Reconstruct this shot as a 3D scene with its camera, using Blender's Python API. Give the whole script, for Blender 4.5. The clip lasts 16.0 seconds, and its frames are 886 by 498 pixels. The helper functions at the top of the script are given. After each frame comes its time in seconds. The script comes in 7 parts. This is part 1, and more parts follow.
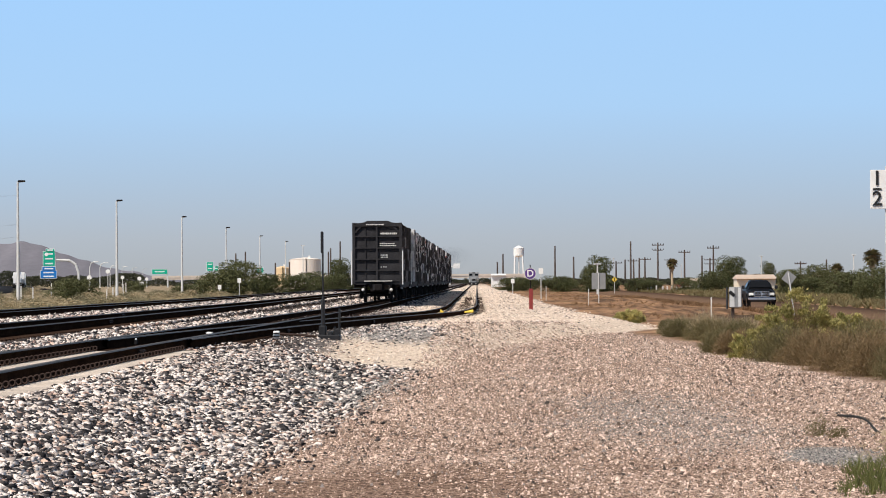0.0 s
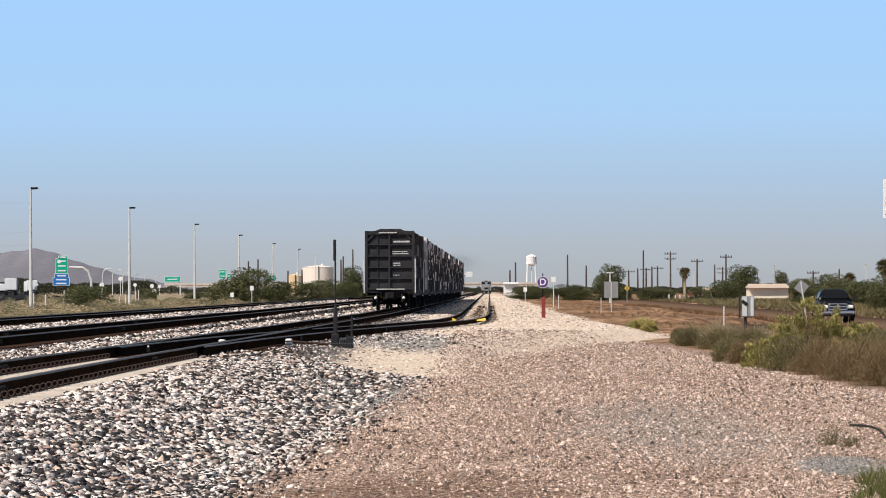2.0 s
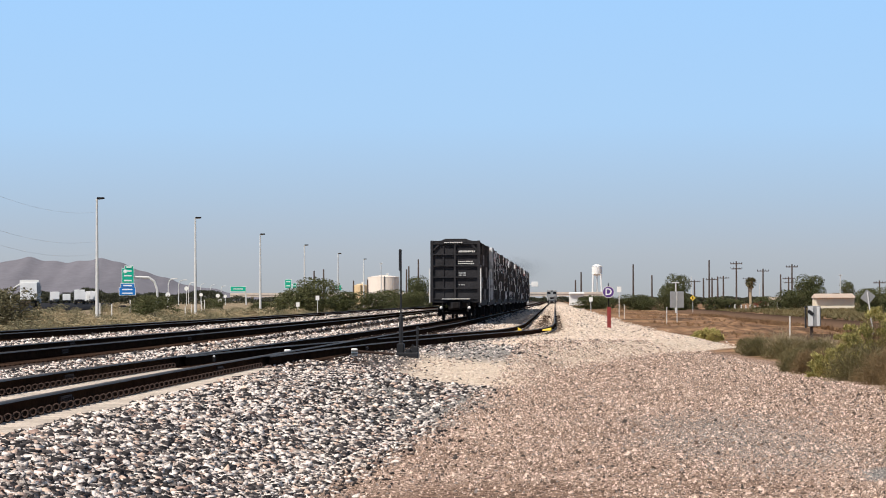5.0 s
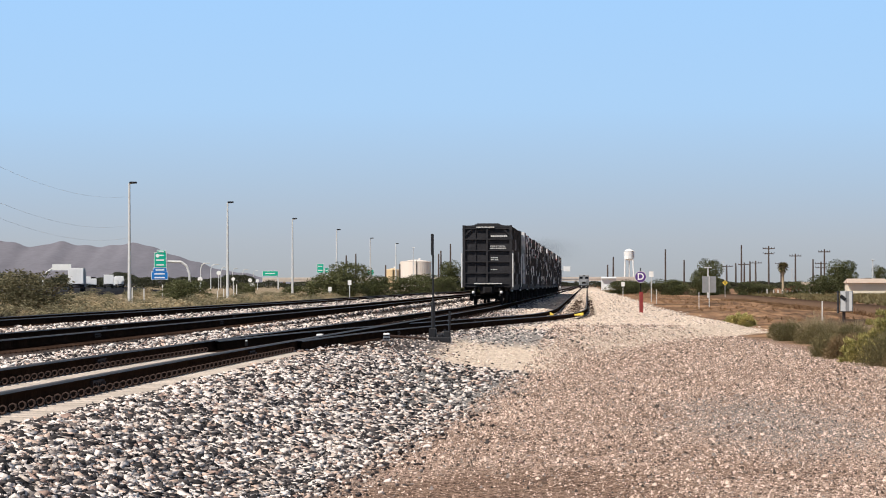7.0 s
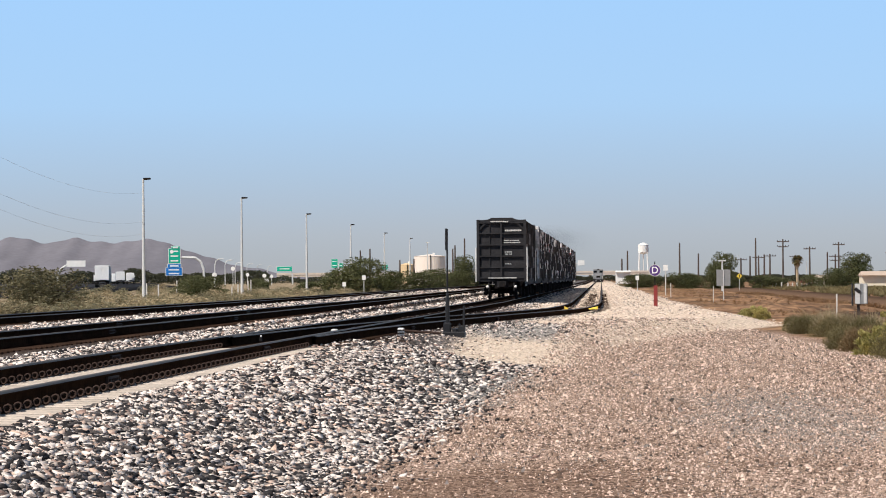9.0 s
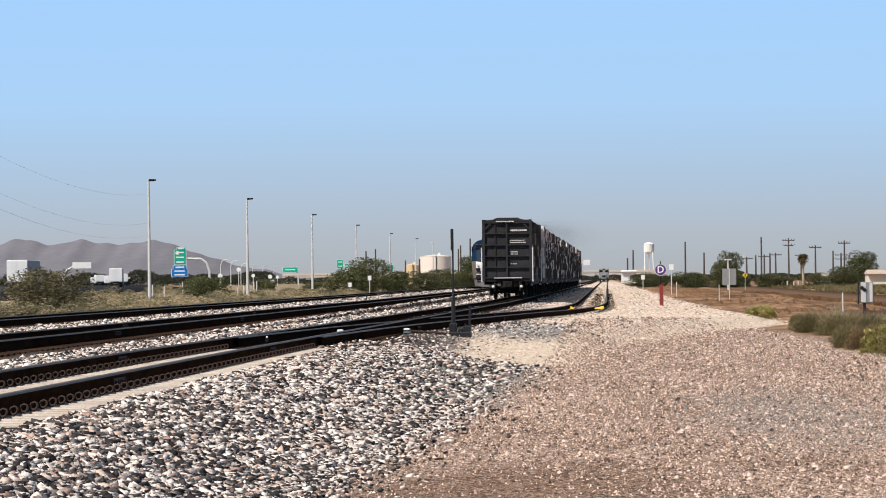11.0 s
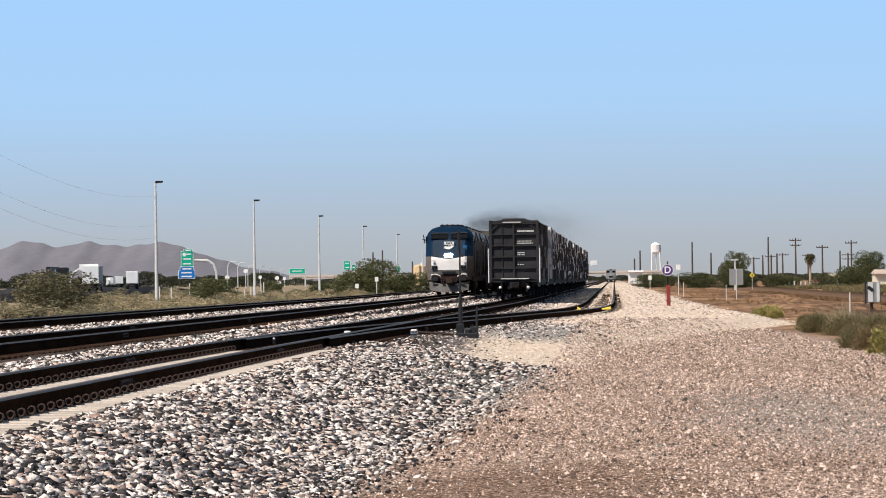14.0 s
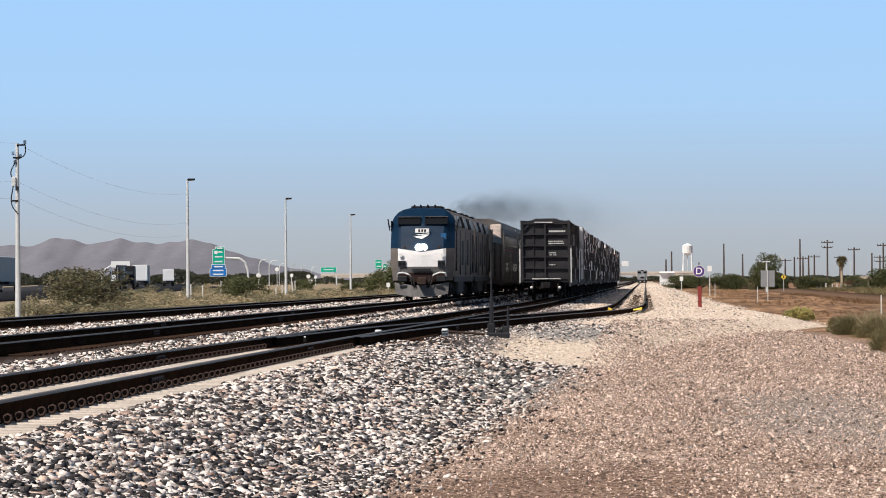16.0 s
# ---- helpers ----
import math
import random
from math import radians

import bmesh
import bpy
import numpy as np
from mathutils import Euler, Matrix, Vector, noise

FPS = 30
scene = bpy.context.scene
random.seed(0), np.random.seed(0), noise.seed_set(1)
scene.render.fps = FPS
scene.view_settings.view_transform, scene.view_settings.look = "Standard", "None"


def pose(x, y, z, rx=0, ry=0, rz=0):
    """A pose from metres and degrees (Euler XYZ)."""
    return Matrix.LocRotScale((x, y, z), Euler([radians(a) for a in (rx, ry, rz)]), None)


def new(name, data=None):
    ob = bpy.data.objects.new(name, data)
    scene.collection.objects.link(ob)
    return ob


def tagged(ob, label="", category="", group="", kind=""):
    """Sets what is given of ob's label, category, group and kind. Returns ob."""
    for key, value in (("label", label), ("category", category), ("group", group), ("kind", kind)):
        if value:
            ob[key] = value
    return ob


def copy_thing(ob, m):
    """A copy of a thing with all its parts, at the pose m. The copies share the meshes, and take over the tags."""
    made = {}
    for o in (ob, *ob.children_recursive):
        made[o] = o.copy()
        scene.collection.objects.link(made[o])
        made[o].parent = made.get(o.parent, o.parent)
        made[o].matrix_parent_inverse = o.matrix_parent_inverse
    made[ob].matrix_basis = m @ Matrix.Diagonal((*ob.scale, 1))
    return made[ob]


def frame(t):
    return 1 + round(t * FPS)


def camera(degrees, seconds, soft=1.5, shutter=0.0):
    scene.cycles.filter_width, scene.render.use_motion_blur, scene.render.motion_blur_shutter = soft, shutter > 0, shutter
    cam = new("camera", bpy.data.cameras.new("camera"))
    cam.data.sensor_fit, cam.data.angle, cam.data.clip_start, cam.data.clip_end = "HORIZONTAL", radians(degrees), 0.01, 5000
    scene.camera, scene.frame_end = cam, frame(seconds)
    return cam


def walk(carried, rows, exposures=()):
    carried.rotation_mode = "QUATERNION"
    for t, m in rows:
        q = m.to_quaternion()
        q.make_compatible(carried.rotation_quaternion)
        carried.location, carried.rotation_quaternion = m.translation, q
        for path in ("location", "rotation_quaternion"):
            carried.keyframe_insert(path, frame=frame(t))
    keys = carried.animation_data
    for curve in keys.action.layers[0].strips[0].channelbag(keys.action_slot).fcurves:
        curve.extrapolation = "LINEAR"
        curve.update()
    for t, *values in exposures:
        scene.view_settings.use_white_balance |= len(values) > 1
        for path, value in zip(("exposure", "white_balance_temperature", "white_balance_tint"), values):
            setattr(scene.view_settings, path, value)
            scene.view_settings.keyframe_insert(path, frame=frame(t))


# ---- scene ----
EYE = 1.75
cam = camera(13.755, 16.0, 1.0)
# seconds, yaw, pitch, roll of a camera that stands still and pans
ROWS = [
    (0, 0.529, 0.485, -0.350), (0.5, 0.626, 0.480, -0.174), (1, 0.686, 0.482, -0.174), (1.5, 0.711, 0.549, -0.164),
    (2, 0.725, 0.615, -0.182), (2.5, 0.774, 0.672, -0.257), (3, 0.867, 0.704, -0.308), (3.5, 1.005, 0.743, -0.278),
    (4, 1.233, 0.770, -0.258), (4.5, 1.489, 0.784, -0.219), (5, 1.747, 0.771, -0.177), (7.5, 2.313, 0.447, -0.175),
    (8, 2.354, 0.386, -0.268), (8.5, 2.413, 0.384, -0.299), (9, 2.469, 0.450, -0.403), (11.5, 2.556, 0.452, -0.650),
    (12, 2.548, 0.421, -0.692), (12.5, 2.542, 0.414, -0.783), (13, 2.555, 0.442, -0.793), (13.5, 2.590, 0.470, -0.786),
    (14, 2.664, 0.470, -0.790), (14.5, 2.758, 0.450, -0.704), (15, 2.857, 0.428, -0.624), (15.5, 2.990, 0.443, -0.467),
    (16, 3.155, 0.467, -0.384),
]
walk(cam, [(t, pose(0, 0, EYE) @ pose(0, 0, 0, 0, 0, yaw) @ pose(0, 0, 0, 90 + pitch) @ pose(0, 0, 0, 0, 0, roll)) for t, yaw, pitch, roll in ROWS])

# ---- light ----
SUN_EL, SUN_AZ = 52.0, 223.0      # elevation; azimuth clockwise from the line of the tracks (+y)
scene.view_settings.exposure = 0.0
world = bpy.data.worlds.new("sky")
scene.world = world
world.use_nodes = True
wt = world.node_tree
wt.nodes.clear()
sky = wt.nodes.new("ShaderNodeTexSky")
sky.sky_type, sky.sun_disc = "NISHITA", False
sky.sun_elevation, sky.sun_rotation = radians(SUN_EL), radians(SUN_AZ)
sky.dust_density, sky.air_density, sky.ozone_density = 1.5, 1.0, 1.0
gain = wt.nodes.new("ShaderNodeMix")
gain.data_type, gain.blend_type = "RGBA", "MULTIPLY"
gain.inputs[0].default_value = 1.0
gain.inputs[7].default_value = (0.055, 0.055, 0.055, 1)
wt.links.new(sky.outputs[0], gain.inputs[6])
coord = wt.nodes.new("ShaderNodeTexCoord")
sep = wt.nodes.new("ShaderNodeSeparateXYZ")
wt.links.new(coord.outputs["Generated"], sep.inputs[0])
# haze: thick and grey at the skyline, thinning upwards all round
ramp = wt.nodes.new("ShaderNodeValToRGB")
HAZE = [(0.0, (0.425, 0.450, 0.475)), (0.012, (0.450, 0.505, 0.570)), (0.028, (0.430, 0.570, 0.735)), (0.048, (0.415, 0.645, 0.930)), (0.085, (0.375, 0.640, 1.0))]
while len(ramp.color_ramp.elements) < len(HAZE):
    ramp.color_ramp.elements.new(0.5)
for e, (p, c) in zip(ramp.color_ramp.elements, HAZE):
    e.position, e.color = p, (*c, 1)
wt.links.new(sep.outputs[2], ramp.inputs[0])
thin = wt.nodes.new("ShaderNodeMapRange")
thin.inputs[1].default_value, thin.inputs[2].default_value, thin.inputs[3].default_value, thin.inputs[4].default_value = 0.08, 0.35, 0.0, 1.0
wt.links.new(sep.outputs[2], thin.inputs[0])
blend = wt.nodes.new("ShaderNodeMix")
blend.data_type = "RGBA"
wt.links.new(thin.outputs[0], blend.inputs[0])
wt.links.new(ramp.outputs[0], blend.inputs[6])
wt.links.new(gain.outputs[2], blend.inputs[7])
bg = wt.nodes.new("ShaderNodeBackground")
wout = wt.nodes.new("ShaderNodeOutputWorld")
wt.links.new(blend.outputs[2], bg.inputs[0])
wt.links.new(bg.outputs[0], wout.inputs[0])
sun = new("sun", bpy.data.lights.new("sun", "SUN"))
sun.data.energy, sun.data.angle, sun.data.color = 5.0, radians(0.53), (1.0, 0.93, 0.84)
az, el = radians(SUN_AZ), radians(SUN_EL)
SUN_DIR = Vector((math.sin(az) * math.cos(el), math.cos(az) * math.cos(el), math.sin(el)))
sun.matrix_basis = Matrix.Translation((0, 0, 60)) @ SUN_DIR.to_track_quat("Z", "Y").to_matrix().to_4x4()


# ---- materials ----
def material(name, colour, rough=0.7, metal=0.0, grain=0.25, scale=3.0, bump=0.0, spec=0.4, fine=None, random_tint=0.0, island=False, coat=0.0):
    """A node material with wear at two scales; random_tint varies it from piece to piece."""
    m = bpy.data.materials.new(name)
    m.use_nodes = True
    nt = m.node_tree
    b = nt.nodes["Principled BSDF"]
    b.inputs["Roughness"].default_value, b.inputs["Metallic"].default_value = rough, metal
    b.inputs["Specular IOR Level"].default_value = spec
    b.inputs["Coat Weight"].default_value = coat
    tc = nt.nodes.new("ShaderNodeTexCoord")
    n1 = nt.nodes.new("ShaderNodeTexNoise")
    n1.inputs["Scale"].default_value, n1.inputs["Detail"].default_value = scale, 5
    n2 = nt.nodes.new("ShaderNodeTexNoise")
    n2.inputs["Scale"].default_value, n2.inputs["Detail"].default_value = (fine or scale * 9), 3
    nt.links.new(tc.outputs["Object"], n1.inputs["Vector"])
    nt.links.new(tc.outputs["Object"], n2.inputs["Vector"])
    add = nt.nodes.new("ShaderNodeMath")
    add.operation = "ADD"
    nt.links.new(n1.outputs[0], add.inputs[0])
    nt.links.new(n2.outputs[0], add.inputs[1])
    mr = nt.nodes.new("ShaderNodeMapRange")
    mr.inputs[1].default_value, mr.inputs[2].default_value = 0.6, 1.4
    mr.inputs[3].default_value, mr.inputs[4].default_value = 1 - grain, 1 + grain
    nt.links.new(add.outputs[0], mr.inputs[0])
    value = mr.outputs[0]
    if random_tint:
        src = nt.nodes.new("ShaderNodeNewGeometry").outputs["Random Per Island"] if island else nt.nodes.new("ShaderNodeObjectInfo").outputs["Random"]
        rr = nt.nodes.new("ShaderNodeMapRange")
        rr.inputs[3].default_value, rr.inputs[4].default_value = 1 - random_tint, 1 + random_tint
        nt.links.new(src, rr.inputs[0])
        mu = nt.nodes.new("ShaderNodeMath")
        mu.operation = "MULTIPLY"
        nt.links.new(value, mu.inputs[0])
        nt.links.new(rr.outputs[0], mu.inputs[1])
        value = mu.outputs[0]
    mix = nt.nodes.new("ShaderNodeVectorMath")
    mix.operation = "SCALE"
    mix.inputs[0].default_value = colour
    nt.links.new(value, mix.inputs["Scale"])
    nt.links.new(mix.outputs[0], b.inputs["Base Color"])
    if bump:
        bp = nt.nodes.new("ShaderNodeBump")
        bp.inputs["Strength"].default_value = 0.6
        bp.inputs["Distance"].default_value = bump
        nt.links.new(add.outputs[0], bp.inputs["Height"])
        nt.links.new(bp.outputs[0], b.inputs["Normal"])
    return m


def stone_material(name, stops, rough=0.85):
    """Broken stone: each piece takes its own shade out of the stops."""
    m = bpy.data.materials.new(name)
    m.use_nodes = True
    nt = m.node_tree
    b = nt.nodes["Principled BSDF"]
    b.inputs["Roughness"].default_value = rough
    b.inputs["Specular IOR Level"].default_value = 0.25
    geo = nt.nodes.new("ShaderNodeNewGeometry")
    r = nt.nodes.new("ShaderNodeValToRGB")
    r.color_ramp.interpolation = "CONSTANT"
    while len(r.color_ramp.elements) < len(stops):
        r.color_ramp.elements.new(0.5)
    for e, (p, c) in zip(r.color_ramp.elements, stops):
        e.position, e.color = p, (*c, 1)
    nt.links.new(geo.outputs["Random Per Island"], r.inputs[0])
    tc = nt.nodes.new("ShaderNodeTexCoord")
    n = nt.nodes.new("ShaderNodeTexNoise")
    n.inputs["Scale"].default_value, n.inputs["Detail"].default_value = 40, 4
    nt.links.new(tc.outputs["Object"], n.inputs["Vector"])
    mr = nt.nodes.new("ShaderNodeMapRange")
    mr.inputs[1].default_value, mr.inputs[2].default_value, mr.inputs[3].default_value, mr.inputs[4].default_value = 0.3, 0.7, 0.75, 1.2
    nt.links.new(n.outputs[0], mr.inputs[0])
    sc = nt.nodes.new("ShaderNodeVectorMath")
    sc.operation = "SCALE"
    nt.links.new(r.outputs[0], sc.inputs[0])
    nt.links.new(mr.outputs[0], sc.inputs["Scale"])
    nt.links.new(sc.outputs[0], b.inputs["Base Color"])
    return m


def leaf_material(name, a, c, rough=0.7):
    """Foliage: leaf by leaf between two greens, a little light coming through."""
    m = bpy.data.materials.new(name)
    m.use_nodes = True
    nt = m.node_tree
    b = nt.nodes["Principled BSDF"]
    b.inputs["Roughness"].default_value = rough
    b.inputs["Specular IOR Level"].default_value = 0.2
    geo = nt.nodes.new("ShaderNodeNewGeometry")
    info = nt.nodes.new("ShaderNodeObjectInfo")
    tc = nt.nodes.new("ShaderNodeTexCoord")
    n = nt.nodes.new("ShaderNodeTexNoise")
    n.inputs["Scale"].default_value = 1.3
    nt.links.new(tc.outputs["Object"], n.inputs["Vector"])
    ad = nt.nodes.new("ShaderNodeMath")
    ad.operation = "MULTIPLY_ADD"
    ad.inputs[1].default_value = 0.6
    nt.links.new(geo.outputs["Random Per Island"], ad.inputs[0])
    nt.links.new(n.outputs[0], ad.inputs[2])
    ml = nt.nodes.new("ShaderNodeMath")
    ml.operation = "MULTIPLY_ADD"
    ml.inputs[1].default_value = 0.3
    nt.links.new(info.outputs["Random"], ml.inputs[0])
    sb = nt.nodes.new("ShaderNodeMath")
    sb.operation = "SUBTRACT"
    sb.inputs[1].default_value = 0.45
    nt.links.new(ad.outputs[0], sb.inputs[0])
    nt.links.new(sb.outputs[0], ml.inputs[2])
    mix = nt.nodes.new("ShaderNodeMix")
    mix.data_type = "RGBA"
    mix.inputs[6].default_value, mix.inputs[7].default_value = (*a, 1), (*c, 1)
    nt.links.new(ml.outputs[0], mix.inputs[0])
    nt.links.new(mix.outputs[2], b.inputs["Base Color"])
    tr = nt.nodes.new("ShaderNodeBsdfTranslucent")
    nt.links.new(mix.outputs[2], tr.inputs[0])
    ms = nt.nodes.new("ShaderNodeMixShader")
    ms.inputs[0].default_value = 0.22
    nt.links.new(b.outputs[0], ms.inputs[1])
    nt.links.new(tr.outputs[0], ms.inputs[2])
    nt.links.new(ms.outputs[0], nt.nodes["Material Output"].inputs[0])
    return m


def glow(name, colour, strength):
    m = bpy.data.materials.new(name)
    m.use_nodes = True
    b = m.node_tree.nodes["Principled BSDF"]
    b.inputs["Base Color"].default_value = (*colour, 1)
    b.inputs["Emission Color"].default_value = (*colour, 1)
    b.inputs["Emission Strength"].default_value = strength
    return m


M_RAIL = material("rail_steel", (0.034, 0.019, 0.012), 0.9, 0.0, 0.45, 1.2, 0.002, spec=0.0, fine=14)
M_RAILTOP = material("rail_head", (0.10, 0.087, 0.078), 0.6, 0.0, 0.25, 1.5)
M_CONCRETE = material("tie_concrete", (0.50, 0.43, 0.37), 0.9, 0, 0.2, 4.0, 0.003, random_tint=0.12)
M_TIMBER = material("tie_timber", (0.036, 0.022, 0.016), 0.9, 0, 0.5, 3.0, 0.01, random_tint=0.3, spec=0.0)
M_RUST = material("rusty_iron", (0.040, 0.022, 0.016), 0.85, 0.0, 0.4, 8.0)
M_BLACK = material("black_paint", (0.014, 0.014, 0.016), 0.55, 0, 0.4, 3.0)
M_DARK = material("dark_iron", (0.018, 0.016, 0.016), 0.8, 0.0, 0.4, 4.0, spec=0.08)
M_CAR = material("freight_paint", (0.036, 0.035, 0.038), 0.7, 0, 0.35, 1.2, 0.002, spec=0.08)
M_WHITE = material("white_paint", (0.80, 0.79, 0.77), 0.55, 0, 0.08, 2.0)
M_DIRTYWHITE = material("dirty_white", (0.62, 0.60, 0.57), 0.7, 0, 0.2, 2.0)
M_YELLOW = material("yellow_paint", (0.75, 0.52, 0.06), 0.6, 0, 0.2, 5.0)
M_RED = material("red_paint", (0.22, 0.028, 0.025), 0.6, 0, 0.3, 5.0)
M_PURPLE = material("purple_paint", (0.085, 0.035, 0.19), 0.5, 0, 0.15, 5.0)
M_GALV = material("galvanised_steel", (0.62, 0.62, 0.61), 0.6, 0.1, 0.15, 3.0)
M_ALU = material("aluminium_sheet", (0.27, 0.275, 0.28), 0.6, 0.1, 0.15, 3.0)
M_GREEN = material("sign_green", (0.0, 0.37, 0.25), 0.5, 0, 0.1, 2.0)
M_BLUE = material("sign_blue", (0.01, 0.17, 0.52), 0.5, 0, 0.1, 2.0)
M_LOCOBLUE = material("loco_blue", (0.0015, 0.017, 0.043), 0.5, 0, 0.2, 1.5, spec=0.2)
M_LOCOWHITE = material("loco_white", (0.80, 0.77, 0.75), 0.45, 0, 0.1, 2.0)
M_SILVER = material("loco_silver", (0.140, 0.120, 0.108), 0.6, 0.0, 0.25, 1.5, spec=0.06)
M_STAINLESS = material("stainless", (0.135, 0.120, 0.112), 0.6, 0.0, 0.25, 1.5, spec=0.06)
M_GLASS = material("dark_glass", (0.010, 0.011, 0.013), 0.2, 0, 0.1, 1.0, spec=0.12)
M_GRIME = material("grimy_underframe", (0.045, 0.040, 0.036), 0.8, 0.1, 0.4, 3.0)
M_PILOT = material("pilot_grey", (0.12, 0.112, 0.108), 0.65, 0.1, 0.3, 3.0)
M_ASPHALT = material("asphalt", (0.034, 0.033, 0.036), 1.0, 0, 0.25, 0.6, spec=0.05)
M_ROAD = material("worn_asphalt", (0.15, 0.096, 0.066), 0.95, 0, 0.2, 0.8, spec=0.0)
# distance haze is mixed into this blue-grey rock colour
M_HAZEROCK = material("hazed_rock", (0.170, 0.164, 0.190), 0.95, 0, 0.16, 0.012, fine=0.16)
M_WOOD = material("weathered_pole", (0.085, 0.062, 0.052), 0.85, 0, 0.3, 2.0)
M_STUCCO = material("pale_stucco", (0.80, 0.73, 0.58), 0.9, 0, 0.08, 1.0)
M_ROOF = material("tan_roof", (0.52, 0.41, 0.33), 0.9, 0, 0.15, 1.0)
M_TANWALL = material("tank_tan", (0.68, 0.50, 0.30), 0.6, 0, 0.08, 0.3)
M_TANK = material("tank_white", (0.80, 0.70, 0.62), 0.6, 0, 0.06, 0.3)
M_BRIDGE = material("bridge_concrete", (0.60, 0.52, 0.45), 0.9, 0, 0.12, 0.1)
M_BARK = material("bark", (0.10, 0.075, 0.055), 0.9, 0, 0.3, 5.0, 0.01)
M_TRUCKBODY = material("pickup_black", (0.006, 0.006, 0.007), 0.35, 0.0, 0.2, 2.0, spec=0.04)
M_CHROME = material("chrome", (0.75, 0.76, 0.78), 0.15, 1.0, 0.05, 2.0)
M_RUBBER = material("rubber", (0.02, 0.02, 0.02), 0.85, 0, 0.3, 8.0)
M_TRAILER = material("trailer_white", (0.80, 0.80, 0.80), 0.5, 0, 0.06, 0.5)
# trailer white darkened to grey: the shade of the flanks put into colour
M_TRAILERSHADE = material("trailer_shaded", (0.25, 0.26, 0.28), 0.5, 0, 0.15, 0.5)
M_LAMP = glow("headlight_glow", (1.0, 0.93, 0.85), 12.0)
M_MARKER = glow("car_light", (1.0, 0.9, 0.8), 1.0)
M_LEAF = leaf_material("mesquite_leaf", (0.055, 0.066, 0.024), (0.165, 0.165, 0.080))
M_WOODS = leaf_material("far_tree_leaf", (0.028, 0.032, 0.020), (0.075, 0.078, 0.048))
M_LEAFGREY = leaf_material("dry_bush_leaf", (0.105, 0.092, 0.040), (0.27, 0.225, 0.115))
M_RABBIT = leaf_material("yellow_green_leaf", (0.12, 0.125, 0.028), (0.82, 0.70, 0.29))
M_TWIG = leaf_material("brown_twig", (0.140, 0.102, 0.052), (0.34, 0.235, 0.125))
M_STRAW = leaf_material("dry_grass", (0.23, 0.185, 0.105), (0.56, 0.46, 0.295))
M_BRITTLE = leaf_material("grey_brush_leaf", (0.12, 0.110, 0.062), (0.33, 0.295, 0.185))
M_CREOSOTE = leaf_material("creosote_leaf", (0.085, 0.080, 0.044), (0.24, 0.21, 0.122))
M_FIELD = leaf_material("brown_field_grass", (0.15, 0.086, 0.045), (0.40, 0.245, 0.13))
M_GRASS = leaf_material("green_grass", (0.06, 0.08, 0.02), (0.20, 0.20, 0.07))
M_BALLAST = stone_material("ballast_stone", [(0, (0.030, 0.027, 0.028)), (0.24, (0.075, 0.066, 0.066)), (0.40, (0.20, 0.175, 0.165)), (0.47, (0.52, 0.44, 0.39)), (0.57, (0.86, 0.765, 0.705)), (0.88, (0.66, 0.49, 0.40)), (0.95, (0.36, 0.25, 0.21))])
M_GREYSTONE = stone_material("grey_gravel", [(0, (0.09, 0.087, 0.086)), (0.3, (0.17, 0.167, 0.163)), (0.6, (0.26, 0.252, 0.24)), (0.90, (0.60, 0.54, 0.49))])
M_PALESTONE = stone_material("pale_stone", [(0, (0.60, 0.47, 0.375)), (0.2, (0.74, 0.61, 0.50)), (0.5, (0.86, 0.735, 0.63)), (0.91, (0.36, 0.28, 0.23)), (0.965, (0.12, 0.097, 0.088))])
M_PINKSTONE = stone_material("pink_gravel", [(0, (0.10, 0.068, 0.052)), (0.18, (0.27, 0.182, 0.138)), (0.40, (0.47, 0.335, 0.262)), (0.62, (0.78, 0.61, 0.515)), (0.86, (0.24, 0.21, 0.195)), (0.93, (0.055, 0.044, 0.039))])


# ---- mesh helpers ----
def box(bm, cx, cy, cz, sx, sy, sz, m=None):
    """A box of full size sx, sy, sz about its centre."""
    r = bmesh.ops.create_cube(bm, size=1.0)["verts"]
    mat = Matrix.Translation((cx, cy, cz)) @ Matrix.Diagonal((sx, sy, sz, 1))
    bmesh.ops.transform(bm, matrix=(m @ mat) if m else mat, verts=r)
    return r


def rod(bm, a, b, r0, r1=None, n=8):
    """A closed tapered cylinder from a to b."""
    a, b = Vector(a), Vector(b)
    d = b - a
    m = Matrix.Translation((a + b) / 2) @ d.to_track_quat("Z", "Y").to_matrix().to_4x4()
    return bmesh.ops.create_cone(bm, cap_ends=True, segments=n, radius1=r0, radius2=r0 if r1 is None else r1, depth=d.length, matrix=m)["verts"]


def disc(bm, c, r, thick, n=24, axis="y"):
    d = {"x": Vector((1, 0, 0)), "y": Vector((0, 1, 0)), "z": Vector((0, 0, 1))}[axis] * thick / 2
    return rod(bm, Vector(c) - d, Vector(c) + d, r, r, n)


def part(name, bm, mat, parent=None, label="", bevel=0.0, smooth=False):
    """Links a bmesh as one mesh object, under a thing or a part."""
    if bevel:
        bmesh.ops.bevel(bm, geom=bm.edges[:], offset=bevel, segments=1, affect="EDGES")
    me = bpy.data.meshes.new(name)
    bm.to_mesh(me)
    bm.free()
    for m in (mat if isinstance(mat, (list, tuple)) else [mat]):
        me.materials.append(m)
    if smooth:
        me.polygons.foreach_set("use_smooth", [True] * len(me.polygons))
    ob = new(name, me)
    ob.parent = parent
    if label:
        ob["label"] = label
    return ob


def share(name, data, parent, m=None):
    """One more piece on a mesh that other pieces use too."""
    ob = new(name, data)
    ob.parent = parent
    if m:
        ob.matrix_basis = m
    return ob


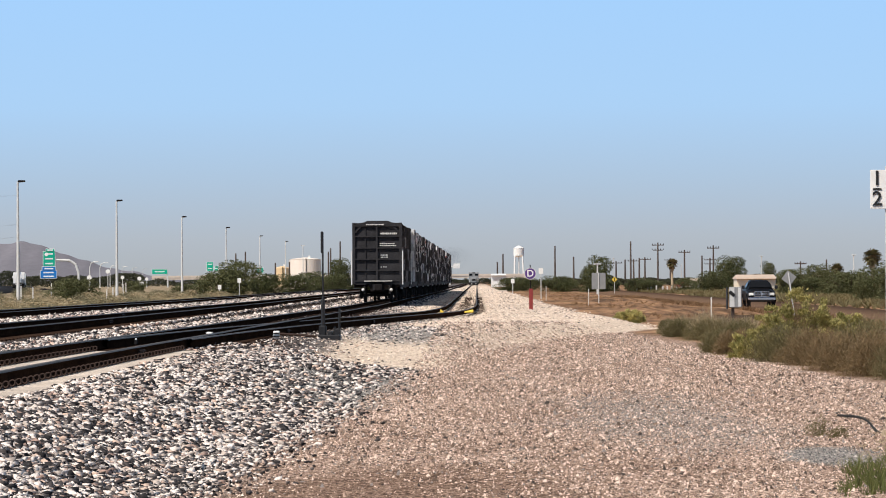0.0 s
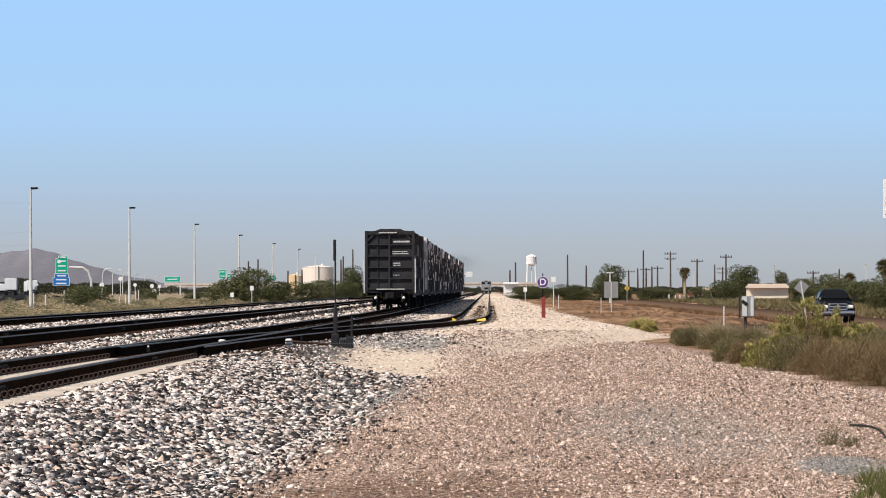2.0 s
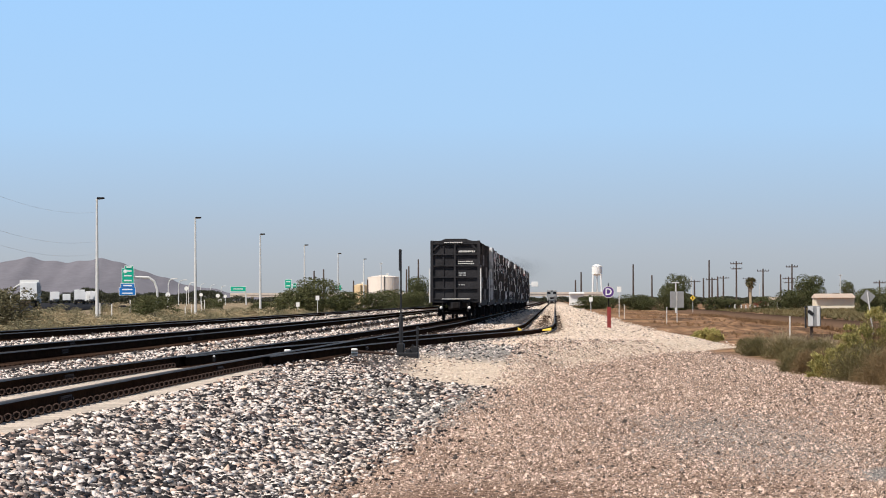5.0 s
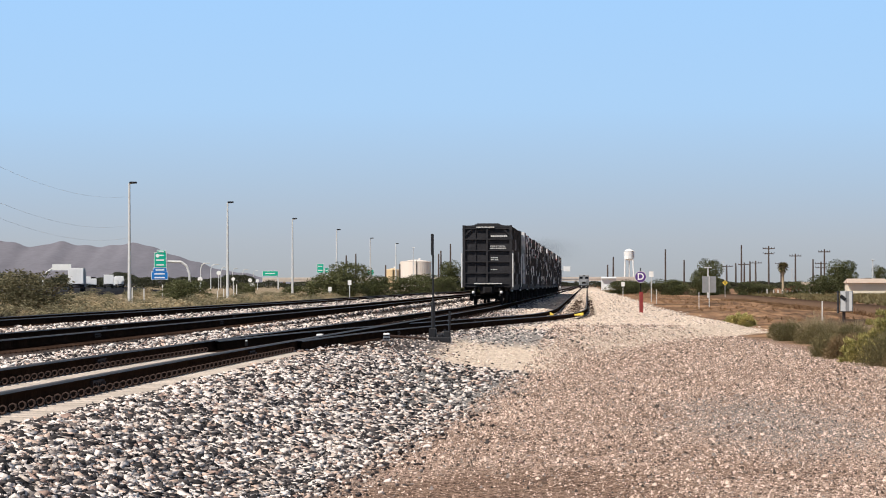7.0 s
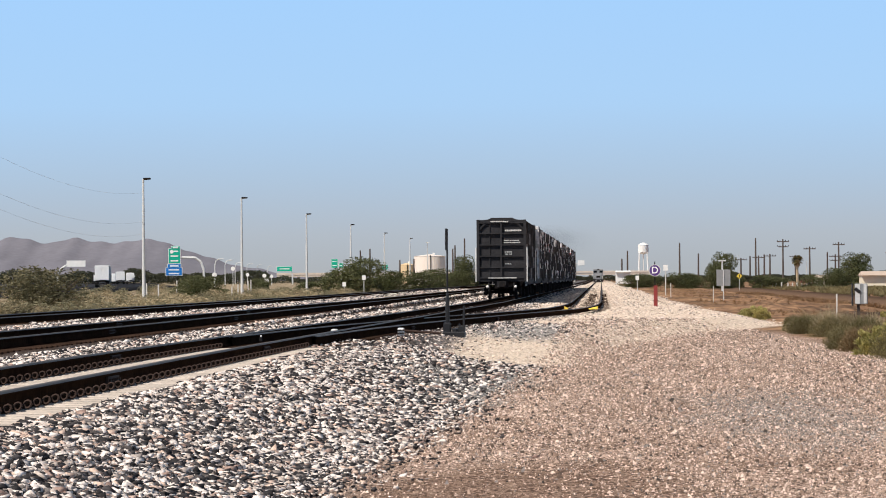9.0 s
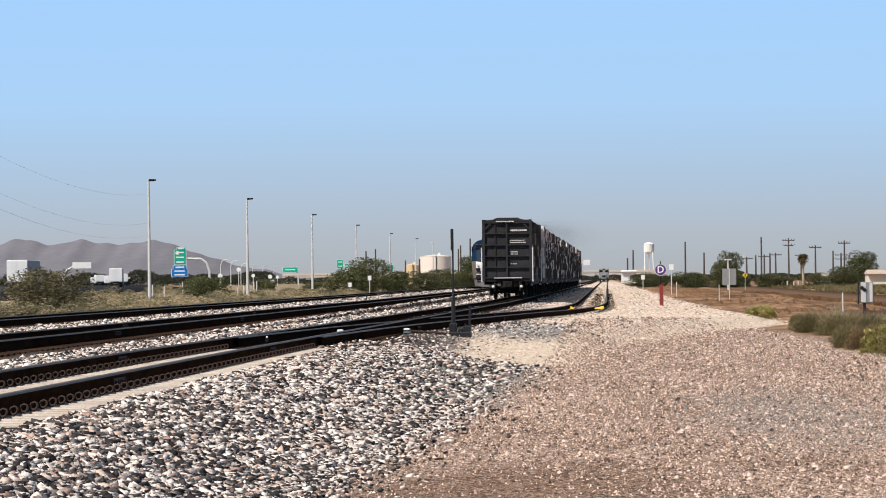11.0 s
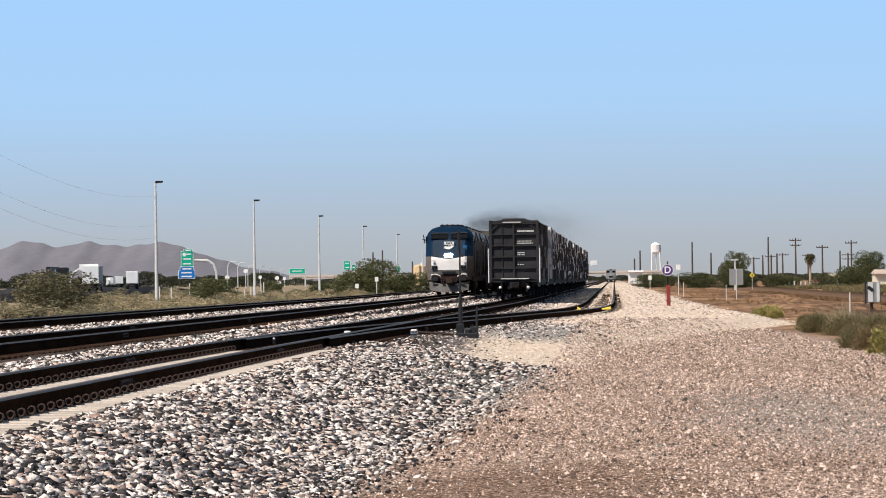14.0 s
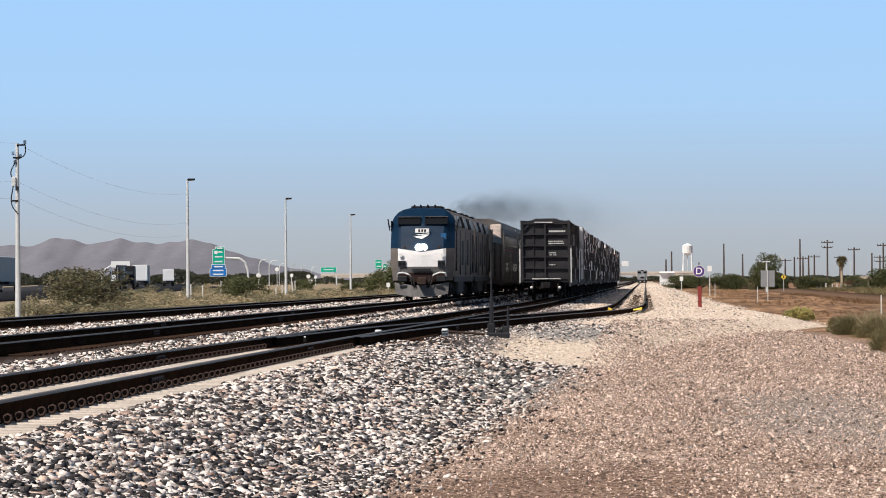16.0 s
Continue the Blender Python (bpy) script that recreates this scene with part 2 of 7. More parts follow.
def thing(name, m, label, category, group="", kind=""):
    ob = new(name)
    ob.empty_display_size = 0.2
    ob.matrix_basis = m
    return tagged(ob, label, category, group, kind)


def arrays(name, verts, faces, mat, parent=None):
    """A mesh out of computed arrays of points and of triangles or quads."""
    me = bpy.data.meshes.new(name)
    n, k = faces.shape
    me.vertices.add(len(verts))
    me.vertices.foreach_set("co", verts.astype(np.float32).ravel())
    me.loops.add(n * k)
    me.loops.foreach_set("vertex_index", faces.astype(np.int32).ravel())
    me.polygons.add(n)
    me.polygons.foreach_set("loop_start", np.arange(0, n * k, k, dtype=np.int32))
    me.update(calc_edges=True)
    me.materials.append(mat)
    ob = new(name, me)
    ob.parent = parent
    return ob


def along(points):
    """A smooth curve through (y, x) stations, as a function of y."""
    ys, xs = np.array([p[0] for p in points], float), np.array([p[1] for p in points], float)
    fine = np.arange(ys[0], ys[-1] + 1, 2.0)
    flat = np.interp(fine, ys, xs)
    k = np.hanning(13)
    k /= k.sum()
    pad = np.pad(flat, 6, mode="edge")
    pad[:6] = flat[0] - (flat[1] - flat[0]) * np.arange(6, 0, -1)
    pad[-6:] = flat[-1]
    soft = np.convolve(pad, k, "valid")
    return lambda y: np.interp(y, fine, soft)


# ---- lines of the place: x of each track's middle and height of its rail heads, by y ----
LINE_C = along([(-60, -6.3), (30, -6.1), (100, -5.9), (210, -5.7), (400, -5.0), (575, -4.5), (900, -4.3), (1600, -4.3)])
LINE_B = along([(-60, -12.0), (60, -11.35), (175, -10.6), (300, -10.5), (600, -10.4), (1600, -10.4)])
LINE_A = along([(-60, -18.3), (60, -17.5), (100, -17.2), (200, -16.5), (400, -15.9), (1600, -15.9)])
LINE_D = along([(-60, -6.3), (30, -6.1), (64, -5.98), (82, -5.6), (100, -4.75), (120, -3.55), (140, -2.2), (155, -1.35), (170, -0.95), (190, -0.8), (1600, -0.8)])
TOP_C = along([(-60, 0.77), (50, 0.77), (190, 0.50), (1600, 0.50)])
TOP_D = along([(-60, 0.77), (50, 0.77), (150, 0.47), (1600, 0.40)])
TOP_B = along([(-60, 0.75), (1600, 0.73)])
ROAD_X = 22.0
HIGHWAY = along([(-400, -66), (300, -66), (515, -77), (625, -88), (790, -106), (1100, -150), (2000, -330), (4400, -900)])

SHOULDER = along([(-400, -44), (200, -40), (245, -41), (427, -55), (620, -72), (900, -108), (1224, -150), (2000, -310), (4400, -880)])


def smoothstep(a, b, x):
    t = np.clip((x - a) / (b - a), 0, 1)
    return t * t * (3 - 2 * t)


def wobble(x, y, s, seed=0.0):
    """Cheap smooth variation over the ground."""
    return (np.sin(x / s + seed + 1.7 * np.sin(y / (1.9 * s) + seed)) + np.sin(y / (1.3 * s) + 2.1 * seed + 1.3 * np.sin(x / (0.8 * s)))) / 2


def toe(y):
    """Where the ballast shoulder of the near track meets the gravel road."""
    return np.interp(y, [0, 30, 46, 62, 75, 95], [-2.5, -2.3, -1.8, -1.45, -1.2, -1.0])


def pad_edge(y):
    """Right-hand edge of the pale gravel fill."""
    return np.interp(y, [60, 75, 95, 112, 128, 142, 180, 260, 500, 900], [-3.0, -0.6, 0.6, 2.6, 6.3, 6.4, 5.4, 4.8, 4.2, 3.5])


def ground_z(x, y):
    x, y = np.asarray(x, float), np.asarray(y, float)
    base = 0.02 * wobble(x, y, 3.1) + 0.03 * wobble(x, y, 11.0, 2.0)
    right = smoothstep(7, 17, x) * (0.12 * wobble(x, y, 17, 1.0) * smoothstep(3.5, 7, np.abs(x - ROAD_X)) - 0.42)
    base = base + right
    base = base + smoothstep(8.5, 10.5, x) * smoothstep(17, 14, x) * smoothstep(135, 160, y) * smoothstep(420, 300, y) * 0.42 * np.clip(wobble(x, y, 4.5, 2.6) + 0.35, 0, 1)
    # ballast bed of the tracks with its shoulders
    top = np.where(x > -9, TOP_C(y), TOP_B(y)) - 0.22
    shoulder = -4.75 + 0.0 * y
    t = toe(y) + 0.12 * wobble(x, y, 1.3, 4.0)
    bed = top * (1 - smoothstep(0.0, 1.0, (x - shoulder) / (t - shoulder)))
    bed = np.where(x < shoulder, top, bed)
    bed = np.where(x < -19.6, (top + 0.25) * (1 - smoothstep(-19.6, -22.0, x)) - 0.25, bed)
    z = np.where((x < t), bed + 0.015 * wobble(x, y, 0.7, 3.0), base)
    z = np.where(x < -22.0, -0.25 + 0.12 * wobble(x, y, 9.0, 5.0), z)
    # pale fill under the siding
    fill = smoothstep(70, 100, y) * (1 - smoothstep(0.0, 1.0, (x - pad_edge(y) + 1.6) / 1.6)) * (x > -4.8)
    z = np.maximum(z, fill * (TOP_D(y) - 0.20 - 0.07 * smoothstep(1.5, 1.2, np.abs(x - LINE_D(y))) * smoothstep(110, 125, y)) + (1 - fill) * z)
    # low bank that carries the highway
    h = HIGHWAY(y)
    e = SHOULDER(y)
    bank = smoothstep(e + 7, e - 1, x) * (1 - smoothstep(h - 32, h - 40, x))
    z = z * (1 - bank) + 0.55 * bank
    return z


def ground_material():
    m = bpy.data.materials.new("desert_ground")
    m.use_nodes = True
    nt = m.node_tree
    b = nt.nodes["Principled BSDF"]
    b.inputs["Roughness"].default_value = 0.95
    b.inputs["Specular IOR Level"].default_value = 0.03
    tc = nt.nodes.new("ShaderNodeTexCoord")

    def noise_node(scale, detail=4, stretch=None):
        n = nt.nodes.new("ShaderNodeTexNoise")
        n.inputs["Scale"].default_value, n.inputs["Detail"].default_value = scale, detail
        if stretch:
            mp = nt.nodes.new("ShaderNodeMapping")
            mp.inputs["Scale"].default_value = stretch
            nt.links.new(tc.outputs["Object"], mp.inputs[0])
            nt.links.new(mp.outputs[0], n.inputs["Vector"])
        else:
            nt.links.new(tc.outputs["Object"], n.inputs["Vector"])
        return n

    def ramp_of(src, stops):
        r = nt.nodes.new("ShaderNodeValToRGB")
        while len(r.color_ramp.elements) < len(stops):
            r.color_ramp.elements.new(0.5)
        for e, (p, c) in zip(r.color_ramp.elements, stops):
            e.position, e.color = p, (*c, 1)
        nt.links.new(src, r.inputs[0])
        return r.outputs[0]

    def mask(name):
        a = nt.nodes.new("ShaderNodeAttribute")
        a.attribute_name = name
        return a.outputs["Fac"]

    def mix(fac, a, c):
        x = nt.nodes.new("ShaderNodeMix")
        x.data_type = "RGBA"
        nt.links.new(fac, x.inputs[0])
        nt.links.new(a, x.inputs[6])
        nt.links.new(c, x.inputs[7])
        return x.outputs[2]

    speck, grain, blot, wide = noise_node(28, 3), noise_node(9, 4), noise_node(0.7, 4), noise_node(0.12, 4, (1, 0.35, 1))
    gravel = ramp_of(speck.outputs[0], [(0.38, (0.08, 0.054, 0.041)), (0.47, (0.25, 0.166, 0.126)), (0.53, (0.45, 0.315, 0.245)), (0.60, (0.78, 0.61, 0.51))])
    grey = ramp_of(speck.outputs[0], [(0.38, (0.09, 0.086, 0.083)), (0.5, (0.25, 0.236, 0.222)), (0.63, (0.52, 0.475, 0.435))])
    pale = ramp_of(grain.outputs[0], [(0.36, (0.40, 0.31, 0.24)), (0.46, (0.66, 0.53, 0.42)), (0.62, (0.80, 0.68, 0.56))])
    fm = nt.nodes.new("ShaderNodeMath")
    fm.operation = "MULTIPLY_ADD"
    fm.inputs[1].default_value = 0.55
    fs = nt.nodes.new("ShaderNodeMath")
    fs.operation = "MULTIPLY"
    fs.inputs[1].default_value = 0.45
    nt.links.new(noise_node(1.6, 6, (1, 0.22, 1)).outputs[0], fs.inputs[0])
    nt.links.new(wide.outputs[0], fm.inputs[0])
    nt.links.new(fs.outputs[0], fm.inputs[2])
    field = ramp_of(fm.outputs[0], [(0.36, (0.07, 0.046, 0.030)), (0.45, (0.15, 0.092, 0.058)), (0.53, (0.31, 0.18, 0.105)), (0.64, (0.44, 0.29, 0.17))])
    scrub = ramp_of(blot.outputs[0], [(0.3, (0.13, 0.105, 0.068)), (0.5, (0.28, 0.22, 0.145)), (0.7, (0.46, 0.37, 0.26))])
    dark = ramp_of(grain.outputs[0], [(0.3, (0.05, 0.045, 0.045)), (0.5, (0.12, 0.105, 0.10)), (0.7, (0.30, 0.26, 0.23))])
    bl = nt.nodes.new("ShaderNodeMath")
    bl.operation = "MULTIPLY"
    bl.inputs[1].default_value = 0.5
    nt.links.new(blot.outputs[0], bl.inputs[0])
    brown = ramp_of(speck.outputs[0], [(0.38, (0.05, 0.032, 0.023)), (0.48, (0.145, 0.09, 0.064)), (0.54, (0.25, 0.162, 0.117)), (0.63, (0.50, 0.36, 0.28))])
    stain = nt.nodes.new("ShaderNodeMapRange")
    stain.inputs[1].default_value, stain.inputs[2].default_value, stain.inputs[3].default_value, stain.inputs[4].default_value = 0.40, 0.64, 0.0, 0.75
    patch = nt.nodes.new("ShaderNodeMath")
    patch.operation = "MAXIMUM"
    nt.links.new(stain.outputs[0], patch.inputs[0])
    nt.links.new(mask("brown"), patch.inputs[1])
    nt.links.new(noise_node(0.55, 5, (1, 0.3, 1)).outputs[0], stain.inputs[0])
    c = mix(patch.outputs[0], gravel, brown)
    c = mix(mask("field"), c, field)
    c = mix(mask("scrub"), c, scrub)
    c = mix(mask("bed"), c, dark)
    c = mix(mask("grey"), c, grey)
    c = mix(mask("pale"), c, pale)
    rust = ramp_of(grain.outputs[0], [(0.3, (0.016, 0.010, 0.008)), (0.5, (0.034, 0.021, 0.015)), (0.7, (0.075, 0.048, 0.036))])
    c = mix(mask("rust"), c, rust)
    nt.links.new(c, b.inputs["Base Color"])
    bp = nt.nodes.new("ShaderNodeBump")
    bp.inputs["Strength"].default_value, bp.inputs["Distance"].default_value = 0.9, 0.03
    nt.links.new(speck.outputs[0], bp.inputs["Height"])
    nt.links.new(bp.outputs[0], b.inputs["Normal"])
    return m


def spaced(stops):
    out = []
    for (a, b, s) in stops:
        out.extend(np.arange(a, b, s))
    return np.array(out + [stops[-1][1]])


def build_ground():
    xs = spaced([(-4600, -1000, 400), (-1000, -140, 40), (-140, -30, 3), (-30, -8, 0.9), (-8, 8, 0.22), (8, 40, 1.0), (40, 140, 6), (140, 1000, 60), (1000, 4600, 400)])
    ys = spaced([(-4600, -200, 400), (-200, 0, 20), (0, 24, 2), (24, 110, 0.4), (110, 220, 1.0), (220, 600, 6), (600, 1500, 30), (1500, 4700, 200)])
    gx, gy = np.meshgrid(xs, ys)
    gz = ground_z(gx, gy)
    n, k = gx.shape
    idx = np.arange(n * k).reshape(n, k)
    quads = np.stack([idx[:-1, :-1], idx[:-1, 1:], idx[1:, 1:], idx[1:, :-1]], -1).reshape(-1, 4)
    ob = arrays("ground", np.stack([gx, gy, gz], -1).reshape(-1, 3), quads, ground_material())
    x, y = gx.ravel(), gy.ravel()
    t = toe(y)
    w = 0.5 * wobble(x, y, 1.1, 7.0) + 0.3 * wobble(x, y, 0.5, 1.0)
    zone_g = smoothstep(0, 0.6, 1 - ((x + 2.1 + 0.4 * w) / 1.8) ** 2 - ((y - 97) / 13) ** 2)
    zone_b = smoothstep(0, 0.7, 1 - ((x - 0.1 + 0.3 * w) / 1.0) ** 2 - ((y - 82) / 15) ** 2)
    masks = {
        "bed": (smoothstep(t + 0.35, t - 0.35, x + 0.35 * w) * (x > -22)),
        "rust": np.clip(sum(smoothstep(2.3, 1.6, np.abs(x - line(y)) + 0.15 * w) for line in (LINE_A, LINE_B)) + smoothstep(1.5, 1.1, np.abs(x - LINE_C(y))) * smoothstep(60, 66, y) + 0.8 * smoothstep(1.4, 1.0, np.abs(x - LINE_D(y))) * smoothstep(62, 68, y) * smoothstep(128, 105, y) + (0.55 * smoothstep(0.34, 0.12, np.abs(x - LINE_D(y) - 0.1 + 0.12 * w)) + 0.5 * smoothstep(0.30, 0.1, np.abs(x - LINE_D(y) - 1.12 + 0.1 * w))) * smoothstep(135, 152, y) * smoothstep(620, 350, y) + 0.9 * smoothstep(0, 0.5, 1 - ((x + 4.5 + 0.2 * w) / 0.75) ** 2 - ((y - 72) / 11) ** 2), 0, 1),
        "grey": np.clip(smoothstep(0.0, 0.5, 1 - ((x + 2.4 + 0.5 * w) / 1.4) ** 2 - ((y - 61) / 16) ** 2) + 0.9 * smoothstep(0, 0.5, 1 - ((x - 3.5 + 0.3 * w) / 0.5) ** 2 - ((y - 35.5) / 2.2) ** 2) + 0.45 * smoothstep(0, 1, 1 - ((x - 2.3 + w) / 1.6) ** 2 - ((y - 46) / 13) ** 2) + zone_g, 0, 1),
        "pale": np.clip(smoothstep(66, 74, y + 5 * w) * smoothstep(0.3, -0.3, x - pad_edge(y) + 0.3 * w) * smoothstep(-0.3, 0.3, x - np.interp(y, [66, 90, 105, 130, 156, 172], [-2.9, -3.3, -2.6, -1.6, -1.0, -3.4]) + 0.3 * w), 0, 1) * smoothstep(1500, 700, y) * (1 - 0.95 * zone_g) * (1 - 0.9 * zone_b),
        "field": np.clip(smoothstep(-0.4, 0.5, x - np.maximum(pad_edge(y), np.interp(y, [0, 59, 75, 114, 140], [9.6, 6.9, 6.3, 5.6, 3.0])) + 0.5 * w), 0, 1),
        "scrub": smoothstep(-21, -23, x),
        "brown": smoothstep(0, 0.7, 1.0 - ((x + 0.7 + 0.5 * w) / 2.1) ** 2 - ((y - 29) / 7.0) ** 2) + 0.6 * smoothstep(0, 0.7, 1.0 - ((x - 0.8 + 0.5 * w) / 1.3) ** 2 - ((y - 33) / 2.2) ** 2) + 0.8 * smoothstep(0, 0.8, 1.0 - ((x - 4.3 + 0.4 * w) / 2.2) ** 2 - ((y - 114 + 2 * w) / 5.0) ** 2),
    }
    for name, v in masks.items():
        ob.data.attributes.new(name, "FLOAT", "POINT").data.foreach_set("value", v.astype(np.float32))
    ob.data.polygons.foreach_set("use_smooth", [True] * len(ob.data.polygons))
    return tagged(ob, "sandy desert ground with gravel road and ballast bed", "ground", kind="structure")


build_ground()


def strip(name, left, right, z, y0, y1, step, mat, label, category):
    """A road surface laid along y between two edges."""
    ys = np.arange(y0, y1 + step, step)
    v, n = [], len(ys)
    for dz in (z, z - 0.3):
        for edge in (left, right):
            v.append(np.stack([edge(ys), ys, np.full(n, dz)], -1))
    v = np.concatenate(v)
    i = np.arange(n - 1)
    f = np.concatenate([np.stack([i + a, i + b, i + b + 1, i + a + 1], -1) for a, b in ((0, n), (3 * n, 2 * n), (2 * n, 0), (n, 3 * n))])
    return tagged(arrays(name, v, f, mat), label, category, kind="structure")


strip("highway", lambda y: HIGHWAY(y) - 30, lambda y: SHOULDER(y), 0.62, -400, 4400, 40, M_ASPHALT, "dark asphalt highway on a low bank", "highway")
strip("road", lambda y: np.full(len(y), 17.8), lambda y: np.full(len(y), 26.2), -0.33, -400, 2400, 40, M_ROAD, "worn two-lane country road beside the field", "road")


# ---- tracks ----
RAIL_PROFILE = [(-0.075, 0.0), (0.075, 0.0), (0.075, 0.012), (0.012, 0.035), (0.010, 0.125), (0.036, 0.138), (0.036, 0.155), (0.026, 0.178), (-0.026, 0.178), (-0.036, 0.155), (-0.036, 0.138), (-0.010, 0.125), (-0.012, 0.035), (-0.075, 0.012)]


def rail(parent, line, top, side, y0, y1, step=2.0, label=""):
    """A flat-bottomed rail swept along its line; the head's crown is worn bright."""
    ys = np.arange(y0, y1 + 0.01, step)
    xs, zs = line(ys) + side * 0.755, top(ys) - 0.178
    p = np.array(RAIL_PROFILE)
    k, n = len(p), len(ys)
    v = np.stack([xs[:, None] + p[None, :, 0], np.repeat(ys[:, None], k, 1), zs[:, None] + p[None, :, 1]], -1).reshape(-1, 3)
    i, j = np.meshgrid(np.arange(n - 1), np.arange(k), indexing="ij")
    f = np.stack([i * k + j, (i + 1) * k + j, (i + 1) * k + (j + 1) % k, i * k + (j + 1) % k], -1).reshape(-1, 4)
    ob = arrays("rail", v, f, M_RAIL, parent)
    ob.data.materials.append(M_RAILTOP)
    ob.data.polygons.foreach_set("material_index", (np.isin(j, (6, 7, 8)).ravel()).astype(np.int32))
    if label:
        ob["label"] = label
    return ob


def tie_mesh(length, concrete):
    bm = bmesh.new()
    if concrete:
        box(bm, 0, 0, -0.1, length, 0.26, 0.2)
        for v in bm.verts:
            if v.co.z > -0.05:
                v.co.y *= 0.8
    else:
        box(bm, 0, 0, -0.1, length, 0.23, 0.2)
    bmesh.ops.bevel(bm, geom=bm.edges[:], offset=0.012, segments=1, affect="EDGES")
    me = bpy.data.meshes.new("tie")
    bm.to_mesh(me)
    bm.free()
    me.materials.append(M_CONCRETE if concrete else M_TIMBER)
    return me


def clip_mesh():
    """A coiled spring clip that stands on the tie beside the rail foot."""
    bm = bmesh.new()
    n, k, ring = 8, 4, []
    for i in range(n):
        a = 2 * math.pi * i / n
        row = []
        for j in range(k):
            b = 2 * math.pi * j / k
            r = 0.034 + 0.012 * math.cos(b)
            row.append(bm.verts.new((0.03 + r * math.cos(a), 0.02 * math.sin(b) + 0.03 * math.sin(a), 0.05 + r * math.sin(a))))
        ring.append(row)
    for i in range(n):
        for j in range(k):
            bm.faces.new((ring[i][j], ring[(i + 1) % n][j], ring[(i + 1) % n][(j + 1) % k], ring[i][(j + 1) % k]))
    me = bpy.data.meshes.new("clip")
    bm.to_mesh(me)
    bm.free()
    me.materials.append(M_RUST)
    return me


TIE_C, TIE_W, CLIP = tie_mesh(2.6, True), tie_mesh(2.6, False), clip_mesh()


def track(label, line, top, y0, y1, ties=(), timber=(), clips=(), sunk=0.0):
    t = thing("railway_track", Matrix(), label, "railway track", kind="structure")
    for s in (-1, 1):
        rail(t, line, top, s, y0, y1)
    for y in ties:
        share("tie", TIE_C, t, pose(float(line(y)), y, float(top(y)) - 0.19))
    for y in timber:
        share("tie", TIE_W, t, pose(float(line(y)), y, float(top(y)) - 0.19 - sunk))
    for y in clips:
        for s in (-1, 1):
            for e in (-1, 1):
                share("clip", CLIP, t, pose(float(line(y)) + s * 0.755 + e * 0.1, y, float(top(y)) - 0.19, 0, 0, 0 if e > 0 else 180))
    return t


near_ties = np.arange(22.0, 64.0, 0.555)
track("near siding track on pale concrete ties with a turnout", LINE_C, TOP_C, -60, 1600, near_ties, np.arange(64, 118, 0.6), near_ties)
track("middle main line track with dark rusty rails", LINE_B, TOP_B, -60, 1600, (), np.arange(60, 160, 0.6))
track("far main line track with dark rusty rails", LINE_A, TOP_B, -60, 1600, (), np.arange(95, 160, 0.6))
spur = track("diverging spur track that leads to a derail", LINE_D, TOP_D, 66, 1600, (), np.arange(152, 330, 1.86), (), 0.072)


def joint_bar(parent, line, top, side, y):
    """A bolted splice bar against the rail's web."""
    bm = bmesh.new()
    x, z = float(line(y)) + side * 0.755, float(top(y)) - 0.178
    for e in (-1, 1):
        box(bm, x + e * 0.030, y, z + 0.080, 0.030, 0.92, 0.085)
        for k in range(6):
            box(bm, x + e * 0.056, y - 0.375 + 0.15 * k, z + 0.082, 0.026, 0.034, 0.034)
    part("joint_bar", bm, M_RUST, parent)


for line, top, places in ((LINE_C, TOP_C, (39.5, 50.9, 57.2, 72.0)), (LINE_B, TOP_B, (78.0, 90.0, 103.0, 121.0)), (LINE_D, TOP_D, (88.0, 101.0, 113.0, 126.0))):
    for i, y in enumerate(places):
        joint_bar(spur, line, top, 1 if i % 2 == 0 else -1, y)


# ---- the stored freight string: bulkhead flat cars loaded with wrapped lumber ----
PRINT_W, PRINT_G, PRINT_R = (0.84, 0.81, 0.80), (0.30, 0.29, 0.30), (0.42, 0.11, 0.11)


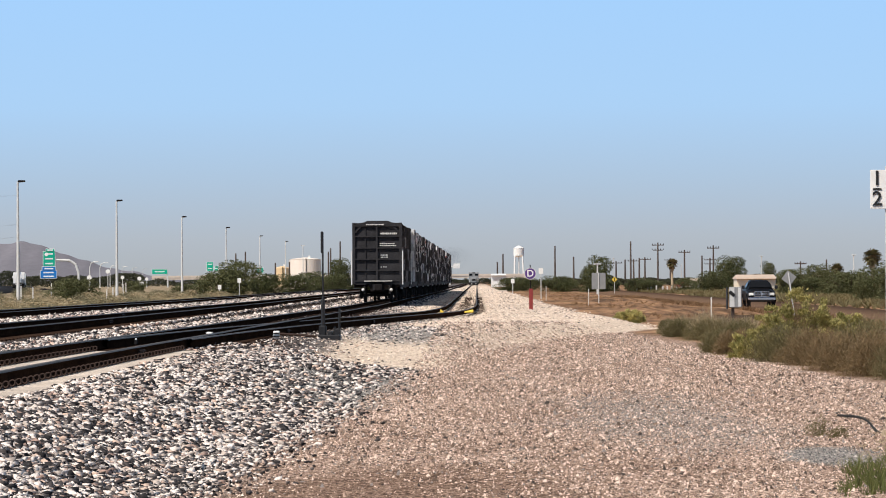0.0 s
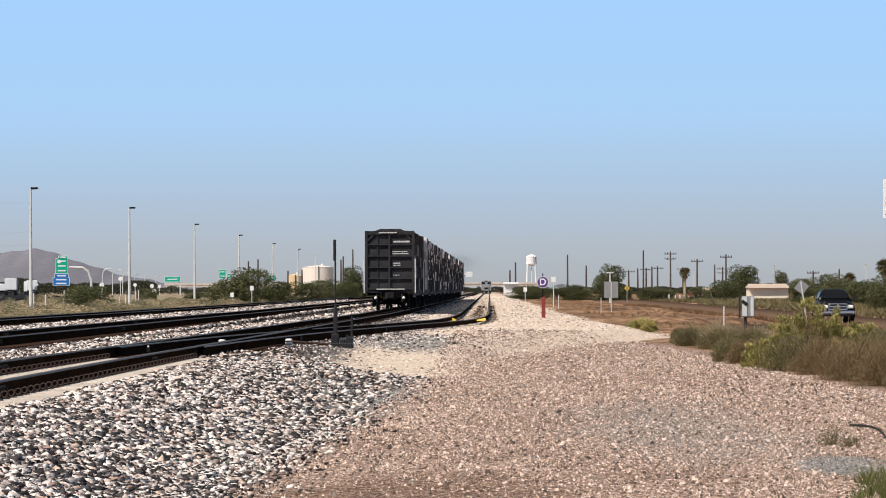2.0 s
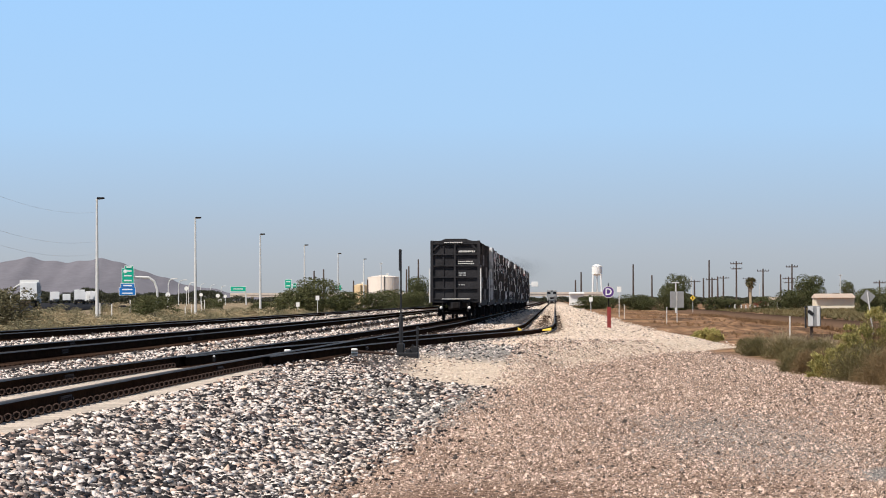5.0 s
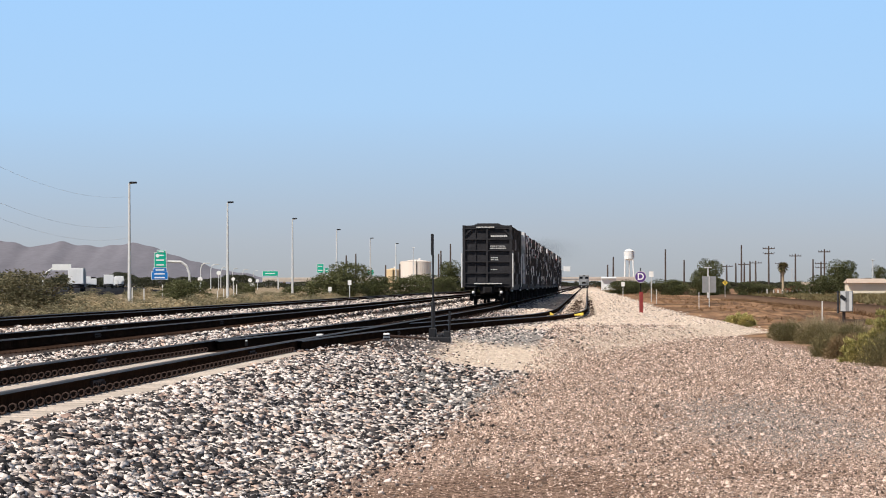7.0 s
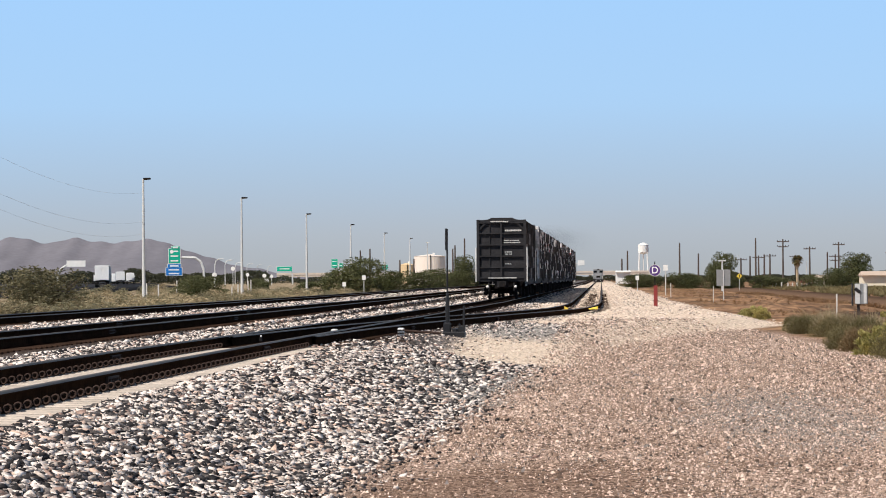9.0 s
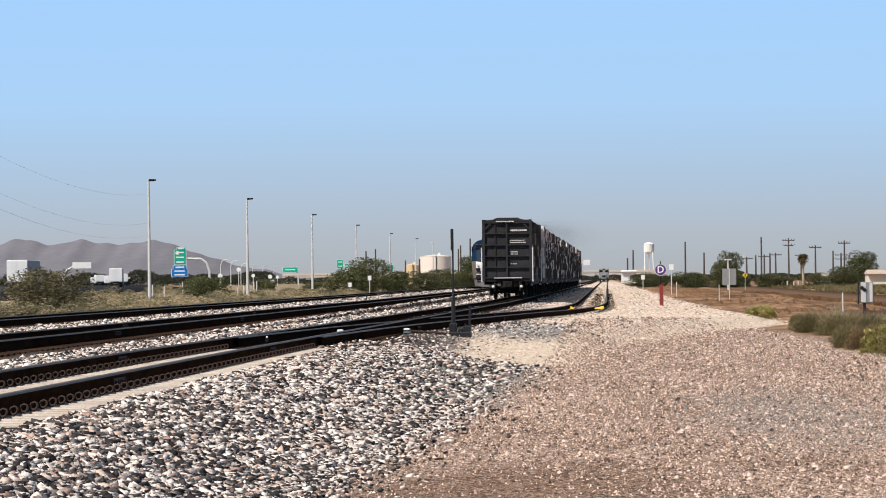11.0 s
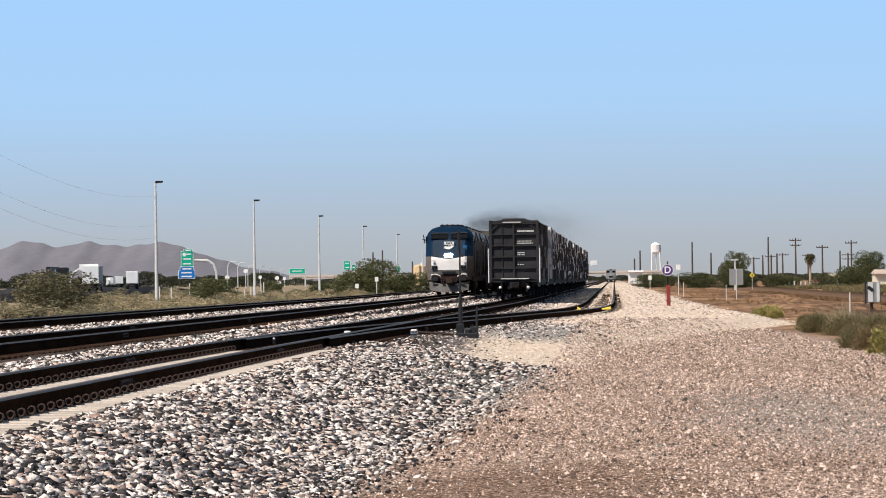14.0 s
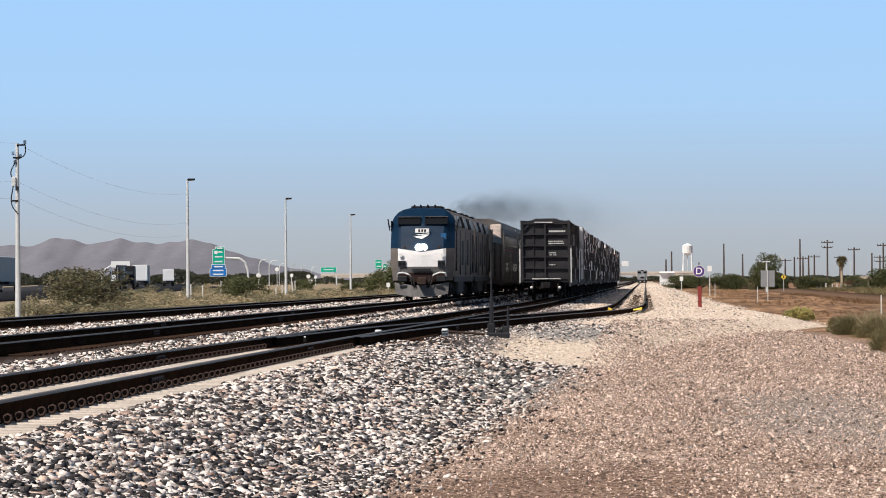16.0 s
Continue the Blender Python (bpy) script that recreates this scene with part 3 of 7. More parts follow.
def wrap_material(name, base, prints, share_of=0.0, rough=0.38):
    """Plastic lumber wrap: creased, a little glossy, with torn or printed patches in other colours."""
    m = bpy.data.materials.new(name)
    m.use_nodes = True
    nt = m.node_tree
    b = nt.nodes["Principled BSDF"]
    b.inputs["Roughness"].default_value, b.inputs["Specular IOR Level"].default_value = rough, 0.0
    tc, info = nt.nodes.new("ShaderNodeTexCoord"), nt.nodes.new("ShaderNodeObjectInfo")
    shift = nt.nodes.new("ShaderNodeVectorMath")
    shift.operation = "MULTIPLY_ADD"
    shift.inputs[1].default_value = (0.7, 0.55, 2.2)
    mv = nt.nodes.new("ShaderNodeVectorMath")
    mv.operation = "SCALE"
    mv.inputs[0].default_value = (31, 17, 23)
    nt.links.new(info.outputs["Random"], mv.inputs["Scale"])
    nt.links.new(tc.outputs["Object"], shift.inputs[0])
    nt.links.new(mv.outputs[0], shift.inputs[2])
    n = nt.nodes.new("ShaderNodeTexNoise")
    n.inputs["Scale"].default_value, n.inputs["Detail"].default_value = 0.95, 4
    nt.links.new(shift.outputs[0], n.inputs["Vector"])
    r = nt.nodes.new("ShaderNodeValToRGB")
    r.color_ramp.interpolation = "CONSTANT"
    edge = 0.72 - share_of
    stops = [(0.0, tuple(c * 0.6 for c in base)), (0.44, base), (edge, prints[0]), (edge + (0.13 if prints[1] == PRINT_R else 0.05), prints[1])]
    while len(r.color_ramp.elements) < len(stops):
        r.color_ramp.elements.new(0.5)
    for e, (p, c) in zip(r.color_ramp.elements, stops):
        e.position, e.color = p, (*c, 1)
    nt.links.new(n.outputs[0], r.inputs[0])
    nt.links.new(r.outputs[0], b.inputs["Base Color"])
    crease = nt.nodes.new("ShaderNodeTexNoise")
    crease.inputs["Scale"].default_value, crease.inputs["Detail"].default_value = 5.0, 5
    nt.links.new(shift.outputs[0], crease.inputs["Vector"])
    bp = nt.nodes.new("ShaderNodeBump")
    bp.inputs["Strength"].default_value, bp.inputs["Distance"].default_value = 0.8, 0.06
    nt.links.new(crease.outputs[0], bp.inputs["Height"])
    nt.links.new(bp.outputs[0], b.inputs["Normal"])
    return m


WRAPS = [wrap_material("wrap_black", (0.058, 0.053, 0.051), ((0.095, 0.088, 0.085), (0.19, 0.18, 0.175)), 0.10, 0.5), wrap_material("wrap_white", (0.74, 0.73, 0.73), (PRINT_G, PRINT_W)),
         wrap_material("wrap_grey", (0.24, 0.225, 0.225), ((0.09, 0.086, 0.088), PRINT_G), 0.16), wrap_material("wrap_printed", (0.065, 0.060, 0.060), (PRINT_W, PRINT_R), 0.235),
         wrap_material("wrap_torn", (0.055, 0.051, 0.051), (PRINT_G, PRINT_W), 0.245)]


def wheelset(bm, y, gauge=0.755, r=0.42, n=16):
    for s in (-1, 1):
        disc(bm, (s * gauge, y, r), r, 0.13, n, "x")
    rod(bm, (-0.75, y, r), (0.75, y, r), 0.08)


def truck_mesh(wheelbase=1.75):
    """A railway bogie: two wheelsets between cast side frames with springs."""
    bm = bmesh.new()
    for e in (-1, 1):
        wheelset(bm, e * wheelbase / 2)
    for s in (-1, 1):
        box(bm, s * 0.98, 0, 0.62, 0.12, wheelbase * 0.75, 0.2)
        for e in (-1, 1):
            box(bm, s * 0.98, e * wheelbase / 2, 0.46, 0.16, 0.36, 0.3)
            rod(bm, (s * 0.98, e * 0.15, 0.28), (s * 0.98, e * 0.15, 0.55), 0.1)
        box(bm, s * 0.98, 0, 0.25, 0.14, 0.7, 0.1)
    box(bm, 0, 0, 0.62, 1.9, 0.35, 0.2)
    me = bpy.data.meshes.new("truck")
    bm.to_mesh(me)
    bm.free()
    me.materials.append(M_DARK)
    return me


TRUCK = truck_mesh()


def bundle_mesh(mat):
    bm = bmesh.new()
    box(bm, 0, 0, 0, 1.36, 3.60, 0.655)
    bmesh.ops.bevel(bm, geom=bm.edges[:], offset=0.014, segments=1, affect="EDGES")
    me = bpy.data.meshes.new("bundle")
    bm.to_mesh(me)
    bm.free()
    me.materials.append(mat)
    return me


BUNDLES = [bundle_mesh(w) for w in WRAPS]
B, W, G, P, T = range(5)


def bulkhead(parent, y, sign):
    """A ribbed steel end wall; sign is the way its face looks along y."""
    bm = bmesh.new()
    box(bm, 0, y, 2.82, 2.66, 0.08, 3.44)
    wall = part("bulkhead", bm, M_CAR, parent)
    f = y + sign * 0.09
    for i, z in enumerate((1.22, 1.82, 2.46, 3.10, 3.75, 4.36)):
        bm = bmesh.new()
        box(bm, 0, f, z, 2.62, 0.16, 0.085)
        for v in bm.verts:
            if v.co.z < z and (v.co.y - f) * sign > 0:
                v.co.z += 0.02
        part("rib", bm, M_CAR, wall)
    for x, w in ((-1.34, 0.15), (1.34, 0.15), (-0.02, 0.10), (-0.68, 0.06)):
        bm = bmesh.new()
        box(bm, x, f - sign * (0.03 if w == 0.06 else 0.0), 2.80, w, 0.18 if w > 0.06 else 0.1, 3.5)
        part("post", bm, M_CAR, wall)
    bm = bmesh.new()
    vs = [bm.verts.new((x, f - sign * 0.12 * k, z)) for k in (0, 1.6) for x, z in ((-1.42, 4.42), (1.42, 4.42), (1.42, 4.50), (0.85, 4.56), (0.62, 4.66), (-0.55, 4.66), (-0.78, 4.56), (-1.42, 4.50))]
    bm.faces.new(vs[:8])
    bm.faces.new(vs[8:][::-1])
    for i in range(8):
        bm.faces.new((vs[i], vs[8 + i], vs[8 + (i + 1) % 8], vs[(i + 1) % 8]))
    bmesh.ops.recalc_face_normals(bm, faces=bm.faces[:])
    part("top_beam", bm, M_CAR, wall)
    for s in (-1, 1):
        bm = bmesh.new()
        box(bm, 0, 0, 0, 0.5, 0.1, 0.09, pose(s * 1.08, f, 4.18, 0, s * 45))
        part("corner_brace", bm, M_CAR, wall)
    return wall


def markings(parent, y):
    """Stencilled lines, too worn to be read: plain bars."""
    for x0, x1, z, h in ((0.20, 1.16, 3.93, 0.11), (0.16, 1.02, 3.36, 0.05), (0.16, 1.10, 3.24, 0.06), (0.16, 0.9, 3.11, 0.07), (0.2, 0.62, 2.70, 0.06), (0.2, 0.35, 2.58, 0.05), (0.42, 0.62, 2.58, 0.05), (0.2, 0.64, 2.46, 0.06), (0.2, 0.6, 2.02, 0.05), (-0.62, 0.42, 4.44, 0.07)):
        bm = bmesh.new()
        n = max(2, int((x1 - x0) / 0.1))
        for i in range(n):
            a = x0 + (x1 - x0) * i / n
            box(bm, a + 0.04, y - (0.16 if z > 4.4 else 0.0), z, 0.085, 0.012, h * (0.8 + 0.2 * ((i * 3) % 2)))
        tagged(part("lettering", bm, M_DIRTYWHITE if z > 3.0 else M_GALV, parent), kind="stuff")


def freight_car(kinds, layers, first=False, wide=False):
    car = thing("lumber_car", Matrix(), "dark bulkhead flat car stacked with wrapped lumber bundles", "freight car", "stored freight cars")
    bm = bmesh.new()
    box(bm, 0, 11.3, 1.10, 2.74, 22.4, 0.16)
    box(bm, 0, 11.3, 0.86, 0.5, 23.2, 0.34)
    for s in (-1, 1):
        box(bm, s * 1.30, 11.3, 0.98, 0.06, 22.0, 0.28)
    part("underframe", bm, M_CAR, car)
    near = bulkhead(car, 0.2, -1)
    bulkhead(car, 22.4, 1)
    if first:
        markings(near, 0.145)
    bm = bmesh.new()
    box(bm, 0, 11.3, 2.8, 0.12, 22.0, 3.3)
    part("centre_beam", bm, M_CAR, car)
    for iy in range(6):
        for s in (-1, 1):
            for iz in range(layers[iy]):
                kind = kinds[(iy * 5 + iz) % len(kinds)]
                j = (iy * 7 + iz * 3 + len(kinds)) % 5 - 2
                out = (0.22 if iy == 0 else 0.05) if wide else 0.0
                share("lumber_pack", BUNDLES[kind], car, pose(s * (0.725 + 0.008 * j + out), 2.28 + iy * 3.62 + 0.03 * ((iz * 2) % 3 - 1), 1.515 + iz * 0.662 - 0.02 * (iy % 2), 0, 0.4 * j, 0.25 * j))
    if wide:
        # white wrapped load end; its sunlit brightness is a separate white sheet
        for s in (-1, 1):
            bm = bmesh.new()
            for k in range(5):
                box(bm, s * (1.48 + 0.02 * (k % 2)), 0.44, 1.5 + 0.665 * k, 0.30 - 0.03 * (k % 3), 0.05, 0.66)
            part("loose_wrap", bm, WRAPS[W], car, "white sheet for the sunlit wrapped end of the load", bevel=0.01)
    for y in (2.6, 20.0):
        share("bogie", TRUCK, car, pose(0, y, 0))
    for y, s in ((0.0, -1), (22.6, 1)):
        bm = bmesh.new()
        box(bm, 0, y + s * 0.35, 0.86, 0.26, 0.6, 0.30)
        box(bm, 0.06, y + s * 0.72, 0.86, 0.34, 0.24, 0.32)
        box(bm, 0, y - s * 0.02, 0.86, 0.78, 0.12, 0.5)
        part("coupler", bm, M_DARK, car, bevel=0.02)
        bm = bmesh.new()
        box(bm, 0.05, y + s * 0.12, 1.22, 1.6, 0.3, 0.05)
        part("crossover_step", bm, M_DIRTYWHITE, car, "white-edged crossover step")
        for e in (-1, 1):
            bm = bmesh.new()
            rod(bm, (e * 0.72, y + s * 0.2, 0.5), (e * 0.72, y + s * 0.2, 0.95), 0.05)
            part("air_hose", bm, M_RUBBER, car)
            bm = bmesh.new()
            bmesh.ops.create_icosphere(bm, subdivisions=2, radius=0.09, matrix=pose(e * 0.80, y + s * 0.24, 0.72))
            part("reflector", bm, M_WHITE, car, "bright white round reflector", smooth=True)
            bm = bmesh.new()
            for zz in np.arange(1.25, 2.9, 0.36):
                rod(bm, (e * 1.46, y - s * 0.05, zz), (e * 1.46, y - s * 0.5, zz), 0.018, n=6)
            rod(bm, (e * 1.46, y - s * 0.05, 1.0), (e * 1.46, y - s * 0.05, 2.95), 0.032, n=6)
            rod(bm, (e * 1.46, y - s * 0.5, 1.0), (e * 1.46, y - s * 0.5, 2.95), 0.022, n=6)
            part("ladder", bm, M_WHITE if first else M_CAR, car, "white side ladder" if first else "")
    return car


# wraps by column and layer, then the layers in each column
LOADS = [([B, B, G, B, B, B, G, B, B, B, B, B, B, G, B, G, B, B, B, B], (5, 5, 5, 5, 5, 5)), ([G, G, G, G, G, G, G, T, G, T, G, B, G, T, G, B, T, B, B, P, B, B, T, P, P, B, T, B, B, T], (5, 5, 5, 5, 5, 5)),
         ([B, T, B, P, P, B, B, T, P, B, B, T, B, B, P, T, B, B, P, B, B, T, B, B, T, B, T, B, P, B], (5, 5, 5, 5, 4, 5)), ([T, B, B, P, P, B, T, B, B, P, B, B, T, T, B, T, B, B, B, P], (5, 4, 5, 5, 5, 5)),
         ([B, B, T, B, B, T, B, P, B, T, B, G, B, B, P, T, B, B], (4, 5, 5, 4, 5, 5)), ([G, B, B, T, B, B, B, T, B, B, P, B, T, B], (5, 5, 4, 4, 5, 4))]
cars = []
for i in range(11):
    y = 209.5 + 24.6 * i
    a = math.degrees(math.atan2(float(LINE_C(y)) - float(LINE_C(y + 22)), 22))
    m = pose(float(LINE_C(y)), y, float(TOP_C(y)), 0, 0, a)
    if i < 6:
        c = freight_car(*LOADS[i], i == 0, i == 1)
        c.matrix_basis = m
        cars.append(c)
    else:
        cars.append(copy_thing(cars[3 + i % 3], m))


# ---- the passenger train ----
def loco_shell():
    """The monocoque body: a flat-faced nose under a raked windscreen, arched roof, long sides."""
    rows = [(0.95, 1.40, 0.30), (1.30, 1.46, 0.26), (1.60, 1.50, 0.25), (1.9, 1.52, 0.26), (2.15, 1.53, 0.27), (2.3, 1.53, 0.30), (2.42, 1.53, 0.36), (2.55, 1.53, 0.43), (2.75, 1.53, 0.56), (3.0, 1.53, 0.72), (3.25, 1.53, 0.90),
            (3.5, 1.53, 1.06), (3.62, 1.53, 1.14), (3.85, 1.48, 1.40), (4.05, 1.38, 1.64), (4.22, 1.22, 1.95), (4.34, 1.02, 2.30), (4.43, 0.74, 2.80), (4.47, 0.40, 3.30)]
    cols = np.linspace(-1, 1, 25)
    bm = bmesh.new()
    front, rear = [], []
    for z, w, yf in rows:
        dip = 0.2 * max(0.0, 1.0 - abs(z - 2.36) / 0.6)
        front.append([bm.verts.new((s * w, yf + dip * 0.6 * min(1.0, abs(s) * w / 1.2) + 1.3 * max(0.0, abs(s) * w - 1.08) + 0.05 * abs(s), z + dip * min(1.0, abs(s) * w / 1.2))) for s in cols])
        rear.append([bm.verts.new((s * w, 20.9, z)) for s in cols])
    n, k = len(rows), len(cols)
    for i in range(n - 1):
        for j in range(k - 1):
            f = bm.faces.new((front[i][j], front[i][j + 1], front[i + 1][j + 1], front[i + 1][j]))
            c = f.calc_center_median()
            f.material_index = 1 if rows[i][0] > 2.28 else (2 if abs(c.x) < 1.19 and c.z > 1.52 else (3 if abs(c.x) < 1.19 else 0))
            bm.faces.new((rear[i][j + 1], rear[i][j], rear[i + 1][j], rear[i + 1][j + 1]))
        for j in (0, k - 1):
            a, b, c, d = front[i][j], front[i + 1][j], rear[i + 1][j], rear[i][j]
            bm.faces.new((a, b, c, d) if j == 0 else (d, c, b, a)).material_index = 0
    for j in range(k - 1):
        bm.faces.new((front[-1][j], front[-1][j + 1], rear[-1][j + 1], rear[-1][j]))
        bm.faces.new((front[0][j + 1], front[0][j], rear[0][j], rear[0][j + 1]))
    # silver roof and sides stay slot 0
    return bm


def locomotive():
    loco = thing("diesel_locomotive", Matrix(), "blue, white and silver passenger diesel locomotive with headlight on", "locomotive", "locomotives of the passenger train")
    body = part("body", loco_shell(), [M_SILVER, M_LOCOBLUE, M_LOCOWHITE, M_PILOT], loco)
    for x0, x1 in ((-1.19, -0.10), (0.10, 1.19)):
        bm = bmesh.new()
        vs = [bm.verts.new((x, yy, z)) for x, yy, z in ((x0, 1.06, 3.63), (x1, 1.06, 3.63), (x1 * 0.99, 1.40, 3.97), (x0 * 0.99, 1.40, 3.97), (x0, 1.3, 3.6), (x1, 1.3, 3.6), (x1, 1.66, 3.95), (x0, 1.66, 3.95))]
        for f in ((3, 2, 1, 0), (4, 5, 6, 7), (0, 1, 5, 4), (1, 2, 6, 5), (2, 3, 7, 6), (3, 0, 4, 7)):
            bm.faces.new([vs[i] for i in f])
        bmesh.ops.recalc_face_normals(bm, faces=bm.faces[:])
        pane = part("windscreen", bm, M_GLASS, loco, "dark raked windscreen")
        bm = bmesh.new()
        box(bm, (x0 + x1) / 2, 1.37, 3.985, x1 - x0 + 0.04, 0.12, 0.03)
        part("visor", bm, M_STAINLESS, pane)
        bm = bmesh.new()
        rod(bm, ((x0 + x1) / 2 + 0.2, 1.0, 3.6), ((x0 + x1) / 2, 1.2, 3.85), 0.015, n=5)
        part("wiper", bm, M_DARK, pane)
    bm = bmesh.new()
    box(bm, 0, 0.80, 3.32, 0.66, 0.1, 0.2)
    part("number_board", bm, M_WHITE, loco, "white number board", bevel=0.01)
    bm = bmesh.new()
    for i in range(3):
        box(bm, -0.14 + 0.14 * i, 0.745, 3.32, 0.09, 0.01, 0.13)
    part("number_bars", bm, M_BLACK, loco)
    bm = bmesh.new()
    for pts in (((-0.40, 3.03), (0.34, 3.14), (0.12, 3.0), (-0.02, 2.92)), ((-0.3, 3.13), (0.38, 3.2), (0.3, 3.15), (-0.3, 3.1))):
        a = [bm.verts.new((x, 0.72 + (z - 3.0) * 0.66 - 0.035, z)) for x, z in pts]
        b = [bm.verts.new((x, 0.72 + (z - 3.0) * 0.66 + 0.03, z)) for x, z in pts]
        bm.faces.new(a[::-1])
        bm.faces.new(b)
        for i in range(4):
            bm.faces.new((a[i], a[(i + 1) % 4], b[(i + 1) % 4], b[i]))
    bmesh.ops.recalc_face_normals(bm, faces=bm.faces[:])
    part("emblem", bm, M_WHITE, loco, "white arrow emblem")
    bm = bmesh.new()
    box(bm, 1.02, 0.78, 3.05, 0.26, 0.06, 0.3)
    part("nose_hatch", bm, material("faded_blue", (0.02, 0.10, 0.24), 0.5), loco)
    for x in (-0.14, 0.14):
        bm = bmesh.new()
        disc(bm, (x * 0.9 - 0.03, 0.42, 2.52), 0.165, 0.14, 24)
        # glowing box joins the two discs, giving the lamps' merged glare a shape
        box(bm, x * 0.45 - 0.03, 0.42, 2.52, 0.16, 0.14, 0.30)
        part("headlight", bm, M_LAMP, loco, "glowing headlight")
    for s in (-1, 1):
        bm = bmesh.new()
        disc(bm, (s * 0.82, 0.44, 2.53), 0.07, 0.1, 12)
        part("marker_light", bm, M_GRIME, loco)
        bm = bmesh.new()
        disc(bm, (s * 1.0, 0.26, 2.16), 0.10, 0.08, 14)
        part("class_light", bm, M_WHITE, loco, "round white class light")
        bm = bmesh.new()
        box(bm, s * 0.94, 0.24, 1.74, 0.36, 0.06, 0.30)
        hood = part("ditch_light_box", bm, M_BLACK, loco, "black ditch light box", bevel=0.01)
        bm = bmesh.new()
        for e in (-0.08, 0.08):
            disc(bm, (s * 0.94 + e, 0.205, 1.74), 0.06, 0.02, 12)
        part("lens", bm, M_GLASS, hood)
        bm = bmesh.new()
        pts = [Vector((s * x, y, z)) for x, y, z in ((1.16, 0.2, 1.14), (1.12, 0.08, 1.30), (0.85, 0.05, 1.32), (0.58, 0.05, 1.22), (0.52, 0.1, 1.1))]
        for a, b in zip(pts, pts[1:]):
            rod(bm, a, b, 0.035, n=6)
        part("grab_rail", bm, M_WHITE, loco, "white bent grab rail")
        bm = bmesh.new()
        box(bm, s * 0.92, 0.2, 1.02, 0.44, 0.3, 0.26)
        part("step_well", bm, M_BLACK, loco, bevel=0.02)
        bm = bmesh.new()
        box(bm, 0, 0, 0, 0.05, 0.22, 0.55, pose(s * 1.66, 1.75, 3.62, 0, s * 8))
        rod(bm, (s * 1.5, 1.8, 3.5), (s * 1.66, 1.75, 3.55), 0.02, n=6)
        part("mirror", bm, M_DARK, loco)
    bm = bmesh.new()
    box(bm, 0, 0.16, 1.44, 0.9, 0.12, 0.14)
    part("nose_vent", bm, M_BLACK, loco)
    bm = bmesh.new()
    vs = [bm.verts.new((x, y, z)) for x, y, z in ((-1.30, 0.25, 0.86), (-0.5, 0.05, 0.72), (0.5, 0.05, 0.72), (1.30, 0.25, 0.86), (1.24, 0.15, 0.30), (0.5, -0.12, 0.17), (-0.5, -0.12, 0.17), (-1.24, 0.15, 0.30))]
    vb = [bm.verts.new(v.co + Vector((0, 0.12, 0))) for v in vs]
    for f in ((0, 1, 6, 7), (1, 2, 5, 6), (2, 3, 4, 5)):
        bm.faces.new([vs[i] for i in f])
        bm.faces.new([vb[i] for i in f][::-1])
    for i in range(8):
        bm.faces.new((vs[i], vs[(i + 1) % 8], vb[(i + 1) % 8], vb[i]))
    bmesh.ops.recalc_face_normals(bm, faces=bm.faces[:])
    part("pilot", bm, M_PILOT, loco, "scuffed grey snow-plough pilot")
    for s in (-1, 1):
        bm = bmesh.new()
        box(bm, s * 0.86, 0.07, 0.66, 0.34, 0.06, 0.12, pose(0, 0, 0, 0, 0, 0))
        part("pilot_slot", bm, M_BLACK, loco)
    bm = bmesh.new()
    box(bm, 0, -0.1, 0.92, 0.36, 0.7, 0.34)
    box(bm, 0.1, -0.4, 0.92, 0.3, 0.26, 0.36)
    part("coupler", bm, M_RUST, loco, bevel=0.03)
    for s in (-0.55, -0.42, 0.42, 0.55):
        bm = bmesh.new()
        rod(bm, (s, 0.0, 1.15), (s * 0.8, -0.12, 0.75), 0.03, n=6)
        rod(bm, (s * 0.8, -0.12, 0.75), (s * 0.6, 0.02, 0.6), 0.03, n=6)
        part("air_hose", bm, M_RUBBER, loco)
    bm = bmesh.new()
    box(bm, 0, 0.35, 1.10, 2.3, 0.3, 0.42)
    part("buffer_beam", bm, material("oxide_beam", (0.035, 0.020, 0.018), 0.85, spec=0.1), loco)
    # roof and side fittings
    for s in (-1, 1):
        for y0, y1 in ((3.4, 4.9), (5.6, 7.2), (8.0, 10.0), (11.0, 13.2), (14.4, 16.6), (17.3, 19.6)):
            bm = bmesh.new()
            vs = [(s * 1.545, y0, 3.55), (s * 1.545, y1, 3.55), (s * 1.40, y1, 4.05), (s * 1.40, y0, 4.05)]
            lo = [bm.verts.new(v) for v in vs]
            hi = [bm.verts.new((v[0] + s * 0.04, v[1], v[2] + 0.04)) for v in vs]
            bm.faces.new(lo)
            bm.faces.new(hi[::-1])
            for i in range(4):
                bm.faces.new((lo[i], lo[(i + 1) % 4], hi[(i + 1) % 4], hi[i]))
            bmesh.ops.recalc_face_normals(bm, faces=bm.faces[:])
            part("roof_grille", bm, M_ALU if int(y0) % 2 else M_DARK, loco)
        for y0, w, z0, z1, mt in ((2.6, 0.7, 1.4, 3.5, M_DARK), (6.4, 0.28, 1.2, 3.4, M_BLACK), (8.9, 1.6, 1.7, 2.9, M_GRIME), (11.9, 0.28, 1.2, 3.4, M_BLACK), (14.2, 1.4, 1.7, 3.0, M_GRIME), (17.0, 0.28, 1.2, 3.4, M_BLACK), (19.4, 0.8, 1.3, 3.3, M_DARK)):
            bm = bmesh.new()
            box(bm, s * 1.53, y0, (z0 + z1) / 2, 0.05, w, z1 - z0)
            part("side_panel", bm, mt, loco)
        bm = bmesh.new()
        box(bm, s * 1.45, 10.8, 1.0, 0.1, 19.0, 0.26)
        part("side_sill", bm, M_GRIME, loco)
        bm = bmesh.new()
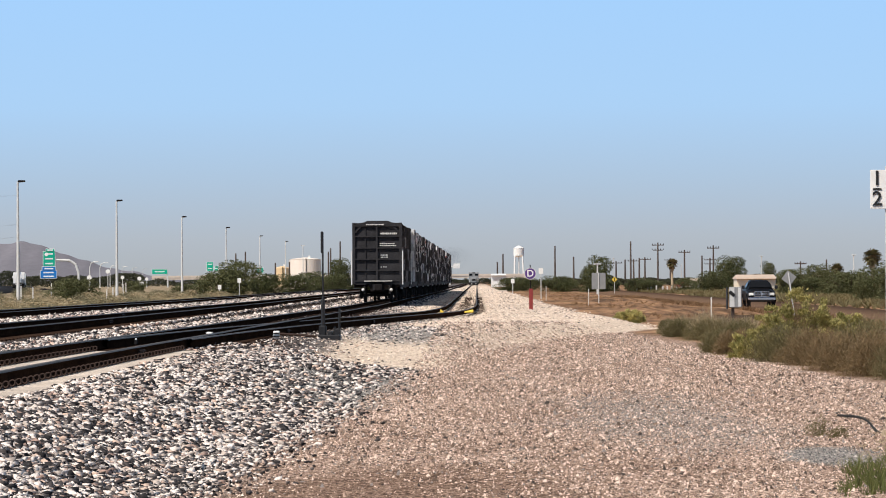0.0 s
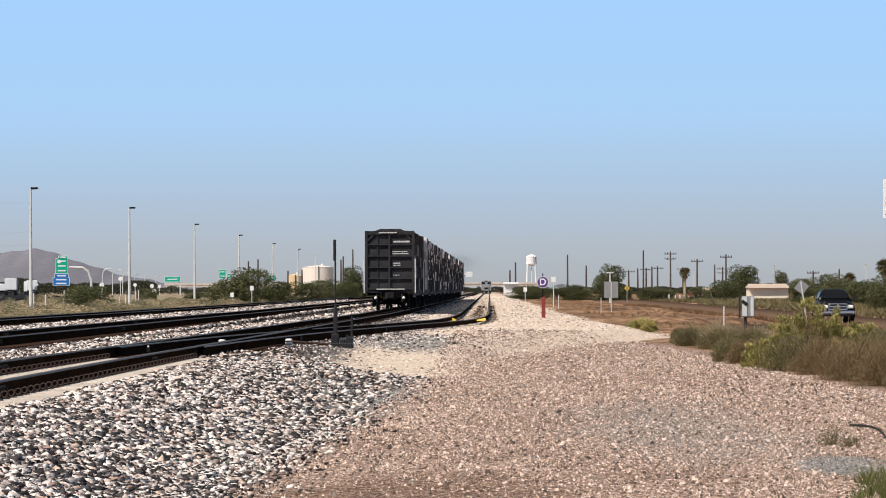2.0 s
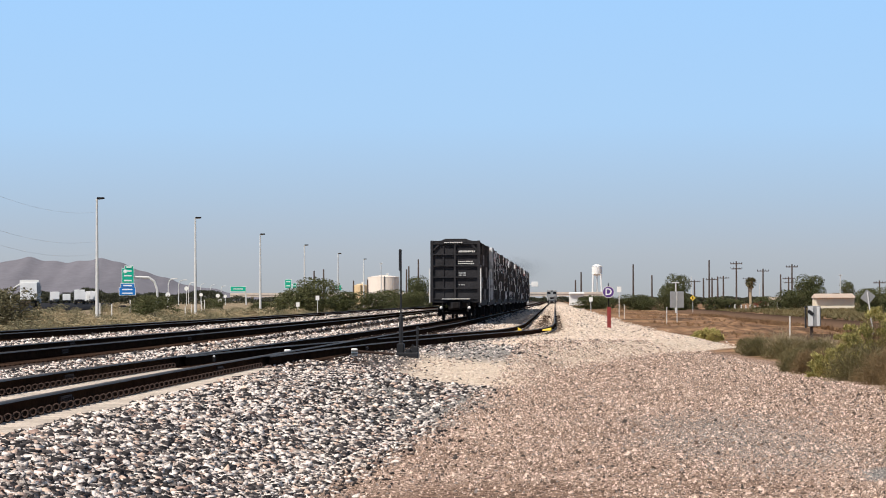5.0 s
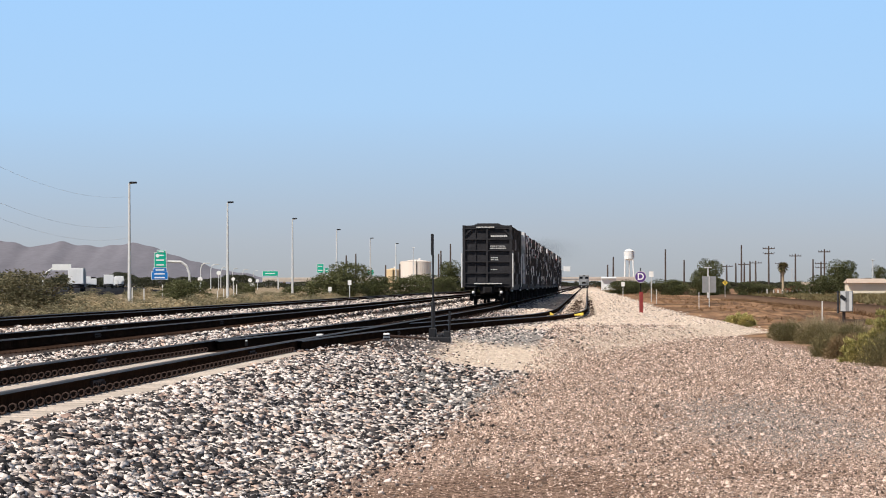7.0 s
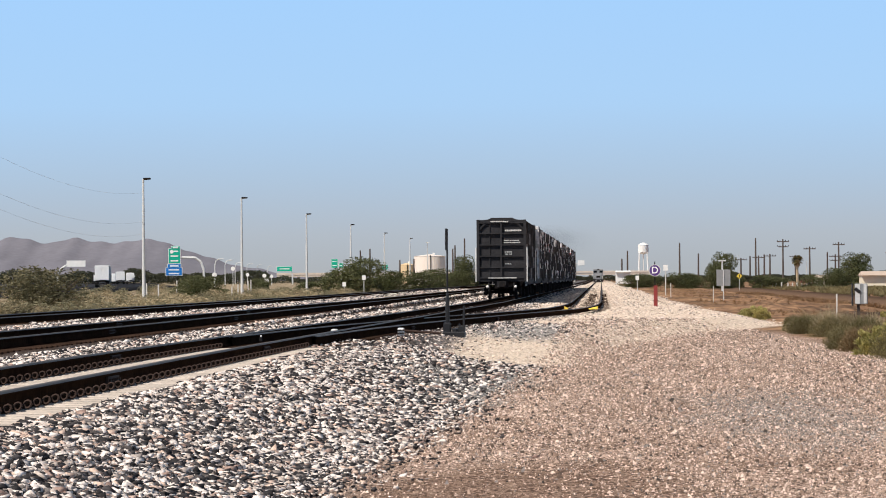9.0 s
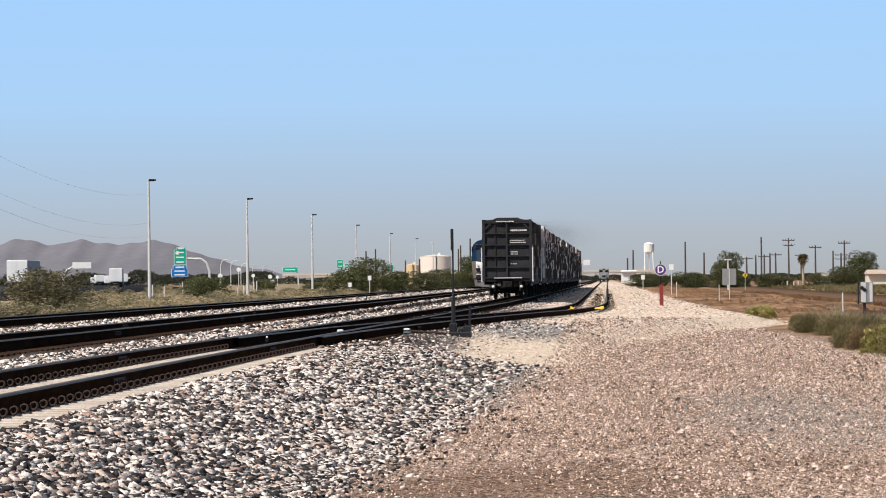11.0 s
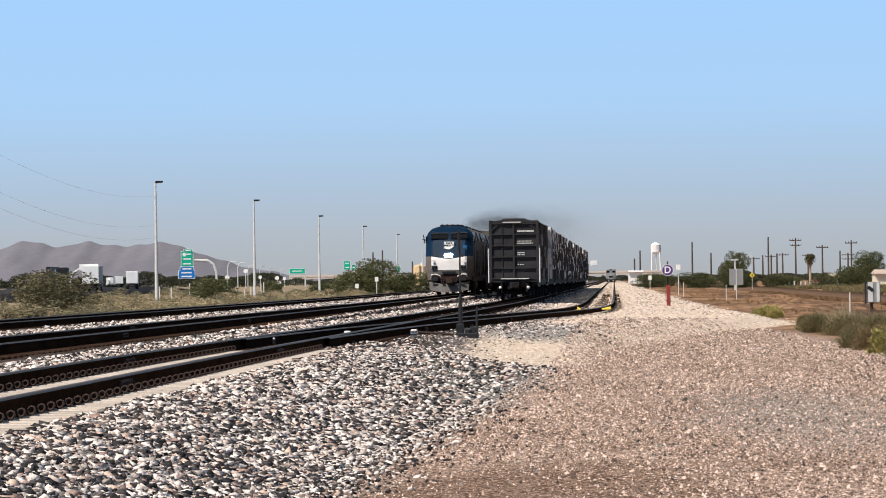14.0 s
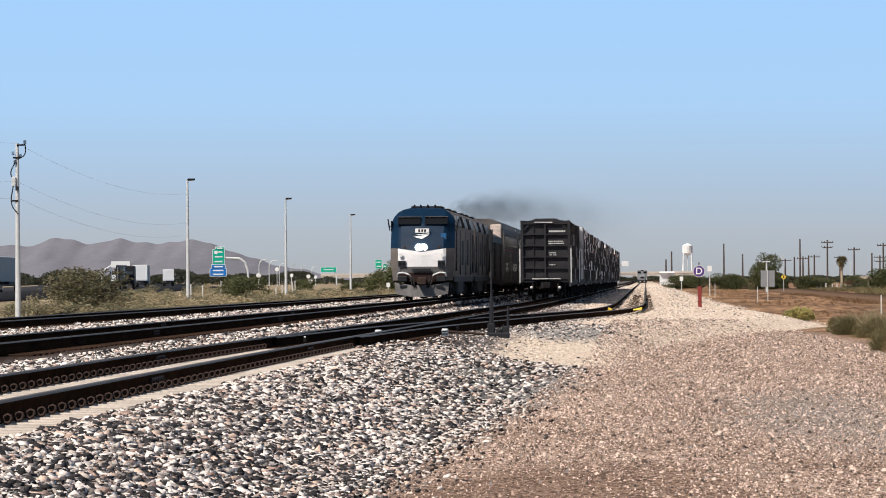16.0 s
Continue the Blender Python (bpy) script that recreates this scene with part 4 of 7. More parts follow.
        box(bm, s * 1.52, 1.9, 3.55, 0.06, 0.7, 0.5)
        part("cab_window", bm, M_GLASS, loco)
    bm = bmesh.new()
    box(bm, 0, 10.4, 0.62, 2.7, 5.2, 0.72)
    part("fuel_tank", bm, M_GRIME, loco, bevel=0.1)
    bm = bmesh.new()
    for x in (-0.5, -0.2, 0.15, 0.5):
        rod(bm, (x, 3.2, 4.42), (x, 3.2, 4.58), 0.04)
        rod(bm, (x, 3.0, 4.56), (x, 3.5, 4.56), 0.05, 0.03)
    part("air_horn", bm, M_DARK, loco)
    bm = bmesh.new()
    for y in (5.5, 12.2, 17.5):
        box(bm, 0, y, 4.5, 1.5, 2.4, 0.12)
    part("roof_hatch", bm, M_DARK, loco, bevel=0.03)
    for y in (4.3, 16.6):
        share("bogie", TRUCK, loco, pose(0, y, 0) @ Matrix.Diagonal((1.15, 1.5, 1.1, 1)))
    return loco


def passenger_car():
    car = thing("passenger_car", Matrix(), "double-deck stainless steel passenger car with dark window bands", "passenger car", "cars of the passenger train")
    out = [(-1.36, 0.55), (-1.54, 0.75), (-1.55, 3.6), (-1.46, 4.25), (-1.18, 4.68), (-0.6, 4.88), (0.6, 4.88), (1.18, 4.68), (1.46, 4.25), (1.55, 3.6), (1.54, 0.75), (1.36, 0.55)]
    bm = bmesh.new()
    a = [bm.verts.new((x, 0.3, z)) for x, z in out]
    b = [bm.verts.new((x, 25.6, z)) for x, z in out]
    bm.faces.new(a)
    bm.faces.new(b[::-1])
    for i in range(len(out)):
        bm.faces.new((a[i], b[i], b[(i + 1) % 12], a[(i + 1) % 12]))
    bmesh.ops.recalc_face_normals(bm, faces=bm.faces[:])
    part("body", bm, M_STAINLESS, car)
    for s in (-1, 1):
        for i in range(11):
            bm = bmesh.new()
            box(bm, s * 1.535, 2.2 + i * 2.1, 3.45, 0.06, 1.75, 0.62)
            part("window", bm, M_GLASS, car)
        for i in (0, 1, 2, 4, 6, 7, 8, 9):
            bm = bmesh.new()
            box(bm, s * 1.55, 3.2 + i * 2.1, 1.75, 0.03, 1.0 if i != 4 else 0.8, 0.55 if i != 4 else 1.9)
            part("window", bm, M_GLASS, car)
        for z, m in ((2.95, M_LOCOBLUE), (2.86, M_RED), (2.77, M_LOCOBLUE)):
            bm = bmesh.new()
            box(bm, s * 1.555, 12.9, z, 0.02, 25.2, 0.08)
            part("stripe", bm, m, car)
        for z in (1.2, 2.3, 3.95, 4.1):
            bm = bmesh.new()
            box(bm, s * (1.55 if z < 4 else 1.48), 12.9, z, 0.04, 25.2, 0.05)
            part("corrugation", bm, M_SILVER, car)
    bm = bmesh.new()
    box(bm, 0, 0.2, 3.25, 1.0, 0.3, 2.1)
    part("end_door", bm, M_GRIME, car, bevel=0.03)
    # pale box painted as the patch of sun on the end wall's corner
    bm = bmesh.new()
    box(bm, 1.02, 0.24, 4.02, 0.72, 0.16, 0.95)
    part("sun_patch", bm, material("sunlit_end_patch", (0.62, 0.50, 0.43), 0.6, 0, 0.5, 3.0), car, "pale box standing for sunlight on the end wall", bevel=0.06)
    for y in (4.0, 21.8):
        share("bogie", TRUCK, car, pose(0, y, 0) @ Matrix.Diagonal((1.1, 1.4, 1.0, 1)))
    return car


def baggage_car():
    car = thing("baggage_car", Matrix(), "low single-deck stainless steel baggage car behind the locomotives", "baggage car", "cars of the passenger train")
    out = [(-1.40, 0.7), (-1.52, 0.9), (-1.53, 3.2), (-1.36, 3.62), (-0.95, 3.86), (0.95, 3.86), (1.36, 3.62), (1.53, 3.2), (1.52, 0.9), (1.40, 0.7)]
    n = len(out)
    bm = bmesh.new()
    a = [bm.verts.new((x, 0.3, z)) for x, z in out]
    b = [bm.verts.new((x, 18.6, z)) for x, z in out]
    bm.faces.new(a)
    bm.faces.new(b[::-1])
    for i in range(n):
        bm.faces.new((a[i], b[i], b[(i + 1) % n], a[(i + 1) % n]))
    bmesh.ops.recalc_face_normals(bm, faces=bm.faces[:])
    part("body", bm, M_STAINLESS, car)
    for s in (-1, 1):
        for y in (5.0, 13.8):
            bm = bmesh.new()
            box(bm, s * 1.535, y, 2.1, 0.06, 2.4, 2.2)
            part("sliding_door", bm, M_GRIME, car, bevel=0.02)
        for z in (1.1, 1.5, 2.9):
            bm = bmesh.new()
            box(bm, s * 1.54, 9.45, z, 0.05, 18.0, 0.06)
            part("corrugation", bm, M_SILVER, car)
    for y in (3.4, 15.6):
        share("bogie", TRUCK, car, pose(0, y, 0) @ Matrix.Diagonal((1.1, 1.3, 1.0, 1)))
    return car


TRAIN_X, TRAIN_Z = -10.62, 0.74
loco_1 = locomotive()
loco_2 = copy_thing(loco_1, Matrix())
baggage = baggage_car()
coaches = [passenger_car()]
for i in range(4):
    coaches.append(copy_thing(coaches[0], Matrix()))


def smoke_material(density):
    m = bpy.data.materials.new("diesel_smoke")
    m.use_nodes = True
    nt = m.node_tree
    nt.nodes.clear()
    out = nt.nodes.new("ShaderNodeOutputMaterial")
    tr, df, mx = nt.nodes.new("ShaderNodeBsdfTransparent"), nt.nodes.new("ShaderNodeBsdfDiffuse"), nt.nodes.new("ShaderNodeMixShader")
    df.inputs[0].default_value = (0.03, 0.03, 0.033, 1)
    tc = nt.nodes.new("ShaderNodeTexCoord")
    mp = nt.nodes.new("ShaderNodeMapping")
    mp.inputs["Scale"].default_value = (1, 0, 1)
    ln = nt.nodes.new("ShaderNodeVectorMath")
    ln.operation = "LENGTH"
    fall = nt.nodes.new("ShaderNodeMapRange")
    fall.interpolation_type = "SMOOTHSTEP"
    fall.inputs[1].default_value, fall.inputs[2].default_value, fall.inputs[3].default_value, fall.inputs[4].default_value = 0.0, 0.97, density, 0.0
    n = nt.nodes.new("ShaderNodeTexNoise")
    n.inputs["Scale"].default_value, n.inputs["Detail"].default_value = 1.9, 5
    mul = nt.nodes.new("ShaderNodeMath")
    mul.operation = "MULTIPLY"
    nt.links.new(tc.outputs["Object"], mp.inputs[0])
    nt.links.new(mp.outputs[0], ln.inputs[0])
    nt.links.new(ln.outputs["Value"], fall.inputs[0])
    nt.links.new(tc.outputs["Object"], n.inputs["Vector"])
    nt.links.new(fall.outputs[0], mul.inputs[0])
    even = nt.nodes.new("ShaderNodeMapRange")
    even.inputs[1].default_value, even.inputs[2].default_value, even.inputs[3].default_value = 0.3, 0.7, 0.45
    nt.links.new(n.outputs[0], even.inputs[0])
    nt.links.new(even.outputs[0], mul.inputs[1])
    nt.links.new(mul.outputs[0], mx.inputs[0])
    nt.links.new(tr.outputs[0], mx.inputs[1])
    nt.links.new(df.outputs[0], mx.inputs[2])
    nt.links.new(mx.outputs[0], out.inputs[0])
    return m


def smoke_puff(density):
    bm = bmesh.new()
    bmesh.ops.create_icosphere(bm, subdivisions=3, radius=1.0)
    return tagged(part("smoke_puff", bm, smoke_material(density), smooth=True), "thin dark diesel exhaust smoke over the train", "smoke", "exhaust smoke", "stuff")


# density, sideways drift, way behind the first engine's nose, height, half-sizes across, along and up
PUFFS = [(0.42, 0.1, 44, 5.0, 1.2, 9, 0.9), (0.42, 0.5, 58, 5.3, 1.8, 12, 1.3), (0.36, 1.1, 76, 5.6, 2.4, 14, 1.7), (0.22, 2.0, 100, 5.8, 3.4, 18, 2.3), (0.14, 3.4, 135, 6.0, 4.8, 24, 2.9), (0.07, 5.0, 180, 6.3, 6.5, 30, 3.4)]
puffs = [(smoke_puff(p[0]), p[1:]) for p in PUFFS]
for ob, (dx, dy, z, w, d, h) in puffs:
    ob.scale = (w, d, h)


# ---- trackside things ----
def switch_stand():
    t = thing("switch_stand", pose(-3.42, 85.0, float(ground_z(-3.42, 85.0)) - 0.02), "tall black switch stand with target mast beside the turnout", "switch stand")
    bm = bmesh.new()
    box(bm, 0, 0, 0.05, 0.52, 0.9, 0.14)
    box(bm, -0.16, 0, 0.2, 0.17, 0.3, 0.26)
    box(bm, 0.17, 0, 0.16, 0.16, 0.24, 0.2)
    box(bm, 0.02, 0, 0.15, 0.12, 0.5, 0.1)
    part("base", bm, M_BLACK, t, bevel=0.02)
    bm = bmesh.new()
    rod(bm, (-0.15, 0, 0.2), (-0.15, 0, 0.85), 0.048)
    rod(bm, (-0.15, 0, 0.85), (-0.15, 0, 1.0), 0.048, 0.026)
    rod(bm, (-0.15, 0, 1.0), (-0.15, 0, 2.50), 0.021)
    part("mast", bm, M_BLACK, t)
    bm = bmesh.new()
    box(bm, -0.165, 0, 2.26, 0.055, 0.3, 0.5)
    part("target", bm, M_BLACK, t, "dark edge-on target blade", bevel=0.015)
    bm = bmesh.new()
    rod(bm, (0.22, 0, 0.1), (0.235, 0, 0.72), 0.026)
    rod(bm, (0.1, 0, 0.3), (0.235, 0, 0.12), 0.03)
    part("throw_lever", bm, M_BLACK, t)
    bm = bmesh.new()
    rod(bm, (-0.3, 0, 0.08), (-1.6, 0.2, 0.18), 0.03)
    part("throw_rod", bm, M_RUST, t)


switch_stand()


def switch_box(x, y, z):
    t = thing("switch_rod_box", pose(x, y, z), "small white switch rod bracket on the timber ties", "track fitting", "switch rod boxes")
    bm = bmesh.new()
    box(bm, 0, 0, 0.08, 0.13, 0.2, 0.16)
    part("body", bm, M_WHITE, t, bevel=0.015)
    bm = bmesh.new()
    for zz in (0.05, 0.11):
        box(bm, 0, -0.11, zz, 0.14, 0.03, 0.022)
    part("slot", bm, M_DARK, t)


switch_box(-4.16, 76.0, 0.56)
switch_box(-5.47, 75.0, 0.56)
t = thing("rail_joint_lamp", pose(-6.14, 66, 0.72), "small white painted joint marker on the switch point", "track fitting")
bm = bmesh.new()
bmesh.ops.create_icosphere(bm, subdivisions=2, radius=0.02)
part("knob", bm, M_WHITE, t, smooth=True)
bm = bmesh.new()
box(bm, 0, 0, -0.05, 0.04, 0.2, 0.08)
part("bracket", bm, M_DARK, t)


def derail(x, y, z, w, flip):
    t = thing("derail", pose(x, y, z), "yellow painted steel derail block lying on the rail", "derail", "derails")
    bm = bmesh.new()
    vs = [bm.verts.new(v) for v in ((-w / 2, -0.25, 0), (w / 2, -0.25, 0), (w / 2, 0.25, 0), (-w / 2, 0.25, 0), (-w / 2, -0.2, 0.05 if flip else 0.14), (w / 2, -0.2, 0.13 if flip else 0.06), (w / 2, 0.2, 0.13 if flip else 0.06), (-w / 2, 0.2, 0.05 if flip else 0.14))]
    for f in ((3, 2, 1, 0), (4, 5, 6, 7), (0, 1, 5, 4), (1, 2, 6, 5), (2, 3, 7, 6), (3, 0, 4, 7)):
        bm.faces.new([vs[i] for i in f])
    part("wedge", bm, M_YELLOW, t, bevel=0.015)
    bm = bmesh.new()
    box(bm, 0, 0.35, 0.02, w * 0.8, 0.2, 0.06)
    part("base_plate", bm, M_DARK, t)


derail(-0.35, 152.0, 0.40, 0.38, True)
derail(-1.45, 150.0, 0.42, 0.15, False)

# derail post with a round lettered disc
t = thing("derail_sign", pose(2.62, 181, 0.28), "purple round sign with white letter on red post", "sign")
bm = bmesh.new()
box(bm, 0.03, 0, 0.5, 0.19, 0.19, 1.04)
part("post", bm, M_RED, t, bevel=0.015)
bm = bmesh.new()
rod(bm, (0, 0, 1.0), (0, 0, 2.2), 0.025)
part("rod", bm, M_DARK, t)
bm = bmesh.new()
disc(bm, (0, -0.04, 1.76), 0.29, 0.03, 32)
plate = part("disc", bm, M_PURPLE, t)
bm = bmesh.new()
bmesh.ops.create_circle(bm, segments=32, radius=0.29, matrix=pose(0, -0.06, 1.76, 90))
ring = [v for v in bm.verts]
inner = bmesh.ops.create_circle(bm, segments=32, radius=0.265, matrix=pose(0, -0.06, 1.76, 90))["verts"]
for i in range(32):
    bm.faces.new((ring[i], ring[(i + 1) % 32], inner[(i + 1) % 32], inner[i]))
part("rim", bm, M_DIRTYWHITE, t)


def lettering(text, size, m, mat, parent, name="letter"):
    cu = bpy.data.curves.new(name, "FONT")
    cu.body, cu.size, cu.align_x, cu.align_y, cu.extrude, cu.offset = text, size, "CENTER", "CENTER", 0.004, 0.012 * size
    ob = new(name, cu)
    cu.materials.append(mat)
    ob.parent = parent
    ob.matrix_basis = m
    return ob


lettering("D", 0.46, pose(0, -0.065, 1.76, 90), M_WHITE, t)

# mile sign close to the gravel road
t = thing("mile_sign", pose(4.78, 43, 0), "narrow white sign with black fraction on thin steel post", "sign")
bm = bmesh.new()
rod(bm, (0.012, 0.03, 0), (0.012, 0.03, 3.05), 0.012, n=6)
part("post", bm, M_GALV, t)
bm = bmesh.new()
box(bm, -0.075, 0, 2.78, 0.20, 0.008, 0.455)
part("plate", bm, M_WHITE, t, bevel=0.003)
zc = 2.78
lettering("1", 0.24, pose(-0.095, -0.012, zc + 0.125, 90), M_BLACK, t)
lettering("2", 0.24, pose(-0.095, -0.012, zc - 0.115, 90), M_BLACK, t)
bm = bmesh.new()
box(bm, -0.095, -0.008, zc + 0.005, 0.10, 0.008, 0.02)
part("fraction_bar", bm, M_BLACK, t)


def board_sign(x, y, w, h, zc, z0, back=True, name="road_sign", label="square road sign seen from its grey back", tilt=0.0, turn=0.0):
    t = thing(name, pose(x, y, z0, 0, tilt, 0), label, "sign")
    bm = bmesh.new()
    box(bm, 0, 0, (zc + h / 2 - z0) / 2, 0.06, 0.04, zc + h / 2 - z0)
    part("post", bm, M_GALV, t)
    bm = bmesh.new()
    box(bm, 0, 0, 0, w, 0.02, h, pose(0, 0.04 if back else -0.04, zc - z0, 0, turn))
    plate = part("plate", bm, M_ALU, t, bevel=0.004)
    return t, plate


board_sign(8.6, 260, 0.98, 1.15, 1.62, -0.1)
board_sign(14.67, 170, 0.50, 0.50, 1.77, 0.0, name="diamond_sign", label="leaning diamond road sign seen from its grey back", tilt=-8, turn=45)
t, plate = board_sign(18.69, 500, 0.55, 0.55, 1.71, -0.2, False, "warning_sign", "yellow diamond warning sign with black arrow", 0, 45)
plate.data.materials[0] = M_YELLOW
bm = bmesh.new()
box(bm, 0, -0.07, 1.71 + 0.2, 0.12, 0.02, 0.4)
part("arrow", bm, M_BLACK, t)
for x, yt, yb, z in ((957, 480, 522, 330), (907, 498, 516, 420), (388, 504, 526, 420), (423, 494, 526, 400), (603, 498, 520, 470)):
    X, zt, zb = (x - 844) / 6500 * z, 1.75 + (496 - (x - 844) * 0.006 - yt) * z / 6500, 0.0
    t = thing("whistle_post", pose(X, z, float(ground_z(X, z)) - 0.05), "small white trackside marker plate on thin post", "marker post", "trackside markers")
    bm = bmesh.new()
    rod(bm, (0, 0, 0), (0, 0, zt), 0.045, n=6)
    part("post", bm, M_GALV, t)
    bm = bmesh.new()
    box(bm, 0, -0.05, zt, 0.4, 0.02, 0.5)
    part("plate", bm, M_WHITE, t)

# electric cabinet with a striped marker
t = thing("equipment_cabinet", pose(10.48, 150, 0.0), "grey metal equipment cabinet on post with black stripe", "cabinet")
bm = bmesh.new()
box(bm, 0.06, 0, 0.98, 0.50, 0.45, 0.84)
part("body", bm, M_ALU, t, bevel=0.02)
bm = bmesh.new()
box(bm, -0.05, 0.0, 0.3, 0.12, 0.12, 0.6)
part("post", bm, M_WOOD, t)
bm = bmesh.new()
box(bm, -0.10, -0.24, 0.98, 0.2, 0.03, 0.8)
plate = part("marker_plate", bm, M_GALV, t)
bm = bmesh.new()
box(bm, 0, 0, 0, 0.27, 0.012, 0.14, pose(-0.10, -0.262, 1.12, 0, 40))
part("stripe", bm, M_BLACK, plate)
bm = bmesh.new()
box(bm, -0.29, -0.02, 0.95, 0.05, 0.42, 0.9)
part("side_frame", bm, M_BLACK, t)
bm = bmesh.new()
box(bm, 0.21, -0.235, 0.98, 0.12, 0.02, 0.78)
part("door_edge", bm, M_GALV, t)


def stake(x, z, yt, w=0.05, wood=True):
    X = (x - 844) / 6500 * z
    t = thing("stake", pose(X, z, float(ground_z(X, z)) - 0.05), "short pale wooden survey stake in the ground" if wood else "short white delineator post in the dry grass", "stake", "stakes")
    bm = bmesh.new()
    top = 1.75 + (496 - (x - 844) * 0.006 - yt) * z / 6500 - float(ground_z(X, z)) + 0.05
    box(bm, 0, 0, top / 2, w, w, top)
    part("stick", bm, M_DIRTYWHITE, t, bevel=0.006)


for x, z, yt in ((1258, 135, 527), (1041, 240, 512), (966, 300, 507)):
    stake(x, z, yt)
for x, z, yt in ((57, 300, 508), (36, 310, 506), (90, 380, 501), (199, 340, 508), (217, 420, 502), (222, 430, 500), (188, 330, 512)):
    stake(x, z, yt + 1, 0.10, False)
rng = random.Random(3)
for i in range(13):
    stake(1128 + i * 8.5 + rng.uniform(-2, 2), 620, 507 + rng.uniform(-2, 2), 0.22, False)

# black drain pipe lying in the weeds
cu = bpy.data.curves.new("drain_pipe", "CURVE")
cu.dimensions, cu.bevel_depth, cu.bevel_resolution, cu.use_fill_caps = "3D", 0.014, 3, True
sp = cu.splines.new("BEZIER")
pts = [(4.16, 42.5, 0.16), (4.37, 42.0, 0.15), (4.47, 41.0, 0.02), (4.65, 40.0, -0.05)]
sp.bezier_points.add(len(pts) - 1)
for bp, p in zip(sp.bezier_points, pts):
    bp.co, bp.handle_left_type, bp.handle_right_type = p, "AUTO", "AUTO"
cu.materials.append(M_RUBBER)
tagged(new("drain_pipe", cu), "black flexible plastic pipe sticking out of the gravel", "pipe")


# ---- poles and lamps ----
def street_lamp(x, y, top):
    t = thing("street_lamp", pose(x, y, -0.15), "tall galvanised steel highway lamp with short arm", "street lamp", "highway lamps")
    bm = bmesh.new()
    rod(bm, (0, 0, 0), (0, 0, top), 0.16, 0.085, 12)
    part("pole", bm, M_GALV, t)
    bm = bmesh.new()
    rod(bm, (0, 0, top - 0.05), (0.5, 0, top), 0.05, 0.05)
    part("arm", bm, M_GALV, t)
    bm = bmesh.new()
    box(bm, 0.32, 0, top + 0.04, 0.62, 0.3, 0.16)
    part("luminaire", bm, M_DARK, t, bevel=0.04)
    bm = bmesh.new()
    box(bm, 0, 0, 0.2, 0.5, 0.5, 0.5)
    part("footing", bm, M_CONCRETE, t)


for y, x in ((303, -37.9), (377, -37.0), (474, -38.1), (571, -39.0), (680, -40.2), (775, -40.4)):
    street_lamp(x, y, 10.25)

# steel pole with a cable riser
t = thing("utility_pole", pose(-32.68, 190, -0.2), "pale steel utility pole with cable riser and insulators", "utility pole")
H = 8.97 + 0.2
bm = bmesh.new()
rod(bm, (0, 0, 0), (0, 0, H), 0.15, 0.09, 14)
part("pole", bm, M_GALV, t)
bm = bmesh.new()
for a, b in (((0, -0.1, H - 0.1), (0.45, -0.1, H - 0.08)), ((-0.2, -0.1, H - 0.75), (0.2, -0.1, H - 0.75)), ((-0.3, -0.1, H - 3.0), (0.05, -0.1, H - 3.0))):
    rod(bm, a, b, 0.045, n=8)
part("bracket", bm, M_DARK, t)
for x, z in ((0.42, H - 0.02), (-0.2, H - 0.6), (-0.1, H - 1.05), (0.18, H - 0.75)):
    bm = bmesh.new()
    for i in range(4):
        disc(bm, (x, -0.1, z + 0.05 * i), 0.08 - 0.01 * (i % 2), 0.03, 10, "z")
    part("insulator", bm, M_DARK, t)
bm = bmesh.new()
box(bm, -0.16, -0.12, H - 2.0, 0.22, 0.18, 0.5)
part("arrester", bm, M_GALV, t, bevel=0.03)
bm = bmesh.new()
box(bm, 0.02, -0.16, H - 2.35, 0.16, 0.1, 0.2)
part("cable_clamp", bm, M_BLACK, t)
cu = bpy.data.curves.new("riser_cable", "CURVE")
cu.dimensions, cu.bevel_depth = "3D", 0.03
for pts in (((0.45, -0.1, H - 0.1), (0.4, -0.1, H - 0.6), (0.1, -0.1, H - 0.8)), ((-0.1, -0.1, H - 1.0), (-0.32, -0.1, H - 1.6), (-0.15, -0.1, H - 1.9)), ((-0.2, -0.1, H - 2.2), (-0.28, -0.1, H - 3.2), (0.05, -0.1, H - 3.7))):
    sp = cu.splines.new("BEZIER")
    sp.bezier_points.add(2)
    for bp, p in zip(sp.bezier_points, pts):
        bp.co, bp.handle_left_type, bp.handle_right_type = p, "AUTO", "AUTO"
cu.materials.append(M_DARK)
new("riser_cable", cu).parent = t


def wire(pts, r=0.006, name="overhead_wire"):
    cu = bpy.data.curves.new(name, "CURVE")
    cu.dimensions, cu.bevel_depth, cu.bevel_resolution = "3D", r, 1
    sp = cu.splines.new("POLY")
    sp.points.add(len(pts) - 1)
    for q, p in zip(sp.points, pts):
        q.co = (*p, 1)
    cu.materials.append(M_GALV)
    return tagged(new(name, cu), "thin sagging overhead power wire", "wire", "power wires")


for dz in (0.0, 2.0, 2.85):
    x0, z0 = -32.68, H - 0.2 - dz
    for (xa, ya), (xb, yb) in (((x0, 190), (-38, 303)), ((x0 - 4, 70), (x0, 190))):
        pts = []
        for i in range(17):
            u = i / 16
            pts.append((xa + (xb - xa) * u, ya + (yb - ya) * u, z0 - (dz * 0.2) * u * (ya == 190) - 4 * 0.9 * u * (1 - u)))
        wire(pts)


